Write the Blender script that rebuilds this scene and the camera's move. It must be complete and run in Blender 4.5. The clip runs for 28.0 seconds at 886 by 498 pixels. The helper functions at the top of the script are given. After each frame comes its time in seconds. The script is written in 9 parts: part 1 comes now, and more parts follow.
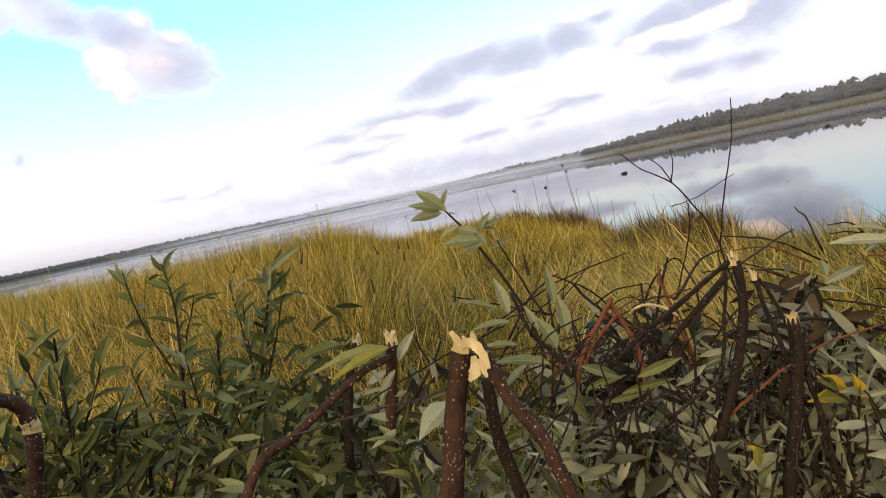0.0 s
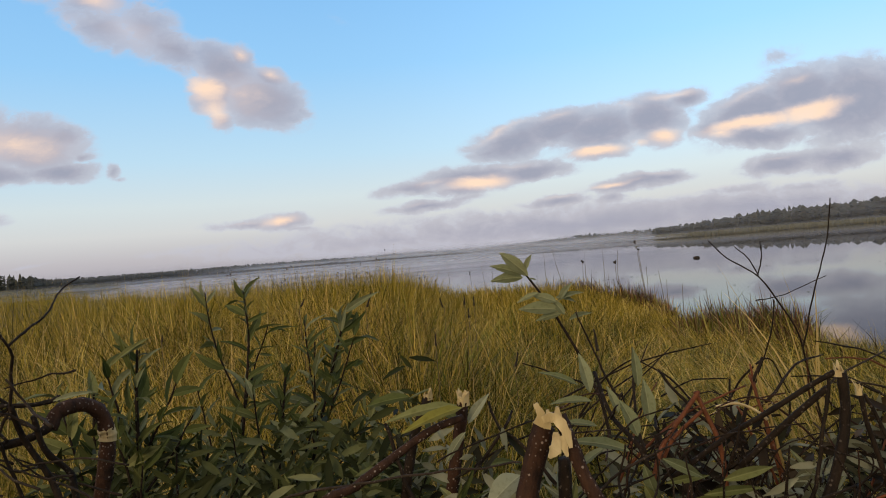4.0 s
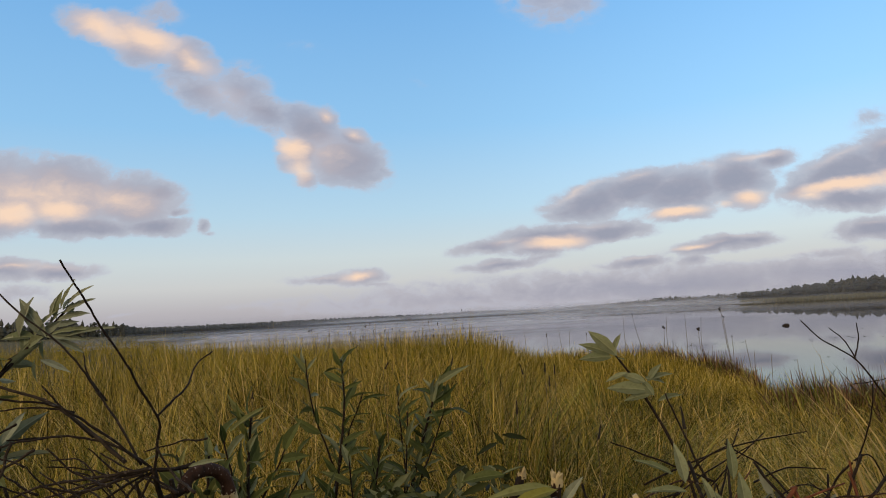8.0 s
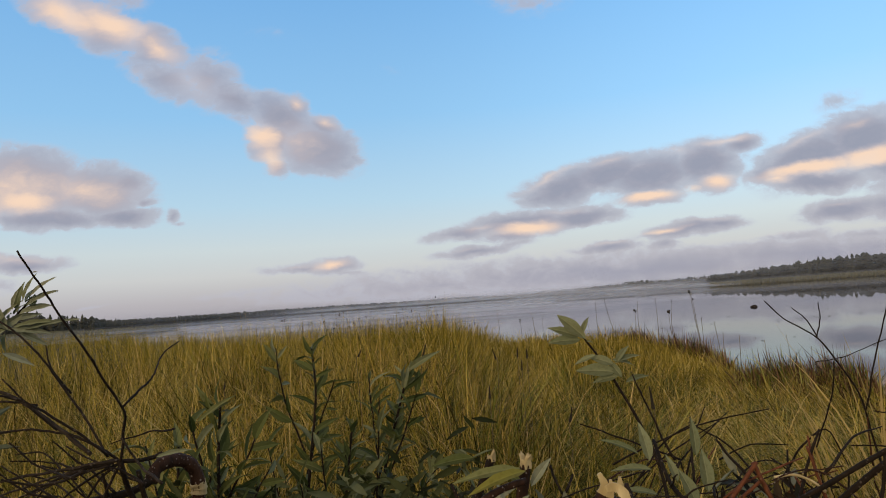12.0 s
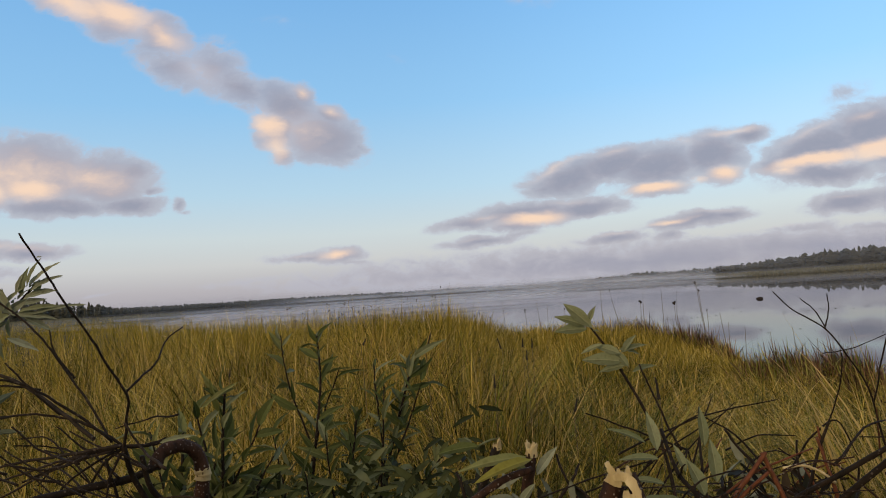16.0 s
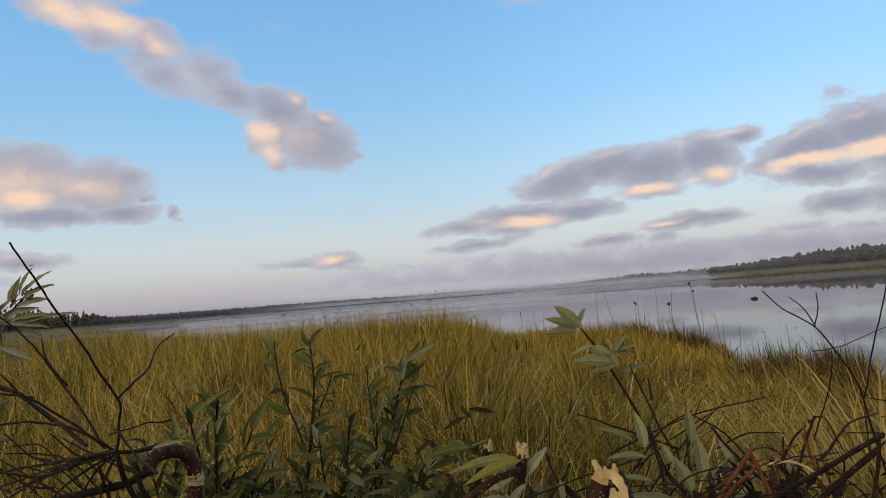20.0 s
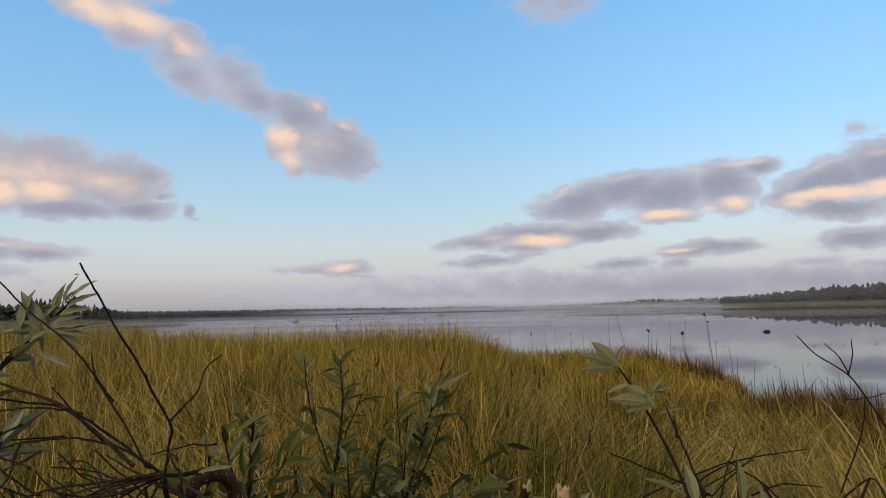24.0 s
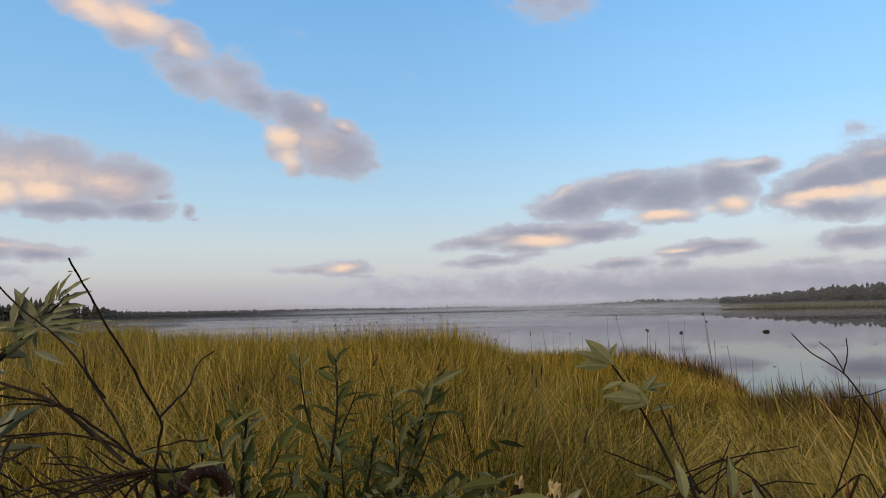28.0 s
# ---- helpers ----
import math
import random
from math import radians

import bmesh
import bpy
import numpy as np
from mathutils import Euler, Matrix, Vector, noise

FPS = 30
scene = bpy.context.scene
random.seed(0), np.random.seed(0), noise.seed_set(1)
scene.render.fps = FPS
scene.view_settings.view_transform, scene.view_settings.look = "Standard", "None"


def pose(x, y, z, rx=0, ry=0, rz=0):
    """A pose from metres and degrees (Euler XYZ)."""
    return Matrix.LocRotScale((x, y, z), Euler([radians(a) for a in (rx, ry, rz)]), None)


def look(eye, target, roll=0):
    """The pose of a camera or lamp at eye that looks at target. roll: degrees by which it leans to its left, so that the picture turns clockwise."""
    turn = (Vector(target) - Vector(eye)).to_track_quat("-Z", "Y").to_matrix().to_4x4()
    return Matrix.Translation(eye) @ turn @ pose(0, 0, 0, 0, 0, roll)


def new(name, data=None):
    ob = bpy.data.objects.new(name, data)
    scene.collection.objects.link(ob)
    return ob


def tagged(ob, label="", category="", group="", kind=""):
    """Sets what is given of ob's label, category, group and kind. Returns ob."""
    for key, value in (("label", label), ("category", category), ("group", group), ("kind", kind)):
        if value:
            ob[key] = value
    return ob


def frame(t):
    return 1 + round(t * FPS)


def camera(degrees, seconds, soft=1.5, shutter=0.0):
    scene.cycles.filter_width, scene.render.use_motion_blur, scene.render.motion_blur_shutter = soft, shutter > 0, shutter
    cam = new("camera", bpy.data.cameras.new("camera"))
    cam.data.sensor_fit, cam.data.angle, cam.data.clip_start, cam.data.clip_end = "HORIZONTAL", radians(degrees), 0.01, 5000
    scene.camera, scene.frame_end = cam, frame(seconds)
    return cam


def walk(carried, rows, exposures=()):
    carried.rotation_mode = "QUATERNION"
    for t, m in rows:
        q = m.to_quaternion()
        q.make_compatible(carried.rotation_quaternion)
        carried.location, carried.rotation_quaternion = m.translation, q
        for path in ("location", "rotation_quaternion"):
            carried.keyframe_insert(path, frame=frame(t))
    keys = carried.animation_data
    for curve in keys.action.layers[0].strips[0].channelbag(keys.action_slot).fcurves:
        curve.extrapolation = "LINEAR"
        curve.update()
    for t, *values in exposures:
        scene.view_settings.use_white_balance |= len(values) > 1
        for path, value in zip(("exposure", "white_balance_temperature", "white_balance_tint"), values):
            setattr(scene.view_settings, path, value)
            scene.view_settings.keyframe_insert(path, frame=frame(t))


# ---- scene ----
import functools

# ---- camera ----
cam = camera(64.19, 28.0, soft=1.0)
# seconds, place in metres, turn in degrees
ROWS = [
    (0, 0.058, 0.0596, 1.1545, 85.015, 12.055, -10.338),
    (0.5, 0.0289, 0.0419, 1.1791, 88.187, 9.96, -8.389),
    (1, -0.0006, 0.0317, 1.1911, 90.295, 8.838, -3.232),
    (1.5, -0.0299, 0.0156, 1.2048, 91.528, 7.012, -3.228),
    (2, -0.0424, 0.0326, 1.2041, 91.794, 5.416, -1.06),
    (2.5, -0.0585, 0.0494, 1.2028, 91.806, 4.487, 0.328),
    (3, -0.0455, 0.0236, 1.1939, 91.477, 4.057, 0.745),
    (3.5, 0.0293, 0.0744, 1.1616, 90.033, 3.906, -6.043),
    (5.5, -0.0095, 0.0175, 1.1935, 93.449, 7.569, 2.01),
    (6, -0.0237, 0.0088, 1.2014, 94.277, 5.846, 2.296),
    (6.5, -0.0354, -0.0026, 1.209, 95.059, 4.19, 2.702),
    (7, -0.0397, 0.0123, 1.2099, 95.425, 3.009, 3.051),
    (7.5, -0.0303, 0.0097, 1.208, 95.522, 2.484, 2.454),
    (8, -0.0059, 0.006, 1.2002, 95.481, 3.113, 1.06),
    (8.5, -0.0057, 0.009, 1.1973, 95.028, 3.966, 0.559),
    (9, 0.0126, 0.0136, 1.1898, 94.494, 4.611, -0.25),
    (9.5, 0.0168, 0.0166, 1.1884, 94.031, 5.421, -0.752),
    (10, 0.014, 0.0144, 1.1897, 93.667, 5.732, -1.141),
    (10.5, 0.0059, 0.0088, 1.1964, 93.736, 5.421, -1.249),
    (11, 0.0007, -0.0001, 1.1993, 94.029, 4.739, -1.027),
    (11.5, 0.0026, -0, 1.1986, 94.245, 4.347, -1.043),
    (12, 0.0025, 0.0038, 1.1978, 94.308, 4.071, -1.016),
    (12.5, 0.0064, 0.0056, 1.1953, 94.152, 4.083, -1.214),
    (14.5, -0.0051, 0.0057, 1.1983, 93.749, 3.702, -0.923),
    (15, -0.001, 0.0175, 1.1919, 93.537, 3.751, -0.693),
    (15.5, -0.0026, 0.0194, 1.1934, 93.398, 3.704, -0.664),
    (16, 0.0009, 0.0143, 1.1942, 93.525, 3.716, -0.616),
    (16.5, 0.0063, 0.0078, 1.193, 93.638, 4.026, -0.833),
    (17, 0.006, 0.005, 1.1933, 93.768, 4.321, -1.012),
    (17.5, 0.0162, 0.0069, 1.1876, 93.699, 4.553, -1.401),
    (18, 0.0214, 0.0057, 1.1852, 93.36, 4.973, -1.504),
    (18.5, 0.0178, 0.0022, 1.1894, 93.519, 5.07, -1.757),
    (19, 0.0123, 0.0102, 1.1888, 93.516, 4.924, -1.34),
    (19.5, 0.0136, 0.0069, 1.1892, 93.718, 4.778, -1.268),
    (20, 0.0092, 0.0043, 1.1921, 93.838, 4.484, -0.955),
    (20.5, 0.0241, 0.0052, 1.1757, 92.969, 4.837, -1.082),
    (22.5, 0.0072, 0.061, 1.179, 92.014, 6.504, -1.096),
    (23, -0.0225, 0.0227, 1.204, 93.024, 4.852, -0.408),
    (23.5, -0.0377, 0.0054, 1.2205, 94.264, 2.759, -0.294),
    (24, -0.043, 0.0096, 1.2221, 94.981, 1.146, -0.243),
    (24.5, -0.0442, 0.0092, 1.2218, 95.31, 0.361, -0.112),
    (25, -0.0429, 0.0088, 1.2234, 95.415, -0, -0),
    (25.5, -0.0419, 0.0059, 1.2238, 95.553, 0.016, -0.03),
    (26, -0.0428, 0.0024, 1.2236, 95.59, -0.058, -0.054),
    (26.5, -0.0372, 0.002, 1.2208, 95.535, 0.108, -0.043),
    (27, -0.0362, 0.0021, 1.2199, 95.366, 0.574, -0.104),
    (27.5, -0.0338, 0.0032, 1.2188, 95.223, 0.913, -0.221),
    (28, -0.0326, 0.0087, 1.2172, 94.996, 1.161, -0.271),
]
EXPOSURES = [(0.0, 1.0), (0.5, 0.78), (1.0, 0.52), (2.0, 0.26), (3.0, 0.14), (4.5, 0.2), (5.5, 0.24), (6.0, 0.2), (7.0, 0.05), (8.0, 0.03), (20.5, 0.03), (22.5, 0.14), (23.5, 0.06), (24.5, 0.02), (28.0, 0.02)]
walk(cam, [(t, pose(*place)) for t, *place in ROWS], EXPOSURES)

# ---- sky and sun ----
# Clouds of a dawn sky: place as slopes to the right and up of straight ahead, half axes, turn, density.
CLOUDS = [
    (-0.510, 0.456, 0.090, 0.041, -22, 0.9),
    (-0.443, 0.430, 0.102, 0.055, -28, 1.05),
    (-0.371, 0.394, 0.074, 0.053, -35, 0.95),
    (-0.415, 0.472, 0.072, 0.036, -15, 0.5),
    (-0.355, 0.345, 0.102, 0.046, -28, 0.75),
    (-0.295, 0.339, 0.074, 0.070, -35, 0.72),
    (-0.262, 0.311, 0.090, 0.043, -35, 0.85),
    (-0.195, 0.280, 0.090, 0.048, -30, 1),
    (-0.177, 0.295, 0.034, 0.029, 0, 0.95),
    (-0.137, 0.266, 0.043, 0.024, -25, 0.95),
    (-0.150, 0.235, 0.098, 0.055, -22, 1.2),
    (-0.211, 0.250, 0.053, 0.050, -10, 1.1),
    (-0.202, 0.210, 0.034, 0.024, 0, 0.9),
    (-0.094, 0.218, 0.031, 0.017, -20, 0.6),
    (-0.686, 0.210, 0.180, 0.086, 0, 1.3),
    (-0.564, 0.208, 0.168, 0.074, -8, 1.3),
    (-0.461, 0.192, 0.114, 0.060, -11, 1.2),
    (-0.419, 0.200, 0.058, 0.031, -10, 1),
    (-0.427, 0.152, 0.079, 0.022, -2, 1.1),
    (-0.529, 0.159, 0.156, 0.026, -4, 1.1),
    (-0.667, 0.173, 0.144, 0.036, 0, 1.1),
    (-0.395, 0.169, 0.029, 0.014, 0, 0.8),
    (-0.356, 0.148, 0.014, 0.018, 25, 0.7),
    (-0.349, 0.139, 0.019, 0.006, 0, 0.5),
    (-0.647, 0.102, 0.108, 0.024, -2, 1),
    (-0.562, 0.096, 0.090, 0.022, -5, 1),
    (-0.620, 0.067, 0.096, 0.026, -4, 0.55),
    (-0.572, 0.054, 0.060, 0.014, -10, 0.4),
    (-0.474, 0.029, 0.096, 0.007, 0, 0.3),
    (0.203, 0.151, 0.106, 0.038, 6, 1.1),
    (0.264, 0.167, 0.114, 0.043, 10, 1.15),
    (0.328, 0.161, 0.114, 0.053, 3, 1.2),
    (0.410, 0.173, 0.086, 0.048, 12, 1.15),
    (0.463, 0.197, 0.060, 0.022, 12, 1),
    (0.323, 0.126, 0.074, 0.019, 0, 1.1),
    (0.417, 0.143, 0.048, 0.026, 8, 1),
    (0.166, 0.142, 0.054, 0.017, 4, 0.8),
    (0.563, 0.169, 0.132, 0.053, 14, 1.2),
    (0.637, 0.193, 0.108, 0.062, 12, 1.25),
    (0.578, 0.136, 0.120, 0.026, 0, 1.1),
    (0.494, 0.151, 0.055, 0.026, 10, 0.9),
    (0.726, 0.177, 0.168, 0.096, 5, 1.2),
    (0.142, 0.104, 0.138, 0.030, 3, 1.15),
    (0.222, 0.108, 0.096, 0.024, 0, 1.1),
    (0.053, 0.097, 0.090, 0.016, 6, 0.9),
    (0.117, 0.088, 0.074, 0.017, 0, 1),
    (0.069, 0.068, 0.102, 0.017, 4, 0.85),
    (0.117, 0.075, 0.072, 0.012, 3, 0.6),
    (0.261, 0.061, 0.090, 0.014, 0, 0.85),
    (0.341, 0.059, 0.054, 0.017, 4, 0.7),
    (0.378, 0.079, 0.126, 0.020, 5, 1),
    (0.422, 0.083, 0.066, 0.019, 4, 0.9),
    (0.603, 0.092, 0.106, 0.029, 4, 1.05),
    (0.688, 0.096, 0.108, 0.031, 4, 1),
    (0.525, 0.057, 0.138, 0.016, 4, 0.55),
    (0.637, 0.055, 0.132, 0.019, 2, 0.55),
    (0.493, 0.043, 0.144, 0.014, 0, 0.35),
    (-0.175, 0.061, 0.114, 0.011, 1, 0.7),
    (-0.131, 0.060, 0.060, 0.018, -2, 0.9),
    (-0.115, 0.049, 0.072, 0.008, -6, 0.5),
    (-0.031, 0.045, 0.072, 0.010, -4, 0.45),
    (-0.067, 0.038, 0.072, 0.007, 0, 0.3),
    (0.117, 0.045, 0.072, 0.011, 0, 0.4),
    (0.221, 0.038, 0.090, 0.011, 0, 0.45),
    (0.167, 0.460, 0.126, 0.079, -8, 0.6),
    (0.251, 0.335, 0.084, 0.014, -5, 0.12),
    (-0.032, 0.342, 0.053, 0.022, -25, 0.24),
    (0.612, 0.251, 0.079, 0.029, 14, 0.42),
    (-0.202, 0.401, 0.108, 0.029, -5, 0.26),
    (0.292, 0.028, 0.720, 0.043, 0, 0.8),
    (0.572, 0.031, 0.432, 0.043, 0, 0.8),
    (0.013, 0.025, 0.432, 0.029, 0, 0.6),
    (-0.267, 0.035, 0.264, 0.013, 0, 0.3),
]
# The parts of them that the low sun reaches.
SUNLIT = [
    (-0.493, 0.450, 0.093, 0.039, -22, 1.1),
    (-0.430, 0.433, 0.099, 0.039, -28, 1.1),
    (-0.363, 0.390, 0.058, 0.032, -35, 0.85),
    (-0.398, 0.352, 0.035, 0.023, 0, 0.35),
    (-0.316, 0.335, 0.087, 0.046, -32, 0.45),
    (-0.175, 0.300, 0.023, 0.017, -20, 0.75),
    (-0.134, 0.271, 0.035, 0.015, -28, 0.65),
    (-0.224, 0.255, 0.044, 0.032, -25, 1.15),
    (-0.211, 0.222, 0.035, 0.039, 10, 0.9),
    (-0.174, 0.245, 0.087, 0.053, -20, 0.55),
    (-0.563, 0.187, 0.087, 0.030, -4, 1.1),
    (-0.635, 0.185, 0.070, 0.035, 0, 1.2),
    (-0.726, 0.202, 0.139, 0.046, 0, 1),
    (-0.574, 0.104, 0.128, 0.012, -5, 0.5),
    (-0.631, 0.105, 0.104, 0.010, 0, 0.6),
    (0.183, 0.167, 0.081, 0.010, 22, 0.6),
    (0.264, 0.187, 0.070, 0.010, 10, 0.45),
    (0.443, 0.203, 0.087, 0.010, 8, 0.65),
    (0.370, 0.192, 0.058, 0.009, -8, 0.45),
    (0.323, 0.127, 0.070, 0.013, 2, 1.25),
    (0.421, 0.144, 0.039, 0.019, 10, 1.1),
    (0.388, 0.134, 0.023, 0.012, 0, 0.7),
    (0.562, 0.155, 0.122, 0.015, 6, 1.3),
    (0.652, 0.167, 0.093, 0.021, 10, 1.3),
    (0.513, 0.144, 0.046, 0.012, 0, 0.9),
    (0.556, 0.195, 0.093, 0.010, 18, 0.5),
    (0.631, 0.214, 0.058, 0.014, 14, 0.5),
    (0.145, 0.097, 0.079, 0.017, 2, 1.2),
    (0.077, 0.102, 0.058, 0.008, 5, 0.5),
    (0.198, 0.118, 0.081, 0.008, 2, 0.4),
    (0.053, 0.071, 0.046, 0.006, 4, 0.3),
    (0.338, 0.078, 0.070, 0.008, 4, 0.8),
    (0.406, 0.090, 0.070, 0.007, 3, 0.4),
    (0.261, 0.067, 0.070, 0.006, 0, 0.4),
    (-0.138, 0.062, 0.039, 0.010, 0, 1),
    (-0.187, 0.063, 0.058, 0.005, 2, 0.4),
    (0.493, 0.062, 0.081, 0.006, 4, 0.4),
    (0.600, 0.102, 0.070, 0.007, 5, 0.3),
    (-0.588, 0.210, 0.220, 0.058, -7, 0.75),
    (-0.474, 0.195, 0.128, 0.044, -10, 0.7),
    (-0.291, 0.322, 0.081, 0.052, -33, 0.2),
]


def nodes_of(tree):
    tree.nodes.clear()

    def add(kind, links=None, **values):
        n = tree.nodes.new(kind)
        for key, v in values.items():
            setattr(n, key, v)
        for key, v in (links or {}).items():
            if isinstance(v, bpy.types.NodeSocket):
                tree.links.new(v, n.inputs[key])
            else:
                n.inputs[key].default_value = v
        return n

    return add


def ramp(node, stops):
    e = node.color_ramp.elements
    while len(e) < len(stops):
        e.new(0.5)
    for el, (at, col) in zip(e, stops):
        el.position = at
        el.color = (*col, 1) if len(col) == 3 else col
    return node


def srgb(r, g, b):
    return tuple(((c / 255 + 0.055) / 1.055) ** 2.4 if c > 10 else c / 255 / 12.92 for c in (r, g, b))


def math_node(add, op, a, b=0.0, clamp=False):
    return add("ShaderNodeMath", {0: a, 1: b}, operation=op, use_clamp=clamp).outputs[0]


SUN_WAY = Vector((-6.0, -9.0, 3.0)).normalized()


def make_world():
    world = bpy.data.worlds.new("dawn_sky")
    scene.world = world
    world.use_nodes = True
    add = nodes_of(world.node_tree)
    way = add("ShaderNodeTexCoord").outputs["Generated"]
    split = add("ShaderNodeSeparateXYZ", {0: way})
    height = math_node(add, "ARCSINE", split.outputs["Z"])
    height = math_node(add, "MULTIPLY", height, 180 / math.pi / 45)
    sky = ramp(add("ShaderNodeValToRGB", {0: height}), [
        (0.0, srgb(168, 164, 175)), (0.03, srgb(184, 180, 188)), (0.07, srgb(205, 206, 208)), (0.115, srgb(206, 217, 221)), (0.19, srgb(184, 216, 236)),
        (0.34, srgb(148, 201, 243)), (0.58, srgb(118, 179, 236)), (1.0, srgb(86, 144, 214))])
    nishita = add("ShaderNodeTexSky", {}, sky_type="NISHITA", sun_disc=False, sun_elevation=radians(15), sun_rotation=radians(214))
    real = add("ShaderNodeMix", {0: 1.0, 6: nishita.outputs[0], 7: (0.1, 0.1, 0.1, 1)}, data_type="RGBA", blend_type="MULTIPLY").outputs[2]
    base = add("ShaderNodeMix", {0: 0.12, 6: sky.outputs[0], 7: real}, data_type="RGBA").outputs[2]
    # high thin haze overhead and behind, away from the clear part ahead
    hazy = math_node(add, "SUBTRACT", math_node(add, "MULTIPLY", split.outputs["Z"], 0.9), split.outputs["Y"])
    hazy = add("ShaderNodeMapRange", {"Value": hazy, "From Min": -0.35, "From Max": 0.35, "To Max": 0.8}, interpolation_type="SMOOTHSTEP").outputs[0]
    base = add("ShaderNodeMix", {0: hazy, 6: base, 7: (*srgb(196, 188, 180), 1)}, data_type="RGBA").outputs[2]
    # the clear part is paler towards the right
    pale = add("ShaderNodeMapRange", {"Value": split.outputs["X"], "From Min": -0.1, "From Max": 0.55, "To Max": 0.22}, interpolation_type="SMOOTHSTEP").outputs[0]
    aloft = add("ShaderNodeMapRange", {"Value": split.outputs["Z"], "From Min": 0.04, "From Max": 0.2}, interpolation_type="SMOOTHSTEP").outputs[0]
    pale = math_node(add, "ADD", math_node(add, "MULTIPLY", pale, aloft), 1.0)
    base = add("ShaderNodeVectorMath", {0: base, 3: pale}, operation="SCALE").outputs[0]
    # the warm glow low round the sun, behind the camera
    toward = add("ShaderNodeVectorMath", {0: way, 1: SUN_WAY}, operation="DOT_PRODUCT").outputs["Value"]
    glow = math_node(add, "POWER", math_node(add, "MAXIMUM", toward, 0.0), 5.0)
    glow = add("ShaderNodeVectorMath", {0: (1.0, 0.58, 0.22), 3: glow}, operation="SCALE").outputs[0]
    base = add("ShaderNodeVectorMath", {0: base, 1: glow}, operation="ADD").outputs[0]
    # slopes seen from straight ahead; the clouds stand in that half of the sky
    ahead = math_node(add, "MAXIMUM", split.outputs["Y"], 0.05)
    flat = add("ShaderNodeCombineXYZ", {0: math_node(add, "DIVIDE", split.outputs["X"], ahead), 1: math_node(add, "DIVIDE", split.outputs["Z"], ahead)}).outputs[0]
    stretched = add("ShaderNodeVectorMath", {0: flat, 1: (1.0, 2.0, 1.0)}, operation="MULTIPLY").outputs[0]
    warp = add("ShaderNodeTexNoise", {"Vector": stretched, "Scale": 9.0, "Detail": 5.0, "Roughness": 0.6})
    off = add("ShaderNodeVectorMath", {0: warp.outputs["Color"], 1: (0.5, 0.5, 0.5)}, operation="SUBTRACT").outputs[0]
    off = add("ShaderNodeVectorMath", {0: off, 1: (0.04, 0.03, 0.0)}, operation="MULTIPLY").outputs[0]
    place = add("ShaderNodeVectorMath", {0: flat, 1: off}, operation="ADD").outputs[0]
    place2 = add("ShaderNodeVectorMath", {0: place, 1: (1.0, 1.0, 0.0)}, operation="MULTIPLY").outputs[0]

    def blobs(rows):
        total, floor, soft = None, 0.0, 0.12
        for u, w, a, b, turn, dense in rows:
            m = add("ShaderNodeMapping", {"Vector": place2, "Location": (u, w, 0), "Rotation": (0, 0, radians(turn)), "Scale": (a, b, 1)}, vector_type="TEXTURE")
            g = add("ShaderNodeTexGradient", {0: m.outputs[0]}, gradient_type="SPHERICAL").outputs["Fac"]
            g = math_node(add, "MULTIPLY", g, dense)
            if total is None:
                total = g
                continue
            total = add("ShaderNodeMath", {0: total, 1: g, 2: soft}, operation="SMOOTH_MAX").outputs[0]
            floor += max(soft - floor, 0.0) ** 3 / (6 * soft * soft)
        return math_node(add, "SUBTRACT", total, floor)

    puffy = add("ShaderNodeVectorMath", {0: place2, 1: (1.0, 1.6, 1.0)}, operation="MULTIPLY").outputs[0]
    fine = add("ShaderNodeTexNoise", {"Vector": puffy, "Scale": 26.0, "Detail": 6.0, "Roughness": 0.62, "Distortion": 0.25})
    grain = math_node(add, "SUBTRACT", fine.outputs["Fac"], 0.5)
    mass = blobs(CLOUDS)
    inside = add("ShaderNodeMapRange", {"Value": mass, "From Min": 0.01, "From Max": 0.3}).outputs[0]
    dense = math_node(add, "ADD", mass, math_node(add, "MULTIPLY", math_node(add, "MULTIPLY", grain, inside), 1.0))
    veil = add("ShaderNodeMapRange", {"Value": dense, "From Min": 0.05, "From Max": 0.34}, interpolation_type="SMOOTHSTEP").outputs[0]
    veil = math_node(add, "MULTIPLY", veil, add("ShaderNodeMapRange", {"Value": mass, "From Min": 0.2, "From Max": 0.7, "To Min": 0.7, "To Max": 0.95}).outputs[0])
    lit = math_node(add, "ADD", blobs(SUNLIT), math_node(add, "MULTIPLY", grain, 0.55))
    lit = add("ShaderNodeMapRange", {"Value": lit, "From Min": -0.08, "From Max": 0.9}, interpolation_type="SMOOTHSTEP").outputs[0]
    thick = add("ShaderNodeMapRange", {"Value": dense, "From Min": 0.15, "From Max": 0.85}).outputs[0]
    shade = ramp(add("ShaderNodeValToRGB", {0: thick}), [(0.0, srgb(188, 192, 208)), (0.3, srgb(178, 177, 188)), (0.6, srgb(164, 164, 178)), (1.0, srgb(150, 153, 170))])
    glow = ramp(add("ShaderNodeValToRGB", {0: lit}), [(0.0, srgb(200, 190, 196)), (0.5, srgb(230, 206, 194)), (1.0, srgb(248, 215, 188))])
    cloud = add("ShaderNodeMix", {0: lit, 6: shade.outputs[0], 7: glow.outputs[0]}, data_type="RGBA").outputs[2]
    seen = add("ShaderNodeMix", {0: veil, 6: base, 7: cloud}, data_type="RGBA").outputs[2]
    back = add("ShaderNodeBackground", {"Color": seen, "Strength": 1.0})
    add("ShaderNodeOutputWorld", {"Surface": back.outputs[0]})


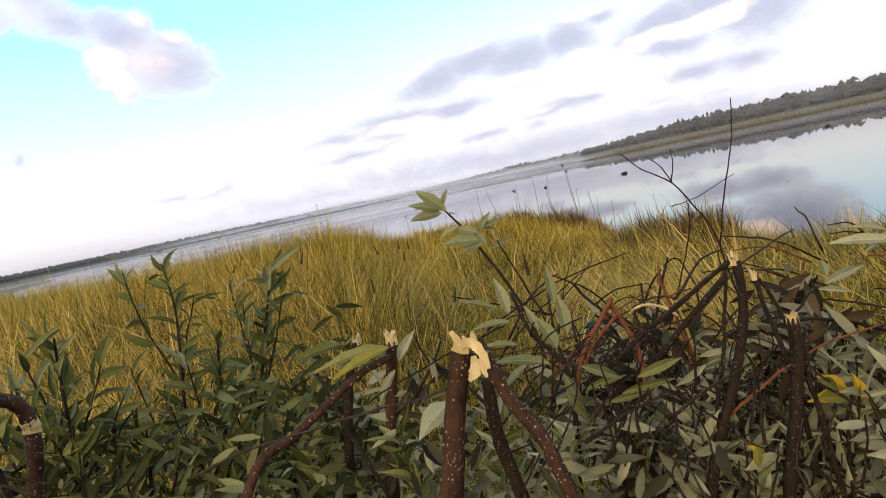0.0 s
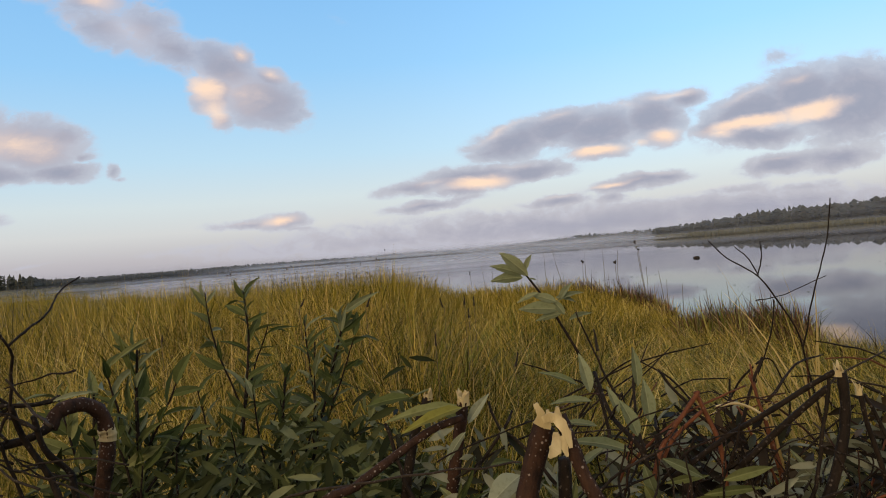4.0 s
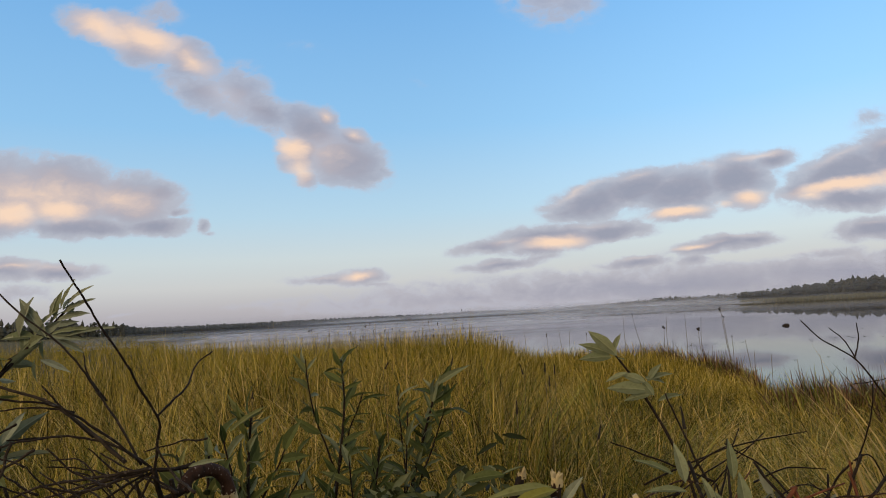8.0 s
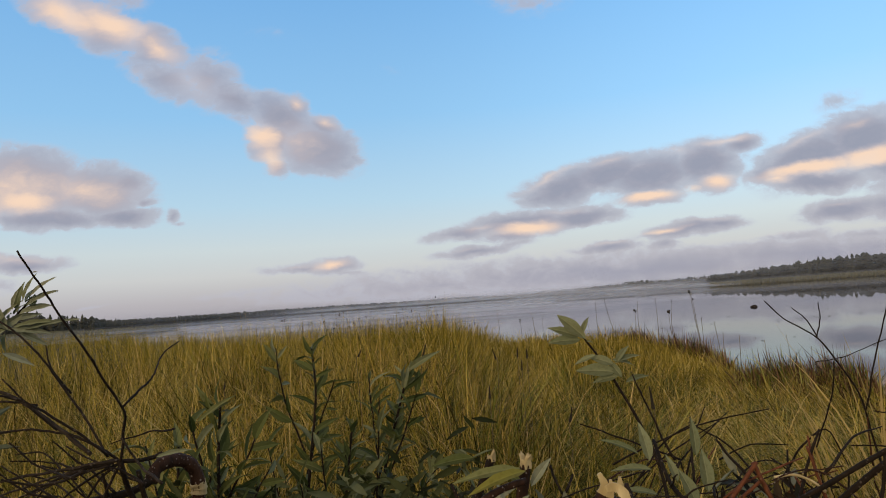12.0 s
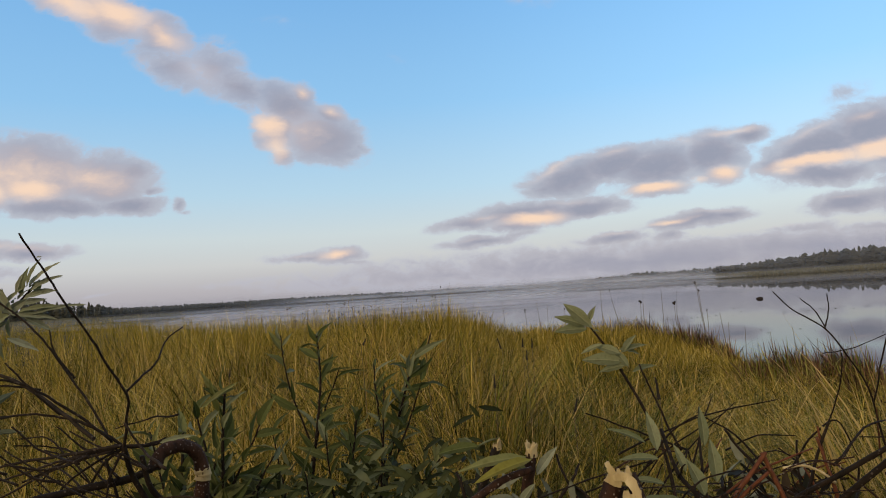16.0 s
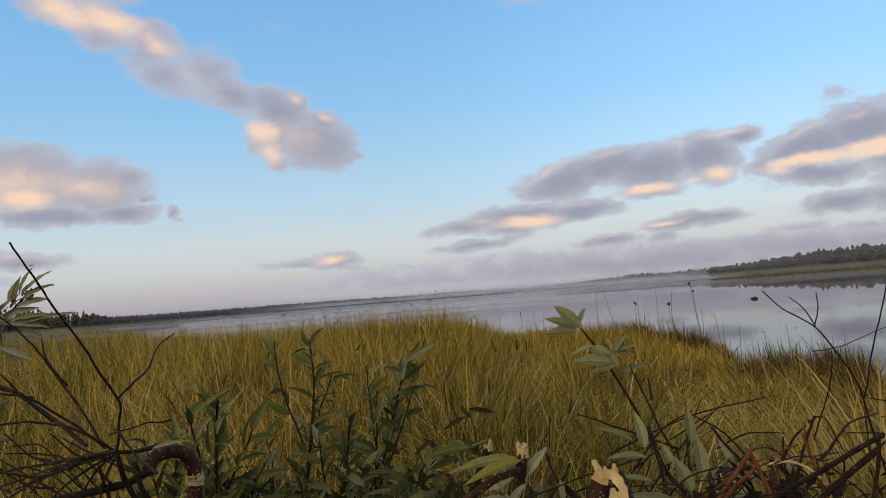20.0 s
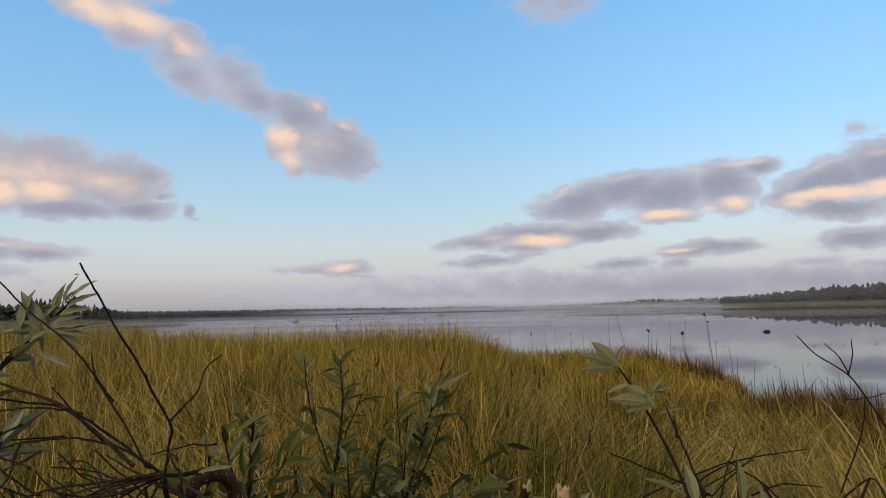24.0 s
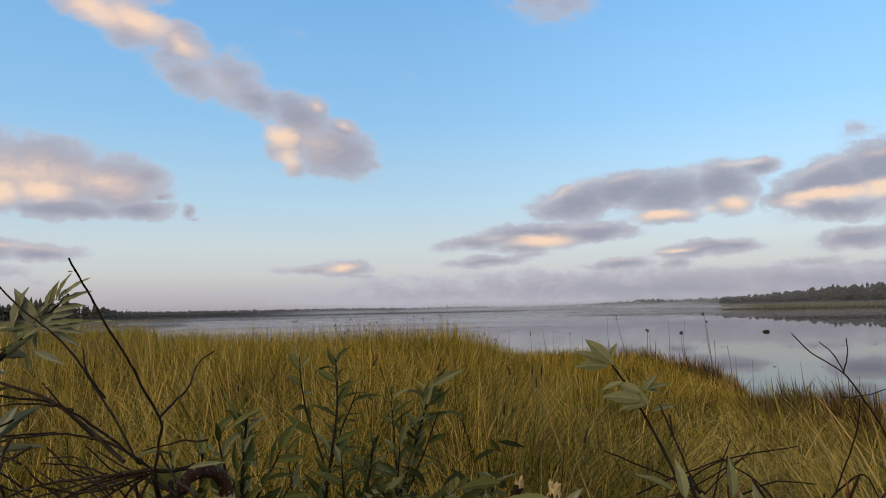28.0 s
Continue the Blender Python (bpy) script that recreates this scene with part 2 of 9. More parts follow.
make_world()
sun = bpy.data.lights.new("sun", "SUN")
sun.energy, sun.angle, sun.color = 1.25, radians(16), (1.0, 0.74, 0.46)
sun_lamp = new("sun", sun)
sun_lamp.matrix_world = look(SUN_WAY * 20, (0, 0, 0))

# ---- materials ----
def material(name, build):
    m = bpy.data.materials.new(name)
    m.use_nodes = True
    add = nodes_of(m.node_tree)
    out = build(add)
    add("ShaderNodeOutputMaterial", {"Surface": out})
    return m


def noise_of(add, scale, detail=4.0, rough=0.6, where="Object", stretch=None):
    v = add("ShaderNodeTexCoord").outputs[where]
    if stretch:
        v = add("ShaderNodeMapping", {"Vector": v, "Scale": stretch}).outputs[0]
    return add("ShaderNodeTexNoise", {"Vector": v, "Scale": scale, "Detail": detail, "Roughness": rough}).outputs["Fac"]


def bump_of(add, fac, strength, distance):
    return add("ShaderNodeBump", {"Height": fac, "Strength": strength, "Distance": distance}).outputs[0]


def blade_material(name, stops, seethrough=0.25, rough=0.55):
    """Thin leaves of grass: every blade has its own tone, tufts and patches differ, with blotches along it."""
    def build(add):
        own = add("ShaderNodeNewGeometry").outputs["Random Per Island"]
        patch = math_node(add, "ADD", math_node(add, "MULTIPLY", noise_of(add, 0.9, 3.0), 0.6), math_node(add, "MULTIPLY", noise_of(add, 4.5, 2.0, stretch=(1, 1, 0.3)), 0.4))
        fac = math_node(add, "ADD", math_node(add, "SUBTRACT", math_node(add, "MULTIPLY", own, 1.0), 0.02), math_node(add, "MULTIPLY", math_node(add, "SUBTRACT", patch, 0.49), 1.7), True)
        tone = ramp(add("ShaderNodeValToRGB", {0: fac}), stops).outputs[0]
        spots = noise_of(add, 60.0, 2.0)
        tone = add("ShaderNodeMix", {0: 0.3, 6: tone, 7: ramp(add("ShaderNodeValToRGB", {0: spots}), [(0.3, (0.4, 0.34, 0.25)), (0.7, (1, 1, 1))]).outputs[0]}, data_type="RGBA", blend_type="MULTIPLY").outputs[2]
        face = add("ShaderNodeBsdfPrincipled", {"Base Color": tone, "Roughness": rough, "Specular IOR Level": 0.08})
        thru = add("ShaderNodeBsdfTranslucent", {"Color": tone})
        return add("ShaderNodeMixShader", {0: seethrough, 1: face.outputs[0], 2: thru.outputs[0]}).outputs[0]
    return material(name, build)


GRASS = blade_material("sedge_blades", [(0.0, (0.009, 0.012, 0.002)), (0.3, (0.042, 0.046, 0.006)), (0.57, (0.165, 0.145, 0.017)), (0.82, (0.37, 0.29, 0.04)), (1.0, (0.6, 0.46, 0.1))], 0.15, 0.6)
FAR_GRASS = blade_material("far_sedge_blades", [(0.0, (0.04, 0.042, 0.005)), (0.35, (0.15, 0.13, 0.012)), (0.65, (0.31, 0.24, 0.028)), (1.0, (0.52, 0.4, 0.08))])
PALE = blade_material("golden_sedge_blades", [(0.0, (0.05, 0.045, 0.006)), (0.4, (0.26, 0.2, 0.026)), (0.75, (0.52, 0.38, 0.075)), (1.0, (0.68, 0.54, 0.18))], 0.2, 0.6)
BROWN = blade_material("brown_sedge", [(0.0, (0.028, 0.017, 0.011)), (0.5, (0.11, 0.058, 0.033)), (1.0, (0.29, 0.17, 0.088))])
REED = blade_material("far_reeds", [(0.0, (0.11, 0.112, 0.066)), (1.0, (0.18, 0.175, 0.105))])
WEED = blade_material("floating_leaves", [(0.0, (0.03, 0.035, 0.02)), (1.0, (0.07, 0.07, 0.035))])
STRAW = blade_material("dry_straw", [(0.0, (0.3, 0.22, 0.07)), (1.0, (0.6, 0.46, 0.18))])
TAN = blade_material("tan_sedge_blades", [(0.0, (0.06, 0.042, 0.012)), (0.4, (0.26, 0.175, 0.045)), (0.75, (0.5, 0.35, 0.105)), (1.0, (0.7, 0.53, 0.22))], 0.15, 0.6)
GREEN = blade_material("green_sedge_blades", [(0.0, (0.013, 0.018, 0.004)), (0.4, (0.07, 0.085, 0.013)), (0.75, (0.19, 0.2, 0.036)), (1.0, (0.36, 0.35, 0.09))], 0.15, 0.6)


def soil(add):
    big, small = noise_of(add, 0.35, 4.0), noise_of(add, 14.0, 6.0)
    tone = ramp(add("ShaderNodeValToRGB", {0: big}), [(0.3, (0.02, 0.016, 0.007)), (0.7, (0.05, 0.038, 0.014))]).outputs[0]
    tone = add("ShaderNodeMix", {0: small, 6: (0.012, 0.01, 0.006, 1), 7: tone}, data_type="RGBA").outputs[2]
    return add("ShaderNodeBsdfPrincipled", {"Base Color": tone, "Roughness": 0.9, "Normal": bump_of(add, small, 0.8, 0.05)}).outputs[0]


SOIL = material("marsh_soil", soil)


def lake(add):
    v = add("ShaderNodeTexCoord").outputs["Object"]
    far = add("ShaderNodeVectorMath", {0: v}, operation="LENGTH").outputs["Value"]
    swell = add("ShaderNodeTexNoise", {"Vector": v, "Scale": 0.5, "Detail": 3.0, "Roughness": 0.5}).outputs["Fac"]
    calm = add("ShaderNodeMapRange", {"Value": far, "From Min": 8.0, "From Max": 60.0, "To Min": 0.02, "To Max": 0.0}).outputs[0]
    patch = add("ShaderNodeTexNoise", {"Vector": add("ShaderNodeMapping", {"Vector": v, "Scale": (0.02, 0.09, 1)}).outputs[0], "Scale": 1.0, "Detail": 4.0}).outputs["Fac"]
    rough = add("ShaderNodeMapRange", {"Value": patch, "From Min": 0.4, "From Max": 0.65, "To Min": 0.006, "To Max": 0.018}).outputs[0]
    relief = add("ShaderNodeBump", {"Height": swell, "Strength": calm, "Distance": 0.02}).outputs[0]
    clear = add("ShaderNodeBsdfPrincipled", {"Base Color": (0.012, 0.014, 0.016, 1), "Roughness": rough, "IOR": 1.333, "Specular IOR Level": 0.5, "Normal": relief}).outputs[0]
    # an even dark matte share, mixed in to dim the mirrored sky
    dim_matte = add("ShaderNodeBsdfDiffuse", {0: (0.045, 0.04, 0.04, 1)}).outputs[0]
    return add("ShaderNodeMixShader", {0: 0.24, 1: clear, 2: dim_matte}).outputs[0]


WATER = material("lake_water", lake)


def needles(add):
    own = add("ShaderNodeNewGeometry").outputs["Random Per Island"]
    tone = ramp(add("ShaderNodeValToRGB", {0: own}), [(0.0, (0.026, 0.03, 0.018)), (0.7, (0.034, 0.036, 0.02)), (1.0, (0.05, 0.048, 0.026))]).outputs[0]
    return add("ShaderNodeBsdfPrincipled", {"Base Color": tone, "Roughness": 0.8}).outputs[0]


NEEDLES = material("far_forest", needles)


# Mist and haze are see-through colour on upright sheets, fading at the edges.
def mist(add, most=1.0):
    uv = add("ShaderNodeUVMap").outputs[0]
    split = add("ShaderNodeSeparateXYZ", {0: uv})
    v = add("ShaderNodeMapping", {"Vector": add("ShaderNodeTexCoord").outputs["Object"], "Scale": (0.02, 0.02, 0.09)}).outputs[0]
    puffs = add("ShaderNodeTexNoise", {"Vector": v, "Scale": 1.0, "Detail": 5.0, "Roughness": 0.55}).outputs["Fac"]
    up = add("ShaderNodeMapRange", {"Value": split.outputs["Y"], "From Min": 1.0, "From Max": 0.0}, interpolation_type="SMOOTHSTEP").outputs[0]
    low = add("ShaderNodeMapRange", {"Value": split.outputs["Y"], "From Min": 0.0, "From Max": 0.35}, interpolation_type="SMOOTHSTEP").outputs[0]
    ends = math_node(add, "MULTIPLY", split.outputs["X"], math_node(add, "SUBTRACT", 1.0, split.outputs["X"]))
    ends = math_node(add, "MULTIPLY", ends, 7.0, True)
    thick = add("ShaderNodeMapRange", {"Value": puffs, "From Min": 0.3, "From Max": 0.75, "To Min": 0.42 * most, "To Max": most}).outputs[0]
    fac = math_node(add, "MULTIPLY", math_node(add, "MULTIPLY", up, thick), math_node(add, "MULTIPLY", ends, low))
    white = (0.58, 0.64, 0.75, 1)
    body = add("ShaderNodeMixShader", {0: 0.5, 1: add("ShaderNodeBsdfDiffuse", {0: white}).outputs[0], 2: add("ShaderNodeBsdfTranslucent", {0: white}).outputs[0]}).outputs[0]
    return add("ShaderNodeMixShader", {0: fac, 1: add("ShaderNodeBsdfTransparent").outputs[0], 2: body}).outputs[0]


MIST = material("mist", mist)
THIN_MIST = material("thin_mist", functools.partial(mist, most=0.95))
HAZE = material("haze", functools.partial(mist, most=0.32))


# ---- builders ----
def mesh_from(name, verts, faces, mat, smooth=False, uvs=None):
    me = bpy.data.meshes.new(name)
    me.from_pydata([tuple(v) for v in verts], [], [tuple(f) for f in faces])
    me.materials.append(mat)
    if smooth:
        me.shade_smooth()
    if uvs is not None:
        layer = me.uv_layers.new(name="uv")
        layer.data.foreach_set("uv", np.asarray(uvs, np.float32)[[i for f in faces for i in f]].ravel())
    return me


def soup(name, verts, quads, tris, mat):
    """A mesh out of arrays, fast: many loose pieces in one object."""
    me = bpy.data.meshes.new(name)
    verts, quads, tris = np.asarray(verts, np.float32), np.asarray(quads, np.int32).reshape(-1, 4), np.asarray(tris, np.int32).reshape(-1, 3)
    me.vertices.add(len(verts))
    me.vertices.foreach_set("co", verts.ravel())
    me.loops.add(quads.size + tris.size)
    me.loops.foreach_set("vertex_index", np.concatenate([quads.ravel(), tris.ravel()]))
    me.polygons.add(len(quads) + len(tris))
    me.polygons.foreach_set("loop_start", np.concatenate([np.arange(len(quads)) * 4, quads.size + np.arange(len(tris)) * 3]).astype(np.int32))
    me.update(calc_edges=True)
    me.validate()
    me.materials.append(mat)
    return me


def part(name, data, mat, parent, label=""):
    """A mesh or bmesh as one object under a thing or a part."""
    if isinstance(data, bmesh.types.BMesh):
        me = bpy.data.meshes.new(name)
        data.to_mesh(me)
        data.free()
        me.shade_smooth()
        data = me
    if mat and not data.materials:
        data.materials.append(mat)
    ob = new(name, data)
    ob.parent = parent
    return tagged(ob, label=label)


def spread(t, stops):
    """Linear between stops (at, value)."""
    return np.interp(t, [s[0] for s in stops], [s[1] for s in stops])


# ---- the plan, by bearing in degrees to the right of straight ahead ----
NEAR_SHORE = [(-180, 400), (-60, 400), (-27.5, 390), (-26, 150), (-24, 50), (-21, 20), (-15, 15), (-8, 13.2), (0, 12.6), (3, 14.0), (9, 14.4), (15, 13.4), (20, 10.9), (22, 10.0), (23, 7.8), (29, 7.5), (31.5, 6.8), (33, 5.6), (36, 5.0), (45, 5.2), (60, 7), (90, 14), (130, 60), (150, 400), (180, 400)]
FAR_SHORE = [(-180, 410), (-60, 410), (-25.2, 430), (-24.4, 650), (-23, 800), (-15, 1300), (-8, 1700), (0, 2400), (8, 2200), (14, 1500), (18, 900), (21.3, 520), (21.9, 230), (32, 212), (60, 200), (100, 150), (130, 150), (150, 410), (180, 410)]


def ground_height(az, r):
    near, far = spread(az, NEAR_SHORE), spread(az, FAR_SHORE)
    wet = np.clip((r - near) / (0.6 + 0.02 * near) + 0.2, 0, 1) * np.clip((far - r) / (0.03 * far) + 0.2, 0, 1)
    rise = np.clip((r - far) / 400, 0, 1)
    return 0.1 - 0.7 * wet + 3.0 * rise


def build_ground():
    rings = np.concatenate([[0.0], np.geomspace(0.7, 30, 60), np.geomspace(34, 4600, 70)])
    bearings = np.linspace(-180, 180, 361)[:-1]
    verts, faces, n = [], [], len(bearings)
    for r in rings:
        z = ground_height(bearings, np.full(n, r))
        for az, h in zip(bearings, z):
            x, y = r * math.sin(radians(az)), r * math.cos(radians(az))
            verts.append((x, y, h + (0.03 * noise.noise((x * 0.9, y * 0.9, 0)) if r < 60 else 0)))
    for i in range(len(rings) - 1):
        for j in range(n):
            k = (j + 1) % n
            faces.append((i * n + j, i * n + k, (i + 1) * n + k, (i + 1) * n + j))
    ob = new("ground", mesh_from("ground", verts, faces, SOIL, True))
    tagged(ob, "dark wet peaty marsh ground round the lake", "ground", kind="structure")
    side = 4500
    ring = [(side * math.sin(a), side * math.cos(a), 0) for a in np.linspace(0, 2 * math.pi, 64, endpoint=False)]
    water = new("water", mesh_from("water", ring, [tuple(range(63, -1, -1))], WATER))
    tagged(water, "calm lake water mirroring the dawn sky", "lake", kind="structure")


build_ground()


# ---- sedge ----
def blades(rng, x, y, base, length, width, lean_dir, lean, segs=3):
    """Curved tapering blades of grass as arrays of points, quads and tips."""
    n = len(x)
    t = np.linspace(0, 1, segs + 1)
    along = np.stack([np.sin(lean_dir), np.cos(lean_dir)], -1)
    side_dir = lean_dir + np.pi / 2 + rng.normal(0, 0.6, n)
    side = np.stack([np.sin(side_dir), np.cos(side_dir)], -1)
    verts = np.zeros((n, 2 * segs + 1, 3), np.float32)
    for i, s in enumerate(t):
        out = length * lean * (0.25 * s + 0.75 * s**2.2)
        up = length * (s - 0.35 * np.minimum(lean, 1.3) * s**2.6)
        cx, cy, cz = x + along[:, 0] * out, y + along[:, 1] * out, base + up
        w = width * (0.55 + 0.45 * np.sin(np.pi * min(1, s * 1.1))) * (1 - 0.55 * s) / 2
        if i < segs:
            verts[:, 2 * i] = np.stack([cx - side[:, 0] * w, cy - side[:, 1] * w, cz], -1)
            verts[:, 2 * i + 1] = np.stack([cx + side[:, 0] * w, cy + side[:, 1] * w, cz], -1)
        else:
            verts[:, 2 * i] = np.stack([cx, cy, cz], -1)
    step = (np.arange(n) * (2 * segs + 1))[:, None]
    quads = np.concatenate([step + np.array([2 * i, 2 * i + 1, 2 * i + 3, 2 * i + 2]) for i in range(segs - 1)])
    tris = step + np.array([2 * segs - 2, 2 * segs - 1, 2 * segs])
    return verts.reshape(-1, 3), quads, tris


def tufts(rng, count, az0, az1, r0, r1, per, power=1.0):
    """Places of blades in tufts, thicker near the eye; the edge follows the shore."""
    az = rng.uniform(az0, az1, count)
    edge = np.minimum(r1, spread((az + 180) % 360 - 180, NEAR_SHORE) - 0.25)
    r = r0 + (edge - r0) * rng.uniform(0, 1, count) ** power
    az, r = np.repeat(az, per), np.repeat(r, per)
    x, y = r * np.sin(np.radians(az)), r * np.cos(np.radians(az))
    spread_out = rng.normal(0, 0.045, (len(az), 2)) * (1 + r[:, None] / 12)
    x, y = x + spread_out[:, 0], y + spread_out[:, 1]
    away = np.arctan2(spread_out[:, 0], spread_out[:, 1])
    return x, y, away


def grass_object(name, rng, x, y, away, length, width, lean, wind, label, mat, segs=3):
    az, r = np.degrees(np.arctan2(x, y)), np.hypot(x, y)
    base = np.maximum(ground_height(az, r), -0.05) - 0.03
    lean_dir = np.arctan2(np.sin(away) + wind[0], np.cos(away) + wind[1]) + rng.normal(0, 0.8, len(x))
    v, q, t = blades(rng, x, y, base, length, width, lean_dir, lean, segs)
    ob = new(name, soup(name, v, q, t, mat))
    return tagged(ob, label, "grass", kind="stuff")


def sedge_height(az, r):
    """Tall in the field, lower on the point and lowest along the bay."""
    point = spread(r, [(1.2, 0.6), (2, 0.7), (3, 0.7), (5, 0.6), (7.5, 0.48), (15, 0.43)])
    bay = spread(r, [(1.2, 0.6), (2, 0.66), (3, 0.6), (5, 0.46), (6.5, 0.36), (8, 0.3), (12, 0.28)])
    bay = point + (bay - point) * np.clip((az - 15) / 6, 0, 1)
    field = spread(r, [(1.2, 0.62), (2.2, 0.74), (3.5, 0.86), (5, 0.9)])
    return bay + (field - bay) * np.clip((6.0 - az) / spread(r, [(3, 14), (9, 5)]) + spread(r, [(3, 0.2), (9, 0)]), 0, 1)


def field_noise(x, y, size, seed):
    return np.array([noise.noise((a / size, b / size, seed)) for a, b in zip(x, y)])


def tussocks(rng, count, az0, az1, r0, r1, per, power=1.0, size=0.05):
    """Blades in tussocks: each has its own lean and height, and hollows lie between them."""
    az = rng.uniform(az0, az1, count)
    edge = np.minimum(r1, spread((az + 180) % 360 - 180, NEAR_SHORE) - 0.25)
    r = r0 + (edge - r0) * rng.uniform(0, 1, count) ** power
    cx, cy = r * np.sin(np.radians(az)), r * np.cos(np.radians(az))
    hollow = field_noise(cx, cy, 0.42, 3.0) + 0.5 * field_noise(cx, cy, 0.17, 9.0)
    tall = (0.9 + 0.36 * hollow).clip(0.5, 1.12)
    way = 7.0 * field_noise(cx, cy, 0.9, 5.0) - 1.2 + rng.normal(0, 0.5, count)
    lean = (0.4 + 0.6 * field_noise(cx, cy, 0.6, 7.0)).clip(0.02, 0.95)
    bay = np.clip((az - 13) / 9, 0, 1)  # towards the bay all of it is laid over to one side
    way = way * (1 - bay) + (rng.normal(0, 0.9, count) - 1.3) * bay
    lean = lean + 0.18 * bay
    tall, way, lean, r, x, y = (np.repeat(a, per) for a in (tall, way, lean, r, cx, cy))
    out = rng.normal(0, size, (len(x), 2)) * (1 + r[:, None] / 12)
    return x + out[:, 0], y + out[:, 1], np.arctan2(out[:, 0], out[:, 1]), tall, way, lean


def polar(x, y):
    return np.degrees(np.arctan2(x, y)), np.hypot(x, y)


def tussock_grass(name, rng, places, height, spread_high, width, lean, mix, label, mat, segs, thin=0.0):
    """A coat of tussock blades; mix is how far they follow the tussock's lean, thin how bare the shore is."""
    x, y, away, tall, way, base_lean = places
    az, r = polar(x, y)
    keep = ~((az > 4) & (r > spread(az, NEAR_SHORE) - 1.5) & (rng.random(len(x)) < thin))
    x, y, away, tall, way, base_lean, az, r = (a[keep] for a in (x, y, away, tall, way, base_lean, az, r))
    n = len(x)
    length = sedge_height(az, r) * tall * rng.normal(height, spread_high, n).clip(0.4, 1.35)
    bend = (base_lean * mix + rng.gamma(2.0, lean / 2, n)).clip(0.03, 1.5)
    bend *= spread(r, [(4, 1.0), (9, 0.55)])
    turn = np.arctan2(np.sin(away) * (1 - mix) + np.sin(way) * mix, np.cos(away) * (1 - mix) + np.cos(way) * mix) + rng.normal(0, 0.45, n)
    foot = np.maximum(ground_height(az, r), -0.05) - 0.03
    v, q, t = blades(rng, x, y, foot, length, rng.uniform(*width, n) * spread(r, [(1.2, 0.75), (4, 1.0), (9, 1.25)]), turn, bend, segs)
    return tagged(new(name, soup(name, v, q, t, mat)), label, "grass", kind="stuff")


def build_sedge():
    rng = np.random.default_rng(5)
    tussock_grass("sedge_meadow", rng, tussocks(rng, 5400, -62, 58, 1.1, 8.5, 16, 0.85), 0.92, 0.18, (0.0035, 0.0085), 0.5, 0.5, "dense tall yellow-green sedge growing to the lake's edge", GRASS, 4, 0.5)
    # long golden blades arching over the tussocks
    tussock_grass("arching_sedge", rng, tussocks(rng, 3000, -62, 58, 1.9, 8.5, 6, 0.9, 0.07), 1.1, 0.16, (0.0035, 0.008), 0.55, 0.6, "long golden sedge blades arching over the meadow", PALE, 6, 0.7)
    tussock_grass("arching_sedge", rng, tussocks(rng, 800, 0, 23, 7.0, 12.5, 6, 1.0, 0.09), 1.2, 0.2, (0.006, 0.011), 0.5, 0.4, "long golden sedge blades standing out on the point", PALE, 5, 0.3)
    # green blades among the dry ones, most of them near and towards the bay
    x, y, away, tall, way, lean = tussocks(rng, 4000, -62, 58, 1.15, 7.0, 11, 1.1)
    az, r = polar(x, y)
    keep = field_noise(x, y, 1.25, 7.0) + np.where(az > 2, 0.34, -0.1) > spread(r, [(1.5, -0.3), (3, 0.0), (6, 0.15)])
    tussock_grass("green_sedge", rng, [a[keep] for a in (x, y, away, tall, way, lean)], 1.0, 0.15, (0.004, 0.009), 0.5, 0.6, "green living sedge blades among the dry ones", GREEN, 5)
    # tan dead blades fallen across the others
    for az0, az1, count in ((-60, 4, 1400), (2, 50, 800)):
        tussock_grass("dead_sedge", rng, tussocks(rng, count, az0, az1, 1.5, 7.0, 4, 1.0, 0.09), 1.15, 0.15, (0.0035, 0.0075), 0.75, 0.25, "dead tan sedge blades leaning across the others", TAN, 5, 0.6)
    # thin upright blades standing out of the rest
    tussock_grass("upright_sedge", rng, tussocks(rng, 3600, -62, 50, 1.8, 13.0, 5, 0.9, 0.08), 1.06, 0.12, (0.0025, 0.0045), 0.2, 0.3, "thin upright straw-yellow sedge blades", PALE, 4, 0.7)
    # the meadow farther out
    places = tussocks(rng, 5000, -62, 50, 6.5, 60.0, 13, 0.7)
    keep = np.hypot(places[0], places[1]) < 60
    tussock_grass("sedge_meadow", rng, [a[keep] for a in places], 1.06, 0.1, (0.005, 0.01), 0.3, 0.4, "farther tall yellow-green sedge along the marsh's edge", FAR_GRASS, 3, 0.6)
    # the marsh goes on round and behind
    x, y, away = tufts(rng, 2600, 58, 298, 1.3, 12.0, 12, 0.6)
    n = len(x)
    grass_object("sedge_meadow", rng, x, y, away, rng.normal(0.5, 0.1, n).clip(0.25, 0.75), rng.uniform(0.005, 0.01, n), rng.gamma(2.0, 0.25, n).clip(0.03, 1.4), (-0.2, 0.0), "low yellow-green sedge round the thicket", GRASS, 2)
    # low dark brown sedge in clumps on the point and along the bay, standing out into the water
    az = np.concatenate([rng.uniform(6.0, 16.5, 700), rng.uniform(16.3, 21.8, 360), rng.uniform(22, 46, 1500)])
    r = spread(az, NEAR_SHORE) - rng.gamma(1.4, spread(az, [(16, 0.2), (23, 0.45)]), len(az)).clip(0, 1.6) + 0.3
    clump = field_noise(az * 0.9, r * 1.6, 1.0, 4.0) > np.where(az > 16.5, 0.0, 0.02)
    az, r = np.repeat(az[clump], 11), np.repeat(r[clump], 11)
    off = rng.normal(0, 0.055, (len(az), 2))
    x, y = r * np.sin(np.radians(az)) + off[:, 0], r * np.cos(np.radians(az)) + off[:, 1]
    n = len(x)
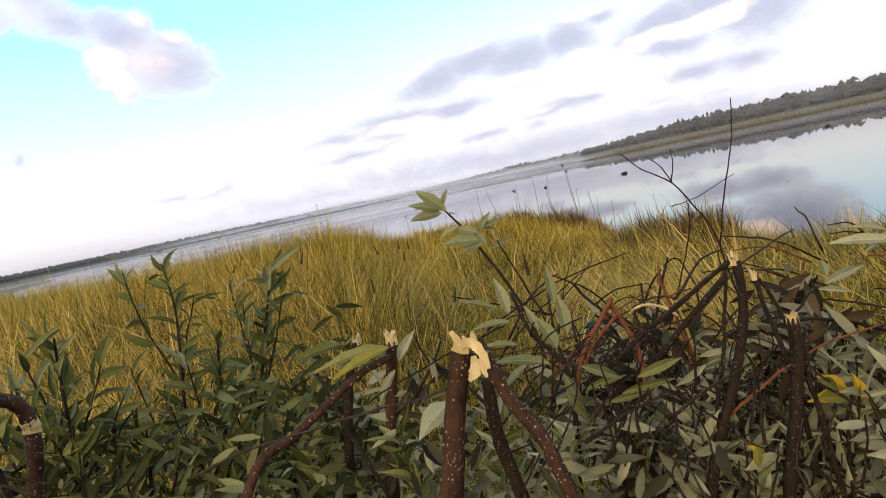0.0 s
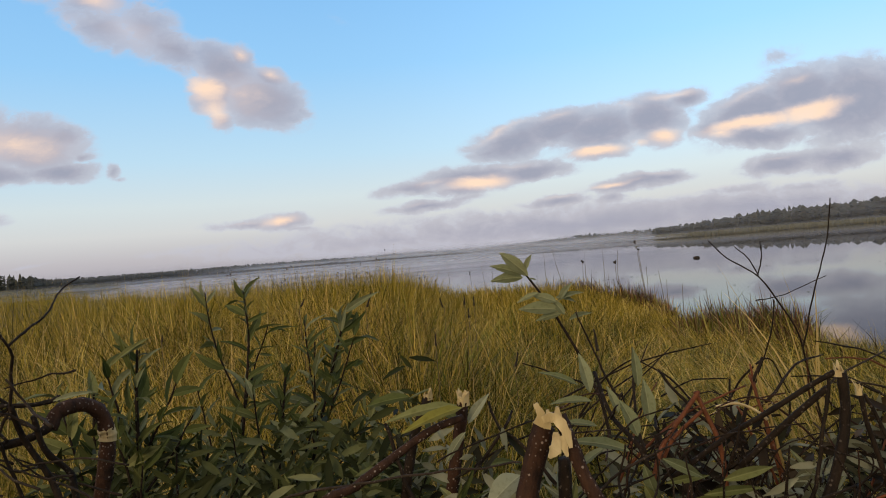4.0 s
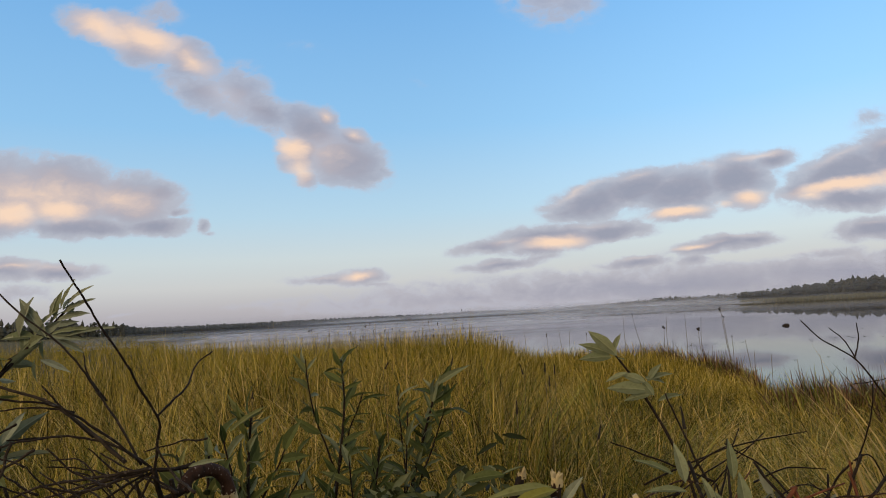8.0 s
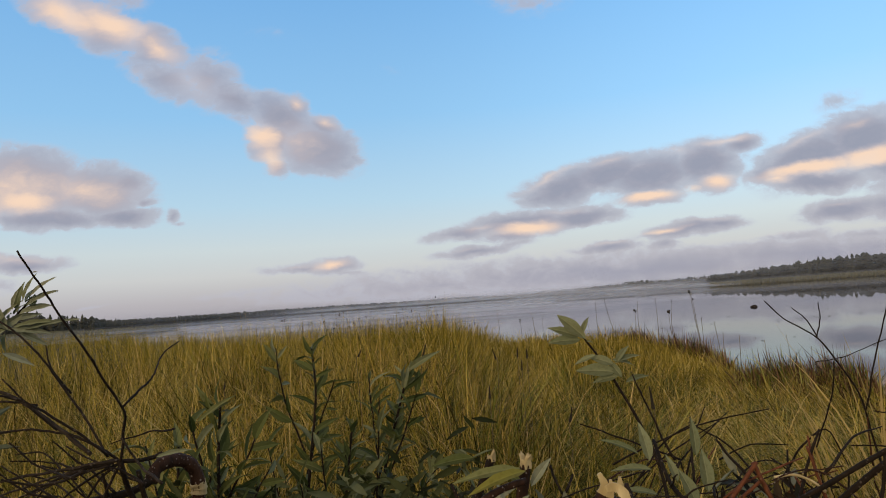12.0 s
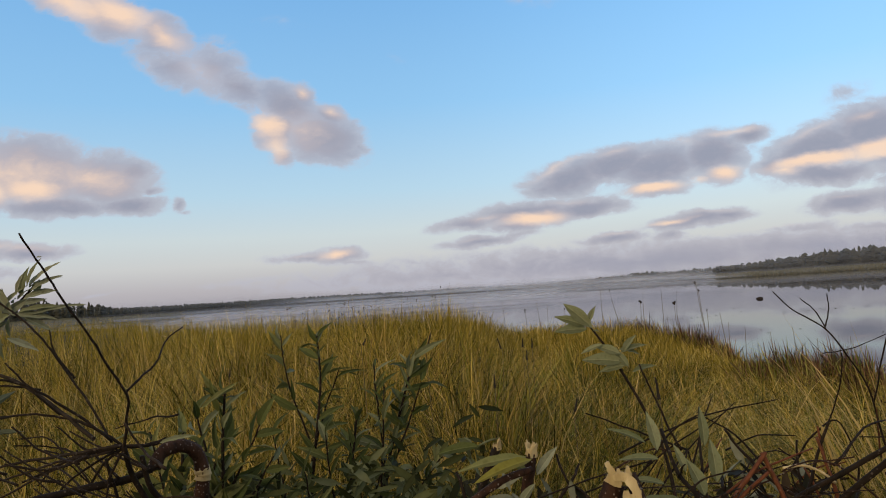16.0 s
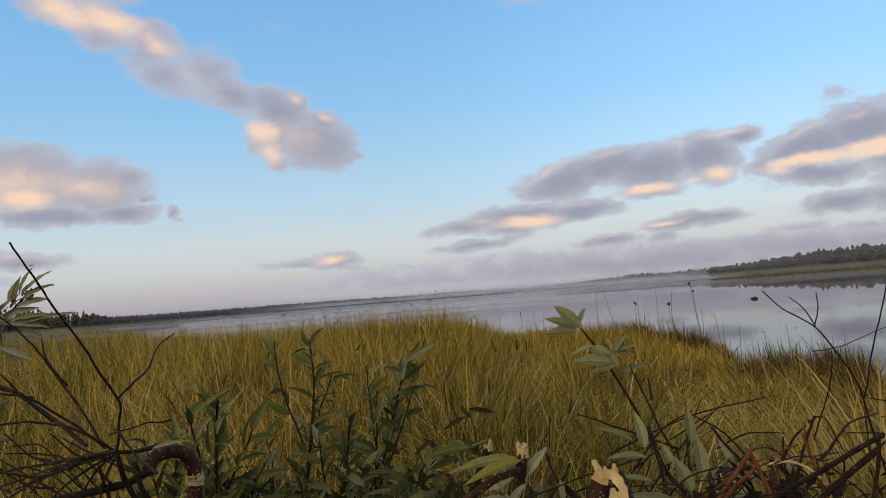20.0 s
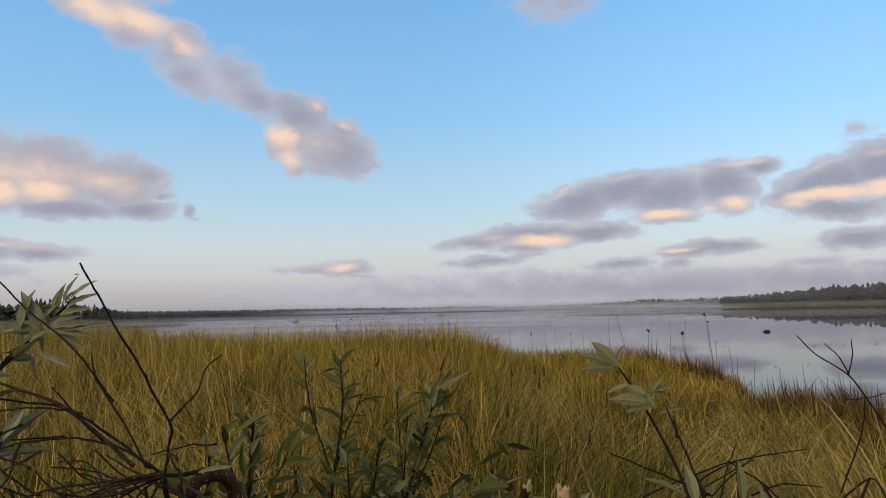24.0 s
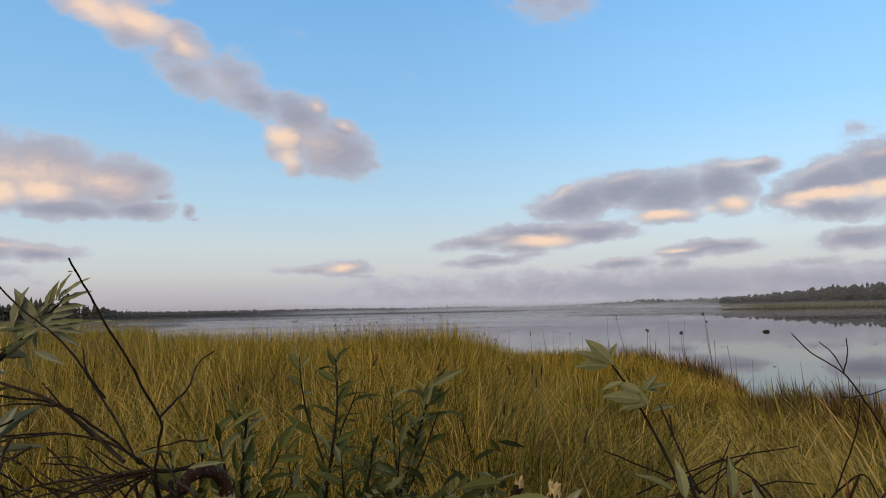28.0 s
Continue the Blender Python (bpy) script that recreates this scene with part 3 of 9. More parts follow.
    tall = rng.normal(0.42, 0.1, n).clip(0.18, 0.66) * spread(az, [(6, 0.75), (10, 0.85), (14, 0.9), (18, 1.1), (20.5, 0.85), (22, 0.75), (26, 0.92), (31, 0.98), (34, 0.75)])
    green = rng.random(n) < spread(az, [(16, 0.2), (22, 0.3), (30, 0.4)])
    for own, mat, label in ((green, GREEN, "dark green sedge standing along the bay"), (~green, BROWN, "dark brown withered sedge standing along the bay")):
        m = int(own.sum())
        grass_object("shore_sedge", rng, x[own], y[own], np.arctan2(off[own, 0], off[own, 1]), tall[own], rng.uniform(0.008, 0.019, m), rng.gamma(2.0, 0.2, m).clip(0.03, 0.9), (-0.9, 0.0), label, mat, 3)


build_sedge()


# ---- far shores ----
def conifers(rng, az, r, height, base, spiky):
    """Far spruces and pines: a trunk and ragged tiers of boughs, joined."""
    verts, quads, tris = [], [], []
    for a, d, h, b in zip(az, r, height, base):
        cx, cy = d * math.sin(radians(a)), d * math.cos(radians(a))
        tiers, spruce = 6, rng.random() < spiky
        k0 = len(verts)
        w0 = h * 0.02
        for i in range(4):
            t = i * math.pi / 2
            verts += [(cx + w0 * math.cos(t), cy + w0 * math.sin(t), b), (cx, cy, b + h * 0.9)]
        for i in range(4):
            j = (i + 1) % 4
            tris.append((k0 + 2 * i, k0 + 2 * j, k0 + 2 * i + 1))
        for i in range(tiers):
            s = i / tiers
            if spruce:
                low, wide, tall = b + h * (0.08 + 0.86 * s), h * 0.2 * (1 - s) ** 0.8 + h * 0.025, h * 0.26
            else:
                low, wide, tall = b + h * (0.16 + 0.7 * s), h * 0.26 * math.sin(math.pi * (0.25 + 0.6 * s)) + 0.03 * h, h * 0.17
            low += h * rng.uniform(-0.06, 0.06)
            wide *= rng.uniform(0.6, 1.3)
            k, turn, m = len(verts), rng.random() * 6, 8
            verts.append((cx + rng.normal() * 0.02 * h, cy, min(low + tall, b + h * (1.02 if spruce else 0.97))))
            for j in range(m):
                t = turn + j * 2 * math.pi / m
                w = wide * rng.uniform(0.55, 1.25)
                verts.append((cx + w * math.cos(t), cy + w * math.sin(t), low + rng.uniform(-0.05, 0.04) * h))
            tris += [(k, k + 1 + j, k + 1 + (j + 1) % m) for j in range(m)]
    return verts, quads, tris


def wood(name, rng, count, az0, az1, depth, tall, label, spiky=0.6):
    az = rng.uniform(az0, az1, count)
    r = spread(az, FAR_SHORE) + spread(az, [(-60, 20), (-20, 20), (19, 20), (22, 150), (60, 120)]) + rng.uniform(0, depth, count)
    h = rng.normal(1, 0.09 + 0.12 * spiky, count).clip(0.6, 1.4) * spread(az, tall)
    ob = new(name, soup(name, *conifers(rng, az, r, h, ground_height(az, r) - 0.3, spiky), NEEDLES))
    return tagged(ob, label, "forest", kind="stuff")


def build_shores():
    rng = np.random.default_rng(11)
    wood("far_wood", rng, 500, -62, -25, 90, [(-60, 11), (-29, 10.5), (-27, 8.6), (-25, 7)], "dark conifer wood on the near side of the bay")
    wood("far_wood", rng, 2400, -25.5, 4, 160, [(-25.5, 6.2), (-22, 6.2), (-15, 8.6), (-8, 10.5), (4, 12)], "distant misty conifer wood across the lake")
    wood("far_wood", rng, 900, 3, 21.5, 120, [(3, 9), (10, 9), (14, 11), (16, 12), (18, 8.6), (21.4, 6.4)], "very distant hazy conifer wood across the lake")
    wood("far_wood", rng, 2300, 20.5, 75, 110, [(20, 3.8), (22, 4.2), (24, 4.7), (27, 6.7), (29.5, 7.9), (33, 8.2), (75, 9)], "dark conifer wood behind the reeds of the far shore", 0.2)
    for az0, az1, n in ((-62, -23, 500), (20.5, 75, 1300)):
        wood("far_scrub", rng, n, az0, az1, 60, [(-62, 3.2), (20, 1.8), (27, 2.6), (75, 3.0)], "low dark scrub at the foot of the wood")
    # reed belt of the far shore
    n = 42000
    az = rng.uniform(21.3, 70, n)
    r = spread(az, FAR_SHORE) + rng.uniform(-2, 80, n) ** 1.0
    x, y = r * np.sin(np.radians(az)), r * np.cos(np.radians(az))
    v, q, t = blades(rng, x, y, np.zeros(n), rng.normal(1.35, 0.25, n).clip(0.6, 2.0), rng.uniform(0.12, 0.25, n), rng.uniform(0, 6.28, n), rng.uniform(0.05, 0.4, n), 2)
    tagged(new("far_reeds", soup("far_reeds", v, q, t, REED)), "pale yellow-green reed belt along the far shore", "reeds", kind="stuff")
    n = 22000
    az = rng.uniform(-40, -22, n)
    r = rng.uniform(55, 390, n)
    x, y = r * np.sin(np.radians(az)), r * np.cos(np.radians(az))
    ok = r < spread(az, NEAR_SHORE)
    x, y, n = x[ok], y[ok], int(ok.sum())
    a, d = rng.uniform(-27, -19.5, 5000), rng.uniform(92, 135, 5000)
    ok = d > spread(a, [(-27, 92), (-23, 100), (-19.5, 134)])
    x, y = np.append(x, (d * np.sin(np.radians(a)))[ok]), np.append(y, (d * np.cos(np.radians(a)))[ok])
    n = len(x)
    v, q, t = blades(rng, x, y, np.zeros(n), rng.normal(0.7, 0.15, n), rng.uniform(0.1, 0.25, n), rng.uniform(0, 6.28, n), rng.uniform(0.05, 0.4, n), 2)
    tagged(new("far_reeds", soup("far_reeds", v, q, t, REED)), "distant pale sedge flat at the head of the bay", "reeds", kind="stuff")


build_shores()


# Adds one upright curved sheet that stands in for a bank of mist.
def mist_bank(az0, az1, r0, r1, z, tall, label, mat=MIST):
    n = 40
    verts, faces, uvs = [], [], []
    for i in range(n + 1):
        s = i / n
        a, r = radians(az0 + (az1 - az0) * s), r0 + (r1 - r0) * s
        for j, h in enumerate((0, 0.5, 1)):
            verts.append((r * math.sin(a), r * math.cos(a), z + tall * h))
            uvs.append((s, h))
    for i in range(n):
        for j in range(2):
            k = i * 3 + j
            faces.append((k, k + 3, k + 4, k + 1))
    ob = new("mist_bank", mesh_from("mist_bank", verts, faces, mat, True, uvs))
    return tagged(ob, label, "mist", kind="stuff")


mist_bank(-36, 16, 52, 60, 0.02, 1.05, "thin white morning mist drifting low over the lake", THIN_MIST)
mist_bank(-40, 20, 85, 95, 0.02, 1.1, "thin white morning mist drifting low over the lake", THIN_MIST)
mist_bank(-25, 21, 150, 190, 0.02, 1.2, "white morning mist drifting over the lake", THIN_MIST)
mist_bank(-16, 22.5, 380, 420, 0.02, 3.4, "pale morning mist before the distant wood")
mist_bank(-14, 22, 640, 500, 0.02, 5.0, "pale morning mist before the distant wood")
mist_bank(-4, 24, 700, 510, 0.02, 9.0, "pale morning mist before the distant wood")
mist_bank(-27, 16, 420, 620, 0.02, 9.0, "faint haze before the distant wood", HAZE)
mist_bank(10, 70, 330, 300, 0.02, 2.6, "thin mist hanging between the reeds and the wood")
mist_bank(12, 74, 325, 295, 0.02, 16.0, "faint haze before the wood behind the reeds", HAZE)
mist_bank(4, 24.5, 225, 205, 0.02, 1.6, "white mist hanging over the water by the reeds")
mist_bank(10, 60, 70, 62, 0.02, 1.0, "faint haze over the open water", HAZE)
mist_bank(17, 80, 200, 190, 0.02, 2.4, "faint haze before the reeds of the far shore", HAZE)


def build_weed():
    """Thin floating leaves of water plants in drawn-out patches."""
    rng = np.random.default_rng(3)
    verts, tris = [], []
    for k in range(13):
        a0, r0 = rng.uniform(-8, 34), 20 * math.exp(rng.uniform(0, 1.2))
        wide = rng.uniform(0.5, 3.0) * r0 / 30
        for i in range(int(rng.integers(6, 26))):
            cx, cy = r0 * math.sin(radians(a0)) + rng.normal(0, wide), r0 * math.cos(radians(a0)) + rng.normal(0, wide * 0.35)
            s, turn, k0 = rng.uniform(0.02, 0.06), rng.uniform(0, 6.3), len(verts)
            verts.append((cx, cy, 0.012))
            for j in range(7):
                a = turn + j * 0.95
                verts.append((cx + s * math.cos(a) * rng.uniform(0.8, 1.2), cy + s * math.sin(a), 0.006 + rng.uniform(0, 0.008)))
            tris += [(k0, k0 + 1 + j, k0 + 2 + j) for j in range(6)]
    for a0, a1, r0, deep, count in ((8, 22, 92, 1.8, 330), (2, 9, 50, 0.9, 40), (20, 40, 26, 2.5, 22), (24, 42, 15, 1.5, 8)):
        for i in range(count):  # drawn-out lines of leaves far out
            a, r = radians(rng.uniform(a0, a1)), r0 + rng.normal(0, deep)
            cx, cy, s, k0 = r * math.sin(a), r * math.cos(a), rng.uniform(0.02, 0.06) * min(2.5, r0 / 30), len(verts)
            verts += [(cx - s * 1.6, cy, 0.006), (cx, cy - s, 0.01), (cx + s * 1.6, cy, 0.006), (cx, cy + s, 0.015)]
            tris += [(k0, k0 + 1, k0 + 2), (k0, k0 + 2, k0 + 3)]
    ob = new("floating_weed", soup("floating_weed", verts, [], tris, WEED))
    tagged(ob, "dark drawn-out patches of floating leaves on the lake", "water plants", kind="stuff")


build_weed()


# ---- materials of the shrubs ----
def leaf_material(name, low, high, rough, thru):
    def build(add):
        own = add("ShaderNodeObjectInfo").outputs["Random"]
        spots = noise_of(add, 9.0, 5.0, 0.65)
        tone = ramp(add("ShaderNodeValToRGB", {0: own}), [(0.0, low), (1.0, high)]).outputs[0]
        dirt = ramp(add("ShaderNodeValToRGB", {0: spots}), [(0.32, (0.42, 0.36, 0.26)), (0.5, (1, 1, 1))]).outputs[0]
        tone = add("ShaderNodeMix", {0: 0.38, 6: tone, 7: dirt}, data_type="RGBA", blend_type="MULTIPLY").outputs[2]
        across = add("ShaderNodeSeparateXYZ", {0: add("ShaderNodeTexCoord").outputs["Object"]}).outputs["X"]
        rib = add("ShaderNodeMapRange", {"Value": math_node(add, "ABSOLUTE", across), "From Min": 0.005, "From Max": 0.016, "To Min": 0.3, "To Max": 0.0}).outputs[0]
        tone = add("ShaderNodeMix", {0: rib, 6: tone, 7: (*[min(1, c * 1.5 + 0.02) for c in high], 1)}, data_type="RGBA").outputs[2]
        # one half is toned darker: shading of the fold put into the colour
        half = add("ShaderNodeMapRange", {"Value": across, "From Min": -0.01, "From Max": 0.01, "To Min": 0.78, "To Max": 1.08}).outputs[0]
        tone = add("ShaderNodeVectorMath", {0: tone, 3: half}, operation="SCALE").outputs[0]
        veins = add("ShaderNodeTexWave", {"Vector": add("ShaderNodeTexCoord").outputs["Object"], "Scale": 6.0, "Distortion": 1.0}, bands_direction="DIAGONAL").outputs["Fac"]
        face = add("ShaderNodeBsdfPrincipled", {"Base Color": tone, "Roughness": rough, "Specular IOR Level": 0.1, "Normal": bump_of(add, veins, 0.1, 0.002)})
        back = add("ShaderNodeBsdfTranslucent", {"Color": tone})
        return add("ShaderNodeMixShader", {0: thru, 1: face.outputs[0], 2: back.outputs[0]}).outputs[0]
    return material(name, build)


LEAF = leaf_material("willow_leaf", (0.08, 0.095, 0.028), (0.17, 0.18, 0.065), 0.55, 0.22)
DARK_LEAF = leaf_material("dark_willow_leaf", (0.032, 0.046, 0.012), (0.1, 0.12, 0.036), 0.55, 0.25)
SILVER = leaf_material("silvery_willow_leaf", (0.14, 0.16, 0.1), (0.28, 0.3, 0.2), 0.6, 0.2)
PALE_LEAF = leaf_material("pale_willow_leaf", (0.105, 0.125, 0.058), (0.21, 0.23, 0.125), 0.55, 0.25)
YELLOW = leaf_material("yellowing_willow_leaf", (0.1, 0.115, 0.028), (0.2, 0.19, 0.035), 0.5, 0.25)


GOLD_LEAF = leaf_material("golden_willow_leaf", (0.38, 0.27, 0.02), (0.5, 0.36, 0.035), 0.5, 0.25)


def bark_material(name, low, high, specks):
    def build(add):
        big = noise_of(add, 75.0, 6.0, 0.7, stretch=(1, 1, 0.4))
        tone = ramp(add("ShaderNodeValToRGB", {0: big}), [(0.3, low), (0.7, high)]).outputs[0]
        cells = add("ShaderNodeTexVoronoi", {"Vector": add("ShaderNodeTexCoord").outputs["Object"], "Scale": 140.0}).outputs["Distance"]
        dot = add("ShaderNodeMapRange", {"Value": cells, "From Min": 0.2, "From Max": 0.13}).outputs[0]
        small = add("ShaderNodeTexVoronoi", {"Vector": add("ShaderNodeTexCoord").outputs["Object"], "Scale": 230.0}).outputs["Distance"]
        small = add("ShaderNodeMapRange", {"Value": small, "From Min": 0.24, "From Max": 0.16}).outputs[0]
        worn = add("ShaderNodeMapRange", {"Value": noise_of(add, 25.0, 3.0), "From Min": 0.45, "From Max": 0.6}).outputs[0]
        dot = math_node(add, "MAXIMUM", dot, math_node(add, "MULTIPLY", small, worn))
        dot = math_node(add, "MULTIPLY", dot, specks)
        tone = add("ShaderNodeMix", {0: dot, 6: tone, 7: (0.5, 0.42, 0.34, 1)}, data_type="RGBA").outputs[2]
        return add("ShaderNodeBsdfPrincipled", {"Base Color": tone, "Roughness": 0.75, "Specular IOR Level": 0.15, "Normal": bump_of(add, math_node(add, "ADD", big, math_node(add, "MULTIPLY", dot, 0.4)), 0.9, 0.004)}).outputs[0]
    return material(name, build)


BARK = bark_material("willow_bark", (0.01, 0.006, 0.004), (0.055, 0.026, 0.014), 0.42)
DARK_BARK = bark_material("dark_twig_bark", (0.005, 0.0036, 0.0024), (0.022, 0.0145, 0.0085), 0.12)
GREY_BARK = bark_material("grey_twig_bark", (0.012, 0.009, 0.006), (0.038, 0.028, 0.019), 0.15)
RED_BARK = bark_material("red_torn_bark", (0.06, 0.022, 0.01), (0.17, 0.06, 0.026), 0.1)


def pale_wood(add):
    grain = noise_of(add, 60.0, 4.0, 0.6, stretch=(1, 1, 0.12))
    tone = ramp(add("ShaderNodeValToRGB", {0: grain}), [(0.3, (0.26, 0.2, 0.085)), (0.7, (0.5, 0.42, 0.22))]).outputs[0]
    return add("ShaderNodeBsdfPrincipled", {"Base Color": tone, "Roughness": 0.65, "Normal": bump_of(add, grain, 0.5, 0.002)}).outputs[0]


WOOD = material("fresh_split_wood", pale_wood)


# The near-black low tones put the shade among the leaves into their colour.
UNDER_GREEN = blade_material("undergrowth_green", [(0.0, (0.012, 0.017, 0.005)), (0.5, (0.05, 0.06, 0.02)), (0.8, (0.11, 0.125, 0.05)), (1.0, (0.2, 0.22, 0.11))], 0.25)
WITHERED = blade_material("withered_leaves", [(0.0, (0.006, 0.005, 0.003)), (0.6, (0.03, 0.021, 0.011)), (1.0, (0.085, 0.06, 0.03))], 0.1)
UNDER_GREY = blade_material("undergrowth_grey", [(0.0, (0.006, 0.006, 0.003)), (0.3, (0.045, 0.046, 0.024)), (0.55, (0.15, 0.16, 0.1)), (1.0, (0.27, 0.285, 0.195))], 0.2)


# ---- builders of the shrubs ----
def thing(name, at, label, category, group=""):
    ob = new(name)
    ob.empty_display_size = 0.1
    az, r = math.degrees(math.atan2(at[0], at[1])), math.hypot(*at)
    ob.location = (at[0], at[1], max(float(ground_height(np.array(az), np.array(r))), -0.6) - 0.02)
    return tagged(ob, label, category, group)


def home_of(ob):
    """Where a thing, or the thing of a part, stands."""
    return ob.parent.location if ob.parent else ob.location


def curve_points(points, steps):
    """A smooth line through a few points."""
    p = [Vector(q) for q in points]
    p = [p[0] * 2 - p[1], *p, p[-1] * 2 - p[-2]]
    line = []
    for i in range(1, len(p) - 2):
        for k in range(steps):
            t = k / steps
            a, b, c, d = p[i - 1 : i + 3]
            line.append(0.5 * (2 * b + (c - a) * t + (2 * a - 5 * b + 4 * c - d) * t * t + (3 * b - a - 3 * c + d) * t**3))
    return [*line, p[-2]]


def branch(parent, name, points, r0, r1, mat, label="", sides=7, steps=6):
    """A round, slightly knotty stem from the tip (r0) to the foot (r1)."""
    if name == "twig":
        r0, r1 = r0 * 0.75, r1 * 0.72
    line = curve_points(points, steps)
    if name == "twig":  # small kinks at the buds
        line = [c + Vector((noise.noise(c * 90), noise.noise(c * 90 + Vector((2, 7, 1))), noise.noise(c * 90 + Vector((4, 1, 8))))) * 0.0012 for c in line]
        line = [c + Vector((noise.noise(c * 31), noise.noise(c * 31 + Vector((5, 5, 5))), noise.noise(c * 31 + Vector((9, 1, 3))))) * 0.0025 for c in line]
    bm = bmesh.new()
    rings, n = [], len(line)
    home = home_of(parent)
    for i, c in enumerate(line):
        ahead = (line[min(i + 1, n - 1)] - line[max(i - 1, 0)]).normalized()
        side = ahead.cross(Vector((0.3, 0.9, 0.1))).normalized()
        up = side.cross(ahead)
        r = (r0 + (r1 - r0) * i / (n - 1)) * (1 + 0.12 * noise.noise(c * 60) + (0.1 if i % 5 == 2 else 0))
        ring = []
        for j in range(sides):
            a = 2 * math.pi * j / sides
            ring.append(bm.verts.new(c - home + (side * math.cos(a) + up * math.sin(a)) * r))
        rings.append(ring)
    for a, b in zip(rings, rings[1:]):
        for j in range(sides):
            bm.faces.new((a[j], a[(j + 1) % sides], b[(j + 1) % sides], b[j]))
    bm.faces.new(rings[0][::-1])
    bm.faces.new(rings[-1])
    bmesh.ops.recalc_face_normals(bm, faces=bm.faces)
    return part(name, bm, mat, parent, label)


def leaf_mesh(width, bend, mat):
    """A lance-shaped willow leaf one unit long along +y, folded at the midrib and arched."""
    rows, n = [], 9
    verts, faces = [], []
    for i in range(n + 1):
        t = i / n
        w = width / 2 * (math.sin(math.pi * min(1, t * 1.02) ** 0.85)) ** 0.9 * (1.0 if t < 0.97 else 0.4) + 0.006
        z = -bend * 1.6 * (t - 0.1) ** 2
        wave = 0.012 * math.sin(t * 19 + width * 40)
        verts += [(-w, t, z + w * 0.42 + wave), (-w * 0.5, t, z + w * 0.26), (0, t, z), (w * 0.5, t, z + w * 0.26), (w, t, z + w * 0.42 - wave)]
    for i in range(n):
        for j in range(4):
            k = i * 5 + j
            faces.append((k, k + 1, k + 6, k + 5))
    return mesh_from("leaf", verts, faces, mat, True)


LEAF_SHAPES = {}
LIGHTWARD = Vector((-0.25, -0.7, 0.66))  # leaves face the light of the open sky


def leaf(parent, a, b, width=0.28, mat=None, bend=0.15, roll=0.0):
    """A leaf from its stalk at a to its tip at b."""
    key = (round(width, 2), round(bend, 2), mat.name)
    if key not in LEAF_SHAPES:
        LEAF_SHAPES[key] = leaf_mesh(*key[:2], mat)
    a, b = Vector(a), Vector(b)
    ob = new("leaf", LEAF_SHAPES[key])
    ob.parent = parent
    y = (b - a).normalized()
    x = y.cross(LIGHTWARD).normalized()
    m = Matrix((x, y, x.cross(y))).transposed().to_4x4()
    ob.matrix_basis = Matrix.Translation(a - home_of(parent)) @ m @ pose(0, 0, 0, 0, roll, 0) @ Matrix.Scale((b - a).length, 4)
    return ob


def spray(parent, rng, line, count, size, mat, width=0.28, out=0.75, start=0.1, droop=0.0):
    """Leaves set round a twig, pointing out and along it towards its tip (the line's first point)."""
    pts = curve_points(line, 8)
    for k in range(count):
        s = start + (1 - start) * (k + rng.random() * 0.5) / count
        i = min(int((1 - s) * (len(pts) - 1)), len(pts) - 2)
        c, ahead = pts[i], (pts[i] - pts[i + 1]).normalized()
        turn = k * 2.4 + rng.random() * 2.0
        side = Vector((math.cos(turn), math.sin(turn), 0.15 * rng.normal()))
        side = (side - ahead * side.dot(ahead)).normalized()
        way = (ahead * (0.1 + 1.1 * rng.random()) + side * out * rng.uniform(0.7, 1.3) - Vector((0, 0, droop * rng.random()))).normalized()
        m = mat if not isinstance(mat, tuple) else mat[int(rng.random() * len(mat))]
        leaf(parent, c, c + way * size * rng.uniform(0.4, 1.2), round(width * rng.choice([0.7, 0.85, 1.05]), 2), m, float(rng.choice([0.08, 0.25, 0.42])), rng.uniform(-85, 85))


def splinters(parent, at, way, radius, length, count, rng, label="pale splintered wood"):
    """The torn end of a stem: a ragged rim of short and long flat shards, each a piece of its own."""
    way = Vector(way).normalized()
    side = way.cross(Vector((0.1, 1, 0.2))).normalized()
    up = side.cross(way)
    home = Vector(at) - home_of(parent)
    for k in range(count + 6):
        bm = bmesh.new()
        a = 2 * math.pi * k / count + rng.uniform(-0.25, 0.25)
        out = side * math.cos(a) + up * math.sin(a)
        flat = side * -math.sin(a) + up * math.cos(a)
        tall, w, thick = length * rng.choice([0.25, 0.45, 0.7, 1.15]) * rng.uniform(0.75, 1.15), radius * rng.uniform(0.35, 0.75), radius * 0.1
        foot = home + out * radius * 0.75 - way * radius * 0.8
        bend = out * tall * rng.uniform(-0.15, 0.5) + flat * tall * rng.uniform(-0.25, 0.25)
        rows = []
        for s, narrow in ((0, 1.0), (0.4, 0.95), (0.75, rng.uniform(0.3, 0.75)), (1.0, rng.uniform(0.04, 0.22))):
            c = foot + way * (tall * s + radius * 0.8 * min(1, s * 3)) + bend * s * s
            lift = way * tall * rng.uniform(-0.1, 0.1) * s
            rows.append([bm.verts.new(c + flat * w * narrow * i + out * thick * j + lift * i) for i, j in ((-1, -1), (1, -1), (1, 1), (-1, 1))])
        for low, high in zip(rows, rows[1:]):
            for i in range(4):
                bm.faces.new((low[i], low[(i + 1) % 4], high[(i + 1) % 4], high[i]))
        bm.faces.new(rows[0][::-1])
        bm.faces.new(rows[-1])
        bmesh.ops.recalc_face_normals(bm, faces=bm.faces)
        ob = part("splinter", bm, WOOD, parent, label)
        ob.data.shade_flat()


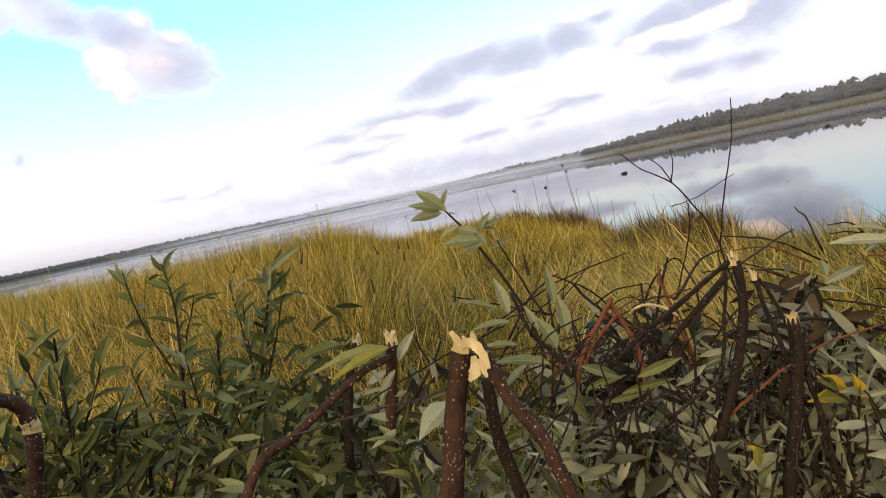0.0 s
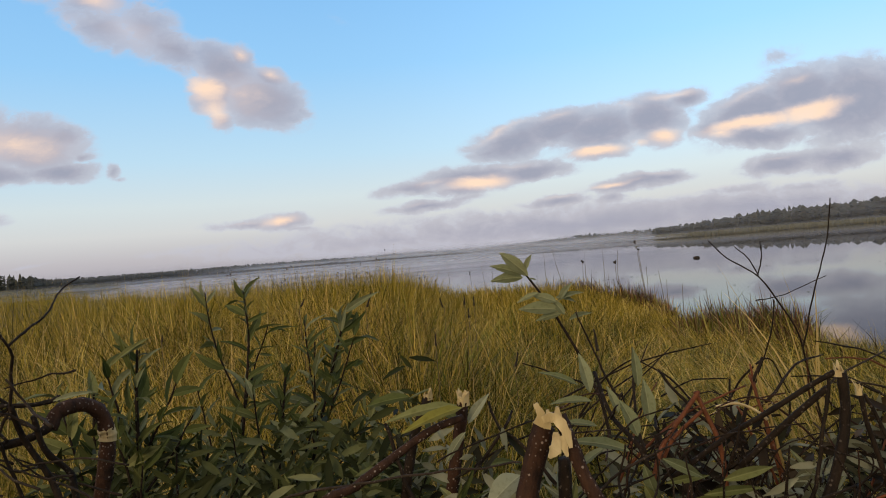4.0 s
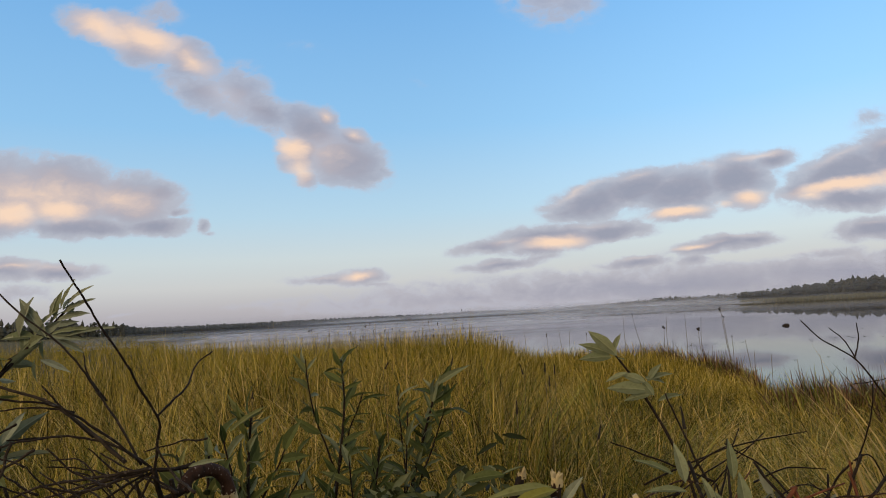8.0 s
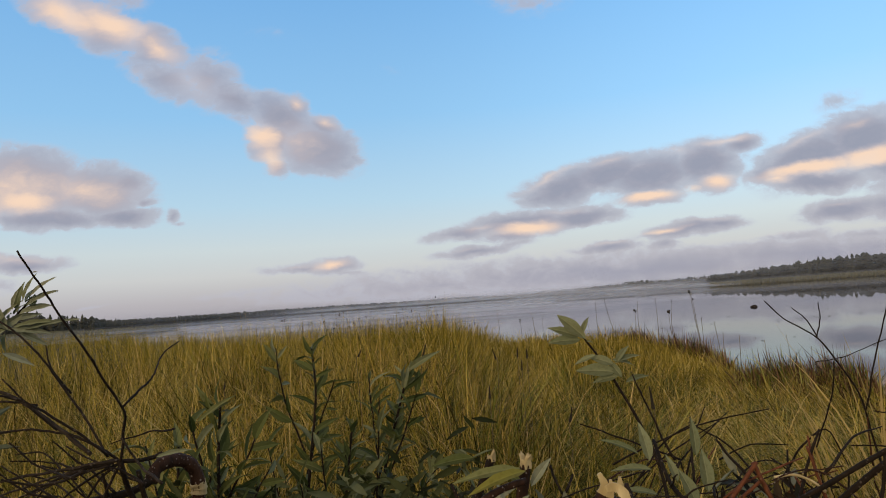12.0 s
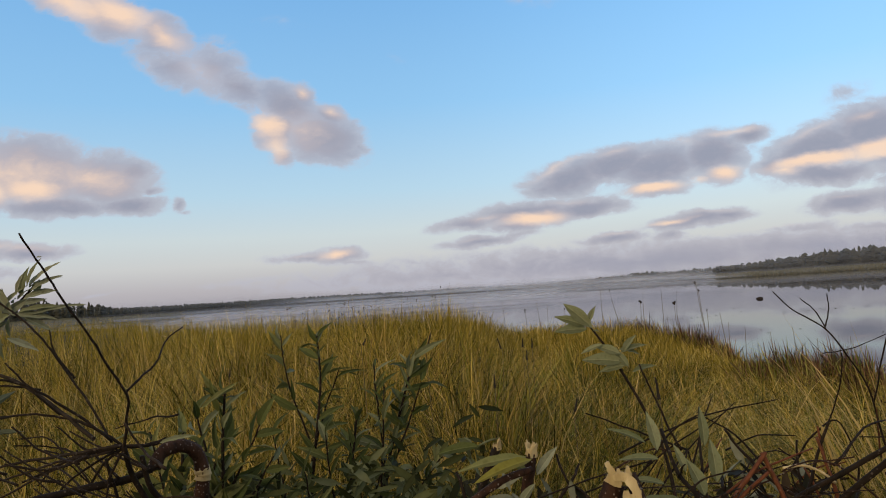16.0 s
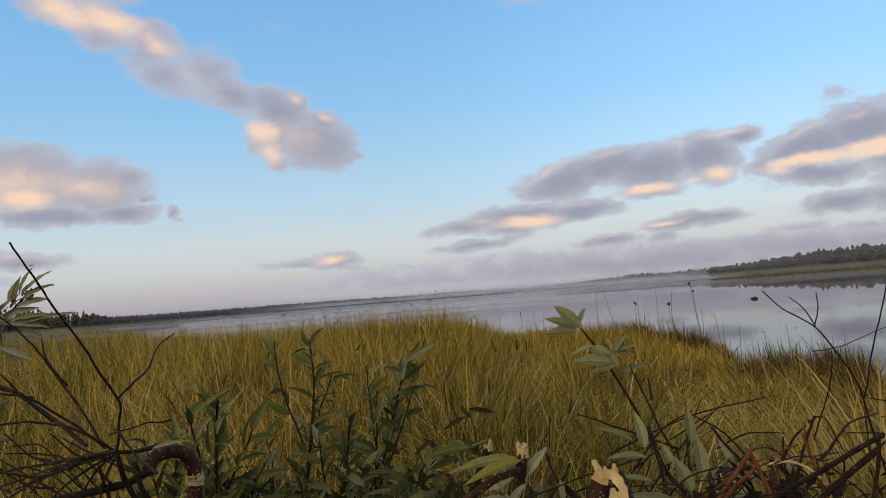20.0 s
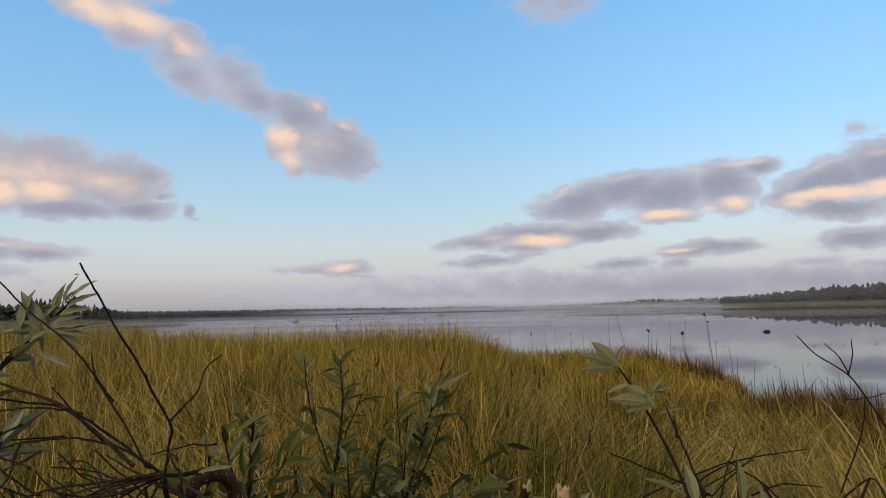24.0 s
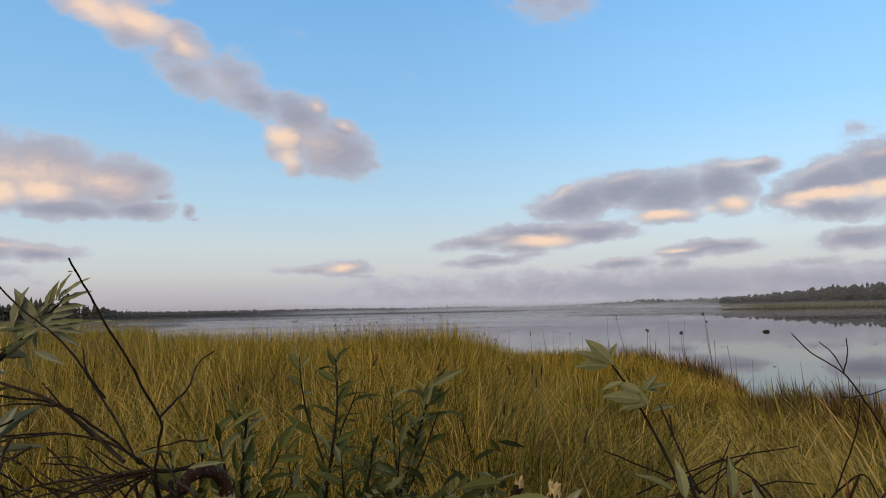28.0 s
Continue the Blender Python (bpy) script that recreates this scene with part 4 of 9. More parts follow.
def shard(parent, points, widths, label="pale splintered wood"):
    """A torn strip of wood along a line, with ragged sides and some thickness."""
    bm, line, home = bmesh.new(), curve_points(points, 4), home_of(parent)
    n, rows = len(line), []
    for i, c in enumerate(line):
        s = i / (n - 1) * (len(widths) - 1)
        k = min(int(s), len(widths) - 2)
        w = 0.8 * (widths[k] + (widths[k + 1] - widths[k]) * (s - k))
        ahead = (line[min(i + 1, n - 1)] - line[max(i - 1, 0)]).normalized()
        side = ahead.cross(Vector((0.1, 1, 0.1))).normalized()
        deep = side.cross(ahead) * 0.0012
        wl, wr = (w / 2 * (1 + 0.35 * noise.noise(c * 400 + Vector((d, 0, 0)))) for d in (0, 9))
        rows.append([bm.verts.new(c - home + p) for p in (side * -wl - deep, side * wr - deep, side * wr * 0.9 + deep, side * -wl * 0.9 + deep)])
    for low, high in zip(rows, rows[1:]):
        for i in range(4):
            bm.faces.new((low[i], low[(i + 1) % 4], high[(i + 1) % 4], high[i]))
    bm.faces.new(rows[0][::-1])
    bm.faces.new(rows[-1])
    bmesh.ops.recalc_face_normals(bm, faces=bm.faces)
    part("splinter", bm, WOOD, parent, label).data.shade_flat()


def undergrowth(name, rng, count, az0, az1, mat, label, r0=0.72, r1=1.3, high=0.9):
    """Low leaves of the willow scrub under the stems, joined."""
    az, r = np.radians(rng.uniform(az0, az1, count)), rng.uniform(r0, r1, count)
    top = high - 0.12 * np.abs(r - 0.95) / 0.3
    top = top + 0.13 * np.array([noise.noise((a * 9, d * 6, 1.0)) for a, d in zip(az, r)])
    z = top - 0.55 * rng.random(count) ** 1.2
    base = np.stack([r * np.sin(az), r * np.cos(az), z], -1)
    turn, tilt, size = rng.uniform(0, 6.28, count), rng.uniform(-0.5, 1.1, count), rng.uniform(0.028, 0.052, count)
    y = np.stack([np.cos(turn) * np.cos(tilt), np.sin(turn) * np.cos(tilt), np.sin(tilt)], -1)
    x = np.cross(y, np.array(LIGHTWARD) + rng.normal(0, 0.35, (count, 3)))
    x /= np.linalg.norm(x, axis=1)[:, None]
    n = np.cross(x, y)
    verts, quads, tris = np.zeros((count, 12, 3)), [], []
    for i, (t, w, d) in enumerate(((0, 0.02, 0), (0.3, 0.12, -0.01), (0.65, 0.11, -0.06), (1.0, 0.012, -0.16))):
        for j, k in enumerate((-1, 0, 1)):
            verts[:, 3 * i + j] = base + size[:, None] * (y * t + x * w * k + n * (d + 0.05 * abs(k)))
    step = (np.arange(count) * 12)[:, None]
    quads = np.concatenate([step + np.array([3 * i + j, 3 * i + j + 1, 3 * i + j + 4, 3 * i + j + 3]) for i in range(3) for j in range(2)])
    tagged(new(name, soup(name, verts.reshape(-1, 3), quads, [], mat)), label, "undergrowth", kind="stuff")


LEAVES = np.random.default_rng(21)
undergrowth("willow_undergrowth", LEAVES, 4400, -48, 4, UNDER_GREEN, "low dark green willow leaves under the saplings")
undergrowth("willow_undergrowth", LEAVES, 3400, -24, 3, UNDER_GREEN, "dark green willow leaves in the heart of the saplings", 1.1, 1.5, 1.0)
# dark brown leaves, added to darken what shows between the twigs
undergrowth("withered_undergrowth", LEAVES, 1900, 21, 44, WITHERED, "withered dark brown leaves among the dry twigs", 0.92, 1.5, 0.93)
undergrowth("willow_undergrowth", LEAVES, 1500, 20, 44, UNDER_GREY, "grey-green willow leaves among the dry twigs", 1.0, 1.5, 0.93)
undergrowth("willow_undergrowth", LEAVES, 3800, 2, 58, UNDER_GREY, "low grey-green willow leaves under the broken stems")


def straw_blade(parent, rng, at):
    """One long dry blade, laid over towards the meadow."""
    turn, lean, length = rng.normal(-1.4, 0.8), rng.uniform(0.12, 0.5), rng.uniform(0.7, 1.1)
    x, y = np.array([at[0] + rng.normal(0, 0.07)]), np.array([at[1] + rng.normal(0, 0.12)])
    v, q, t = blades(rng, x, y, np.array([at[2]]), np.array([length]), np.array([rng.uniform(0.007, 0.013)]), np.array([turn]), np.array([lean]), 7)
    part("blade", soup("blade", v - np.array(parent.location), q, t, STRAW), None, parent)


def cattail(at, lean, tall):
    """A sedge's dark flower spike on its thin stalk."""
    ob = thing("sedge_spike", (at[0] - lean * 0.06, at[1]), "dark brown flower spike on a thin sedge stalk", "sedge spike", "sedge spikes")
    top, foot = Vector(at), ob.location
    branch(ob, "stalk", [top - Vector((lean * tall, 0, tall * 0.4)), (top + foot) / 2 + Vector((lean * 0.02, 0, 0)), foot], 0.0012, 0.0018, STALK, sides=5, steps=4)
    tip, low = top + Vector((lean * tall * 0.5, 0, tall * 0.5)), top - Vector((lean * tall * 0.5, 0, tall * 0.5))
    branch(ob, "spike", [tip, tip * 0.7 + low * 0.3 + Vector((0.001, 0, 0)), tip * 0.25 + low * 0.75, low], 0.0016, 0.0048, SPIKE, "dark brown flower spike", sides=6, steps=3)


def stalk(at, lean, head):
    """A tall thin stalk at the water's edge with a small dark seed head."""
    tall = at[2]
    ob = thing("reed_stalk", (at[0] - lean * tall * 0.5, at[1]), "thin reed stalk with a small dark seed head" if head > 0.018 else "thin bare reed stalk at the water's edge", "reed", "reed stalks")
    top, foot = Vector(at), ob.location
    branch(ob, "stem", [top, top * 0.6 + foot * 0.4 + Vector((lean * 0.06 + 0.06 * noise.noise(top * 3.7), 0, 0)), foot], 0.0022, 0.0045, STALK, sides=5, steps=4)
    head *= 0.65
    if head > 0.0115:
        bm = bmesh.new()
        for k in range(4):  # a ragged cluster of seeds
            off = Vector((noise.noise(top * 7 + Vector((k * 3.1, 0, 0))), noise.noise(top * 7 + Vector((0, k * 2.3, 5))), 1.6 * noise.noise(top * 7 + Vector((4, 1, k * 1.7))))) * head
            ball = bmesh.ops.create_icosphere(bm, subdivisions=1, radius=1)["verts"]
            for v in ball:
                k2 = 1 + 0.35 * noise.noise(v.co * 2.3 + top)
                v.co = Vector((v.co.x * head * 0.36 * k2 + v.co.z * head * 0.3 * lean, v.co.y * head * 0.34 * k2, v.co.z * head * 0.58 * k2)) + off + top - foot
        part("seed_head", bm, SPIKE, ob, "small dark seed head")


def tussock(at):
    """A small dark mound on the lake, standing in for a duck."""
    ob = new("duck_stand_in")
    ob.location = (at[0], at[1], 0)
    tagged(ob, "small dark mound standing in for a duck on the calm lake", "tussock")
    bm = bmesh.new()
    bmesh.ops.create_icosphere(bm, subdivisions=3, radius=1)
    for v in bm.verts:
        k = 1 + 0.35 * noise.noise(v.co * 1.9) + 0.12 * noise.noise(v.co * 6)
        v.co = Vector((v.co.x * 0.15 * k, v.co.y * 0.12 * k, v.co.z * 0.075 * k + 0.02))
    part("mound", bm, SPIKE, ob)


STALK = bark_material("dry_stalk", (0.07, 0.055, 0.03), (0.16, 0.13, 0.07), 0.0)
SPIKE = bark_material("dark_spike", (0.014, 0.012, 0.01), (0.04, 0.033, 0.027), 0.0)


stump = thing("broken_willow", (0.133, 0.717), "broken willow stems with pale splintered ends and speckled bark", "broken shrub")
branch(stump, "stem", [(0.162, 0.711, 0.999), (0.144, 0.709, 0.949), (0.121, 0.696, 0.871), (0.059, 0.668, 0.621), (-0.014, 0.658, 0.030)], 0.0102, 0.0116, BARK)
branch(stump, "bent_stem", [(0.175, 0.699, 1.010), (0.182, 0.691, 0.983), (0.192, 0.681, 0.950), (0.210, 0.665, 0.915), (0.221, 0.649, 0.867), (0.281, 0.577, 0.617), (0.379, 0.494, 0.030)], 0.0062, 0.0072, BARK, "snapped stem bent over to the ground")
branch(stump, "stem", [(0.184, 0.734, 0.960), (0.184, 0.739, 0.901), (0.196, 0.741, 0.830), (0.239, 0.757, 0.580), (0.296, 0.803, 0.030)], 0.0062, 0.0075, DARK_BARK)
branch(stump, "stem", [(0.115, 0.970, 0.973), (0.100, 0.967, 0.904), (0.073, 0.960, 0.775), (0.029, 0.955, 0.525), (-0.012, 0.969, 0.030)], 0.0075, 0.0085, BARK)
branch(stump, "stem", [(0.072, 1.008, 0.976), (0.045, 1.007, 0.909), (0.019, 0.999, 0.774), (-0.022, 0.994, 0.524), (-0.060, 1.007, 0.030)], 0.006, 0.007, DARK_BARK)
branch(stump, "bent_stem", [(0.107, 0.910, 0.967), (0.068, 0.895, 0.960), (0.022, 0.871, 0.940), (-0.021, 0.845, 0.920), (-0.075, 0.811, 0.887), (-0.176, 0.747, 0.637), (-0.333, 0.653, 0.030)], 0.0046, 0.006, BARK)
branch(stump, "twig", [(0.152, 0.789, 0.944), (0.107, 0.806, 0.938), (0.032, 0.828, 0.930), (-0.066, 0.853, 0.917), (-0.150, 0.885, 0.892)], 0.0013, 0.0026, GREY_BARK)
branch(stump, "twig", [(0.013, 0.965, 0.958), (0.038, 0.934, 0.878), (0.068, 0.902, 0.801), (0.151, 0.835, 0.551), (0.263, 0.798, 0.030)], 0.003, 0.005, DARK_BARK)
branch(stump, "twig", [(0.144, 0.945, 0.974), (0.152, 0.921, 0.947), (0.168, 0.897, 0.937), (0.207, 0.866, 0.888)], 0.002, 0.003, DARK_BARK)
branch(stump, "twig", [(0.177, 0.959, 0.959), (0.157, 0.940, 0.938), (0.092, 0.924, 0.866)], 0.002, 0.003, DARK_BARK)
shard(stump, [(0.1540, 0.7000, 1.0030), (0.1580, 0.6980, 1.0100), (0.1560, 0.6970, 1.0170), (0.1530, 0.6970, 1.0230)], (0.012, 0.011, 0.008, 0.005))
shard(stump, [(0.1610, 0.6960, 1.0000), (0.1630, 0.6940, 1.0090), (0.1630, 0.6940, 1.0170)], (0.009, 0.008, 0.003))
shard(stump, [(0.1570, 0.6900, 1.0100), (0.1660, 0.6840, 1.0120), (0.1720, 0.6800, 1.0060), (0.1760, 0.6780, 0.9960), (0.1770, 0.6760, 0.9860)], (0.007, 0.012, 0.012, 0.008, 0.004))
shard(stump, [(0.1700, 0.6900, 1.0070), (0.1710, 0.6900, 1.0130), (0.1710, 0.6900, 1.0200)], (0.010, 0.009, 0.003))
shard(stump, [(0.1680, 0.6900, 0.9970), (0.1670, 0.6860, 0.9910), (0.1640, 0.6820, 0.9840), (0.1580, 0.6800, 0.9780)], (0.006, 0.011, 0.014, 0.003), "pale torn wood hanging from the snapped stem")
shard(stump, [(0.1720, 0.6880, 0.9940), (0.1730, 0.6840, 0.9860), (0.1750, 0.6820, 0.9770)], (0.008, 0.009, 0.003), "pale torn wood hanging from the snapped stem")
splinters(stump, (0.115, 0.970, 0.974), (0, 0, 1), 0.0075, 0.011, 6, LEAVES, "pale broken tip")
splinters(stump, (0.072, 1.008, 0.977), (0, 0, 1), 0.006, 0.01, 5, LEAVES, "pale broken tip")
leaf(stump, (0.108, 0.911, 0.979), (0.037, 0.861, 0.979), 0.17, YELLOW, 0.15, 0)
leaf(stump, (0.102, 0.922, 0.980), (0.020, 0.885, 0.987), 0.15, LEAF, 0.15, 0)
leaf(stump, (0.115, 0.928, 0.955), (0.140, 0.927, 0.991), 0.3, SILVER, 0.15, 0)
leaf(stump, (0.107, 0.889, 0.955), (0.076, 0.891, 0.920), 0.24, SILVER, 0.15, 0)
leaf(stump, (0.148, 0.778, 0.934), (0.108, 0.743, 0.923), 0.45, SILVER, 0.15, 0)
leaf(stump, (0.106, 0.950, 0.953), (0.076, 0.957, 0.980), 0.25, LEAF, 0.15, 0)
leaf(stump, (0.048, 1.012, 0.978), (-0.014, 1.022, 0.974), 0.25, DARK_LEAF, 0.15, 0)
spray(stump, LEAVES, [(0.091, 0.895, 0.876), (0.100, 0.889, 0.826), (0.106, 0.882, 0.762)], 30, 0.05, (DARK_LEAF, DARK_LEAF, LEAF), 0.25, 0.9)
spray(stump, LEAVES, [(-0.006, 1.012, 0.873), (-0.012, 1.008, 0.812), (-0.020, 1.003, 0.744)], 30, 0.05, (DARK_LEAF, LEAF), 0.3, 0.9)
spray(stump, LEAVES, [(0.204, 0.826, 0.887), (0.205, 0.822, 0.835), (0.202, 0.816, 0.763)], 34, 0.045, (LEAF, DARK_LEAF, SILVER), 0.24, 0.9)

shoot = thing("willow_shoot", (0.245, 0.798), "young willow shoot with long grey-green leaves", "willow")
branch(shoot, "stem", [(0.260, 0.869, 1.014), (0.262, 0.824, 0.973), (0.279, 0.778, 0.939), (0.276, 0.772, 0.871), (0.268, 0.777, 0.794), (0.247, 0.800, 0.544), (0.227, 0.853, 0.030)], 0.002, 0.004, DARK_BARK)
branch(shoot, "twig", [(0.309, 0.873, 1.037), (0.288, 0.821, 0.987), (0.279, 0.778, 0.942)], 0.0015, 0.0025, DARK_BARK)
leaf(shoot, (0.242, 0.830, 0.999), (0.237, 0.834, 1.042), 0.3, PALE_LEAF, 0.2, 15)
leaf(shoot, (0.230, 0.832, 1.008), (0.192, 0.841, 1.031), 0.18, PALE_LEAF, 0.2, 15)
leaf(shoot, (0.240, 0.819, 0.992), (0.196, 0.827, 0.999), 0.22, PALE_LEAF, 0.2, 15)
leaf(shoot, (0.238, 0.797, 0.970), (0.199, 0.805, 0.982), 0.2, PALE_LEAF, 0.2, 15)
leaf(shoot, (0.259, 0.762, 0.951), (0.203, 0.773, 0.973), 0.22, PALE_LEAF, 0.2, 15)
leaf(shoot, (0.300, 0.840, 0.998), (0.302, 0.844, 1.041), 0.26, PALE_LEAF, 0.2, 15)
leaf(shoot, (0.278, 0.790, 0.957), (0.267, 0.795, 0.996), 0.36, PALE_LEAF, 0.2, 15)
leaf(shoot, (0.295, 0.798, 0.968), (0.296, 0.802, 1.013), 0.33, PALE_LEAF, 0.2, 15)
leaf(shoot, (0.286, 0.747, 0.945), (0.328, 0.738, 0.924), 0.22, PALE_LEAF, 0.2, 15)
leaf(shoot, (0.328, 0.708, 0.931), (0.377, 0.701, 0.943), 0.2, LEAF, 0.2, 15)
leaf(shoot, (0.290, 0.754, 0.918), (0.334, 0.747, 0.925), 0.17, LEAF, 0.2, 15)
leaf(shoot, (0.274, 0.768, 0.934), (0.285, 0.762, 0.890), 0.26, PALE_LEAF, 0.2, 15)
leaf(shoot, (0.272, 0.766, 0.914), (0.289, 0.761, 0.877), 0.26, LEAF, 0.2, 15)
leaf(shoot, (0.270, 0.823, 0.975), (0.263, 0.827, 1.005), 0.3, PALE_LEAF, 0.2, 15)
leaf(shoot, (0.246, 0.804, 0.945), (0.207, 0.809, 0.924), 0.22, PALE_LEAF, 0.2, 15)
leaf(shoot, (0.306, 0.740, 0.902), (0.349, 0.733, 0.906), 0.17, LEAF, 0.2, 15)
leaf(shoot, (0.317, 0.728, 0.912), (0.376, 0.719, 0.918), 0.14, LEAF, 0.2, 15)
spray(shoot, LEAVES, [(0.273, 0.763, 0.875), (0.268, 0.760, 0.827), (0.258, 0.755, 0.755)], 40, 0.045, (LEAF, DARK_LEAF, SILVER), 0.23, 0.9, 0.0)
spray(shoot, LEAVES, [(0.349, 0.799, 0.843), (0.344, 0.795, 0.791), (0.333, 0.790, 0.715)], 36, 0.045, (LEAF, DARK_LEAF, SILVER), 0.23, 0.9, 0.0)

sprig = thing("willow_sprig", (0.347, 1.309), "slender willow sprig with a few pale green leaves at its tip", "willow")
branch(sprig, "stem", [(0.285, 1.341, 1.114), (0.311, 1.333, 1.073), (0.333, 1.326, 1.031), (0.369, 1.314, 0.954), (0.391, 1.282, 0.873), (0.395, 1.241, 0.754), (0.413, 1.187, 0.504), (0.460, 1.202, 0.030)], 0.0018, 0.004, DARK_BARK)
branch(sprig, "twig", [(0.362, 1.302, 1.041), (0.384, 1.282, 0.969), (0.407, 1.251, 0.895)], 0.0018, 0.003, DARK_BARK)
leaf(sprig, (0.284, 1.331, 1.116), (0.241, 1.342, 1.161), 0.36, PALE_LEAF, 0.2, -15)
leaf(sprig, (0.283, 1.332, 1.120), (0.293, 1.333, 1.153), 0.34, PALE_LEAF, 0.2, -15)
leaf(sprig, (0.277, 1.332, 1.115), (0.222, 1.343, 1.140), 0.27, PALE_LEAF, 0.2, -15)
leaf(sprig, (0.278, 1.332, 1.109), (0.219, 1.342, 1.113), 0.34, PALE_LEAF, 0.2, -15)
leaf(sprig, (0.288, 1.330, 1.106), (0.302, 1.327, 1.105), 0.34, PALE_LEAF, 0.2, -15)
leaf(sprig, (0.339, 1.318, 1.064), (0.359, 1.317, 1.097), 0.38, PALE_LEAF, 0.2, -15)
leaf(sprig, (0.333, 1.318, 1.061), (0.290, 1.327, 1.081), 0.34, PALE_LEAF, 0.2, -15)
leaf(sprig, (0.335, 1.317, 1.047), (0.265, 1.329, 1.059), 0.34, PALE_LEAF, 0.2, -15)
leaf(sprig, (0.340, 1.316, 1.040), (0.292, 1.323, 1.034), 0.29, PALE_LEAF, 0.2, -15)
leaf(sprig, (0.331, 1.319, 1.069), (0.370, 1.313, 1.065), 0.31, PALE_LEAF, 0.2, -15)
leaf(sprig, (0.303, 1.325, 1.080), (0.261, 1.331, 1.068), 0.22, PALE_LEAF, 0.2, -15)
leaf(sprig, (0.287, 1.330, 1.111), (0.254, 1.339, 1.149), 0.34, PALE_LEAF, 0.2, -15)
leaf(sprig, (0.345, 1.314, 1.037), (0.324, 1.321, 1.070), 0.34, PALE_LEAF, 0.2, -15)
leaf(sprig, (0.351, 1.313, 1.027), (0.392, 1.307, 1.045), 0.31, PALE_LEAF, 0.2, -15)
leaf(sprig, (0.334, 1.318, 1.063), (0.380, 1.313, 1.084), 0.29, PALE_LEAF, 0.2, -15)

broken = thing("broken_willow", (0.443, 0.725), "willow stems snapped at one height with pale broken ends", "broken shrub")
branch(broken, "stem", [(0.464, 0.724, 1.017), (0.463, 0.721, 0.983), (0.454, 0.719, 0.943), (0.434, 0.718, 0.894), (0.402, 0.718, 0.829), (0.385, 0.716, 0.785), (0.303, 0.720, 0.535), (0.225, 0.747, 0.030)], 0.0048, 0.0065, DARK_BARK)
branch(broken, "twig", [(0.455, 0.730, 1.014), (0.443, 0.727, 0.963), (0.431, 0.726, 0.917), (0.415, 0.724, 0.873), (0.342, 0.726, 0.623), (0.255, 0.750, 0.030)], 0.0024, 0.003, DARK_BARK)
branch(broken, "bent_stem", [(0.461, 0.724, 1.020), (0.439, 0.737, 1.004), (0.410, 0.760, 0.978), (0.373, 0.793, 0.944), (0.317, 0.809, 0.902)], 0.0026, 0.0032, DARK_BARK)
branch(broken, "bent_stem", [(0.451, 0.729, 1.002), (0.432, 0.746, 0.978), (0.414, 0.757, 0.958), (0.382, 0.779, 0.918)], 0.0032, 0.0036, DARK_BARK)
branch(broken, "stem", [(0.491, 0.738, 0.994), (0.493, 0.734, 0.962), (0.499, 0.731, 0.933), (0.506, 0.726, 0.885), (0.510, 0.718, 0.799), (0.522, 0.704, 0.549), (0.547, 0.708, 0.030)], 0.0024, 0.003, DARK_BARK)
branch(broken, "twig", [(0.497, 0.741, 0.991), (0.511, 0.736, 0.954), (0.513, 0.729, 0.933), (0.506, 0.718, 0.912)], 0.0024, 0.003, DARK_BARK)
branch(broken, "stem", [(0.501, 0.702, 0.951), (0.499, 0.699, 0.917), (0.485, 0.697, 0.861), (0.458, 0.693, 0.773), (0.394, 0.692, 0.523), (0.334, 0.708, 0.030)], 0.0056, 0.0075, DARK_BARK)
branch(broken, "twig", [(0.518, 0.708, 0.935), (0.511, 0.705, 0.889), (0.514, 0.699, 0.829), (0.518, 0.692, 0.756), (0.535, 0.678, 0.506), (0.562, 0.684, 0.030)], 0.003, 0.005, DARK_BARK)
branch(broken, "twig", [(0.592, 0.766, 0.921), (0.553, 0.749, 0.894), (0.508, 0.715, 0.887)], 0.002, 0.003, DARK_BARK)
branch(broken, "twig", [(0.386, 0.775, 0.879), (0.449, 0.745, 0.879), (0.484, 0.718, 0.873), (0.499, 0.695, 0.869)], 0.0016, 0.002, DARK_BARK)
branch(broken, "twig", [(0.698, 0.744, 0.872), (0.644, 0.755, 0.893), (0.604, 0.763, 0.915), (0.542, 0.754, 0.931)], 0.003, 0.003, DARK_BARK)
branch(broken, "twig", [(0.629, 0.759, 0.913), (0.628, 0.751, 0.821), (0.578, 0.750, 0.714), (0.479, 0.754, 0.464), (0.402, 0.776, 0.030)], 0.003, 0.005, DARK_BARK)
branch(broken, "twig", [(0.558, 0.705, 0.858), (0.543, 0.704, 0.819), (0.533, 0.699, 0.749), (0.503, 0.692, 0.499), (0.477, 0.704, 0.030)], 0.0025, 0.004, DARK_BARK)
splinters(broken, (0.461, 0.724, 1.017), (0, 0, 1), 0.0045, 0.009, 6, LEAVES, "pale broken tip")
splinters(broken, (0.501, 0.702, 0.949), (0, 0, 1), 0.0055, 0.01, 6, LEAVES, "pale broken tip")
splinters(broken, (0.490, 0.738, 0.992), (0, 0, 1), 0.0032, 0.01, 5, LEAVES, "pale broken tip")
branch(broken, "torn_strip", [(0.369, 0.838, 0.986), (0.346, 0.830, 0.965), (0.315, 0.822, 0.933), (0.296, 0.812, 0.893)], 0.0024, 0.003, RED_BARK, "reddish strip of torn bark")
branch(broken, "torn_strip", [(0.365, 0.839, 0.986), (0.373, 0.836, 0.964), (0.386, 0.830, 0.920), (0.385, 0.824, 0.853)], 0.0026, 0.003, RED_BARK, "reddish strip of torn bark")
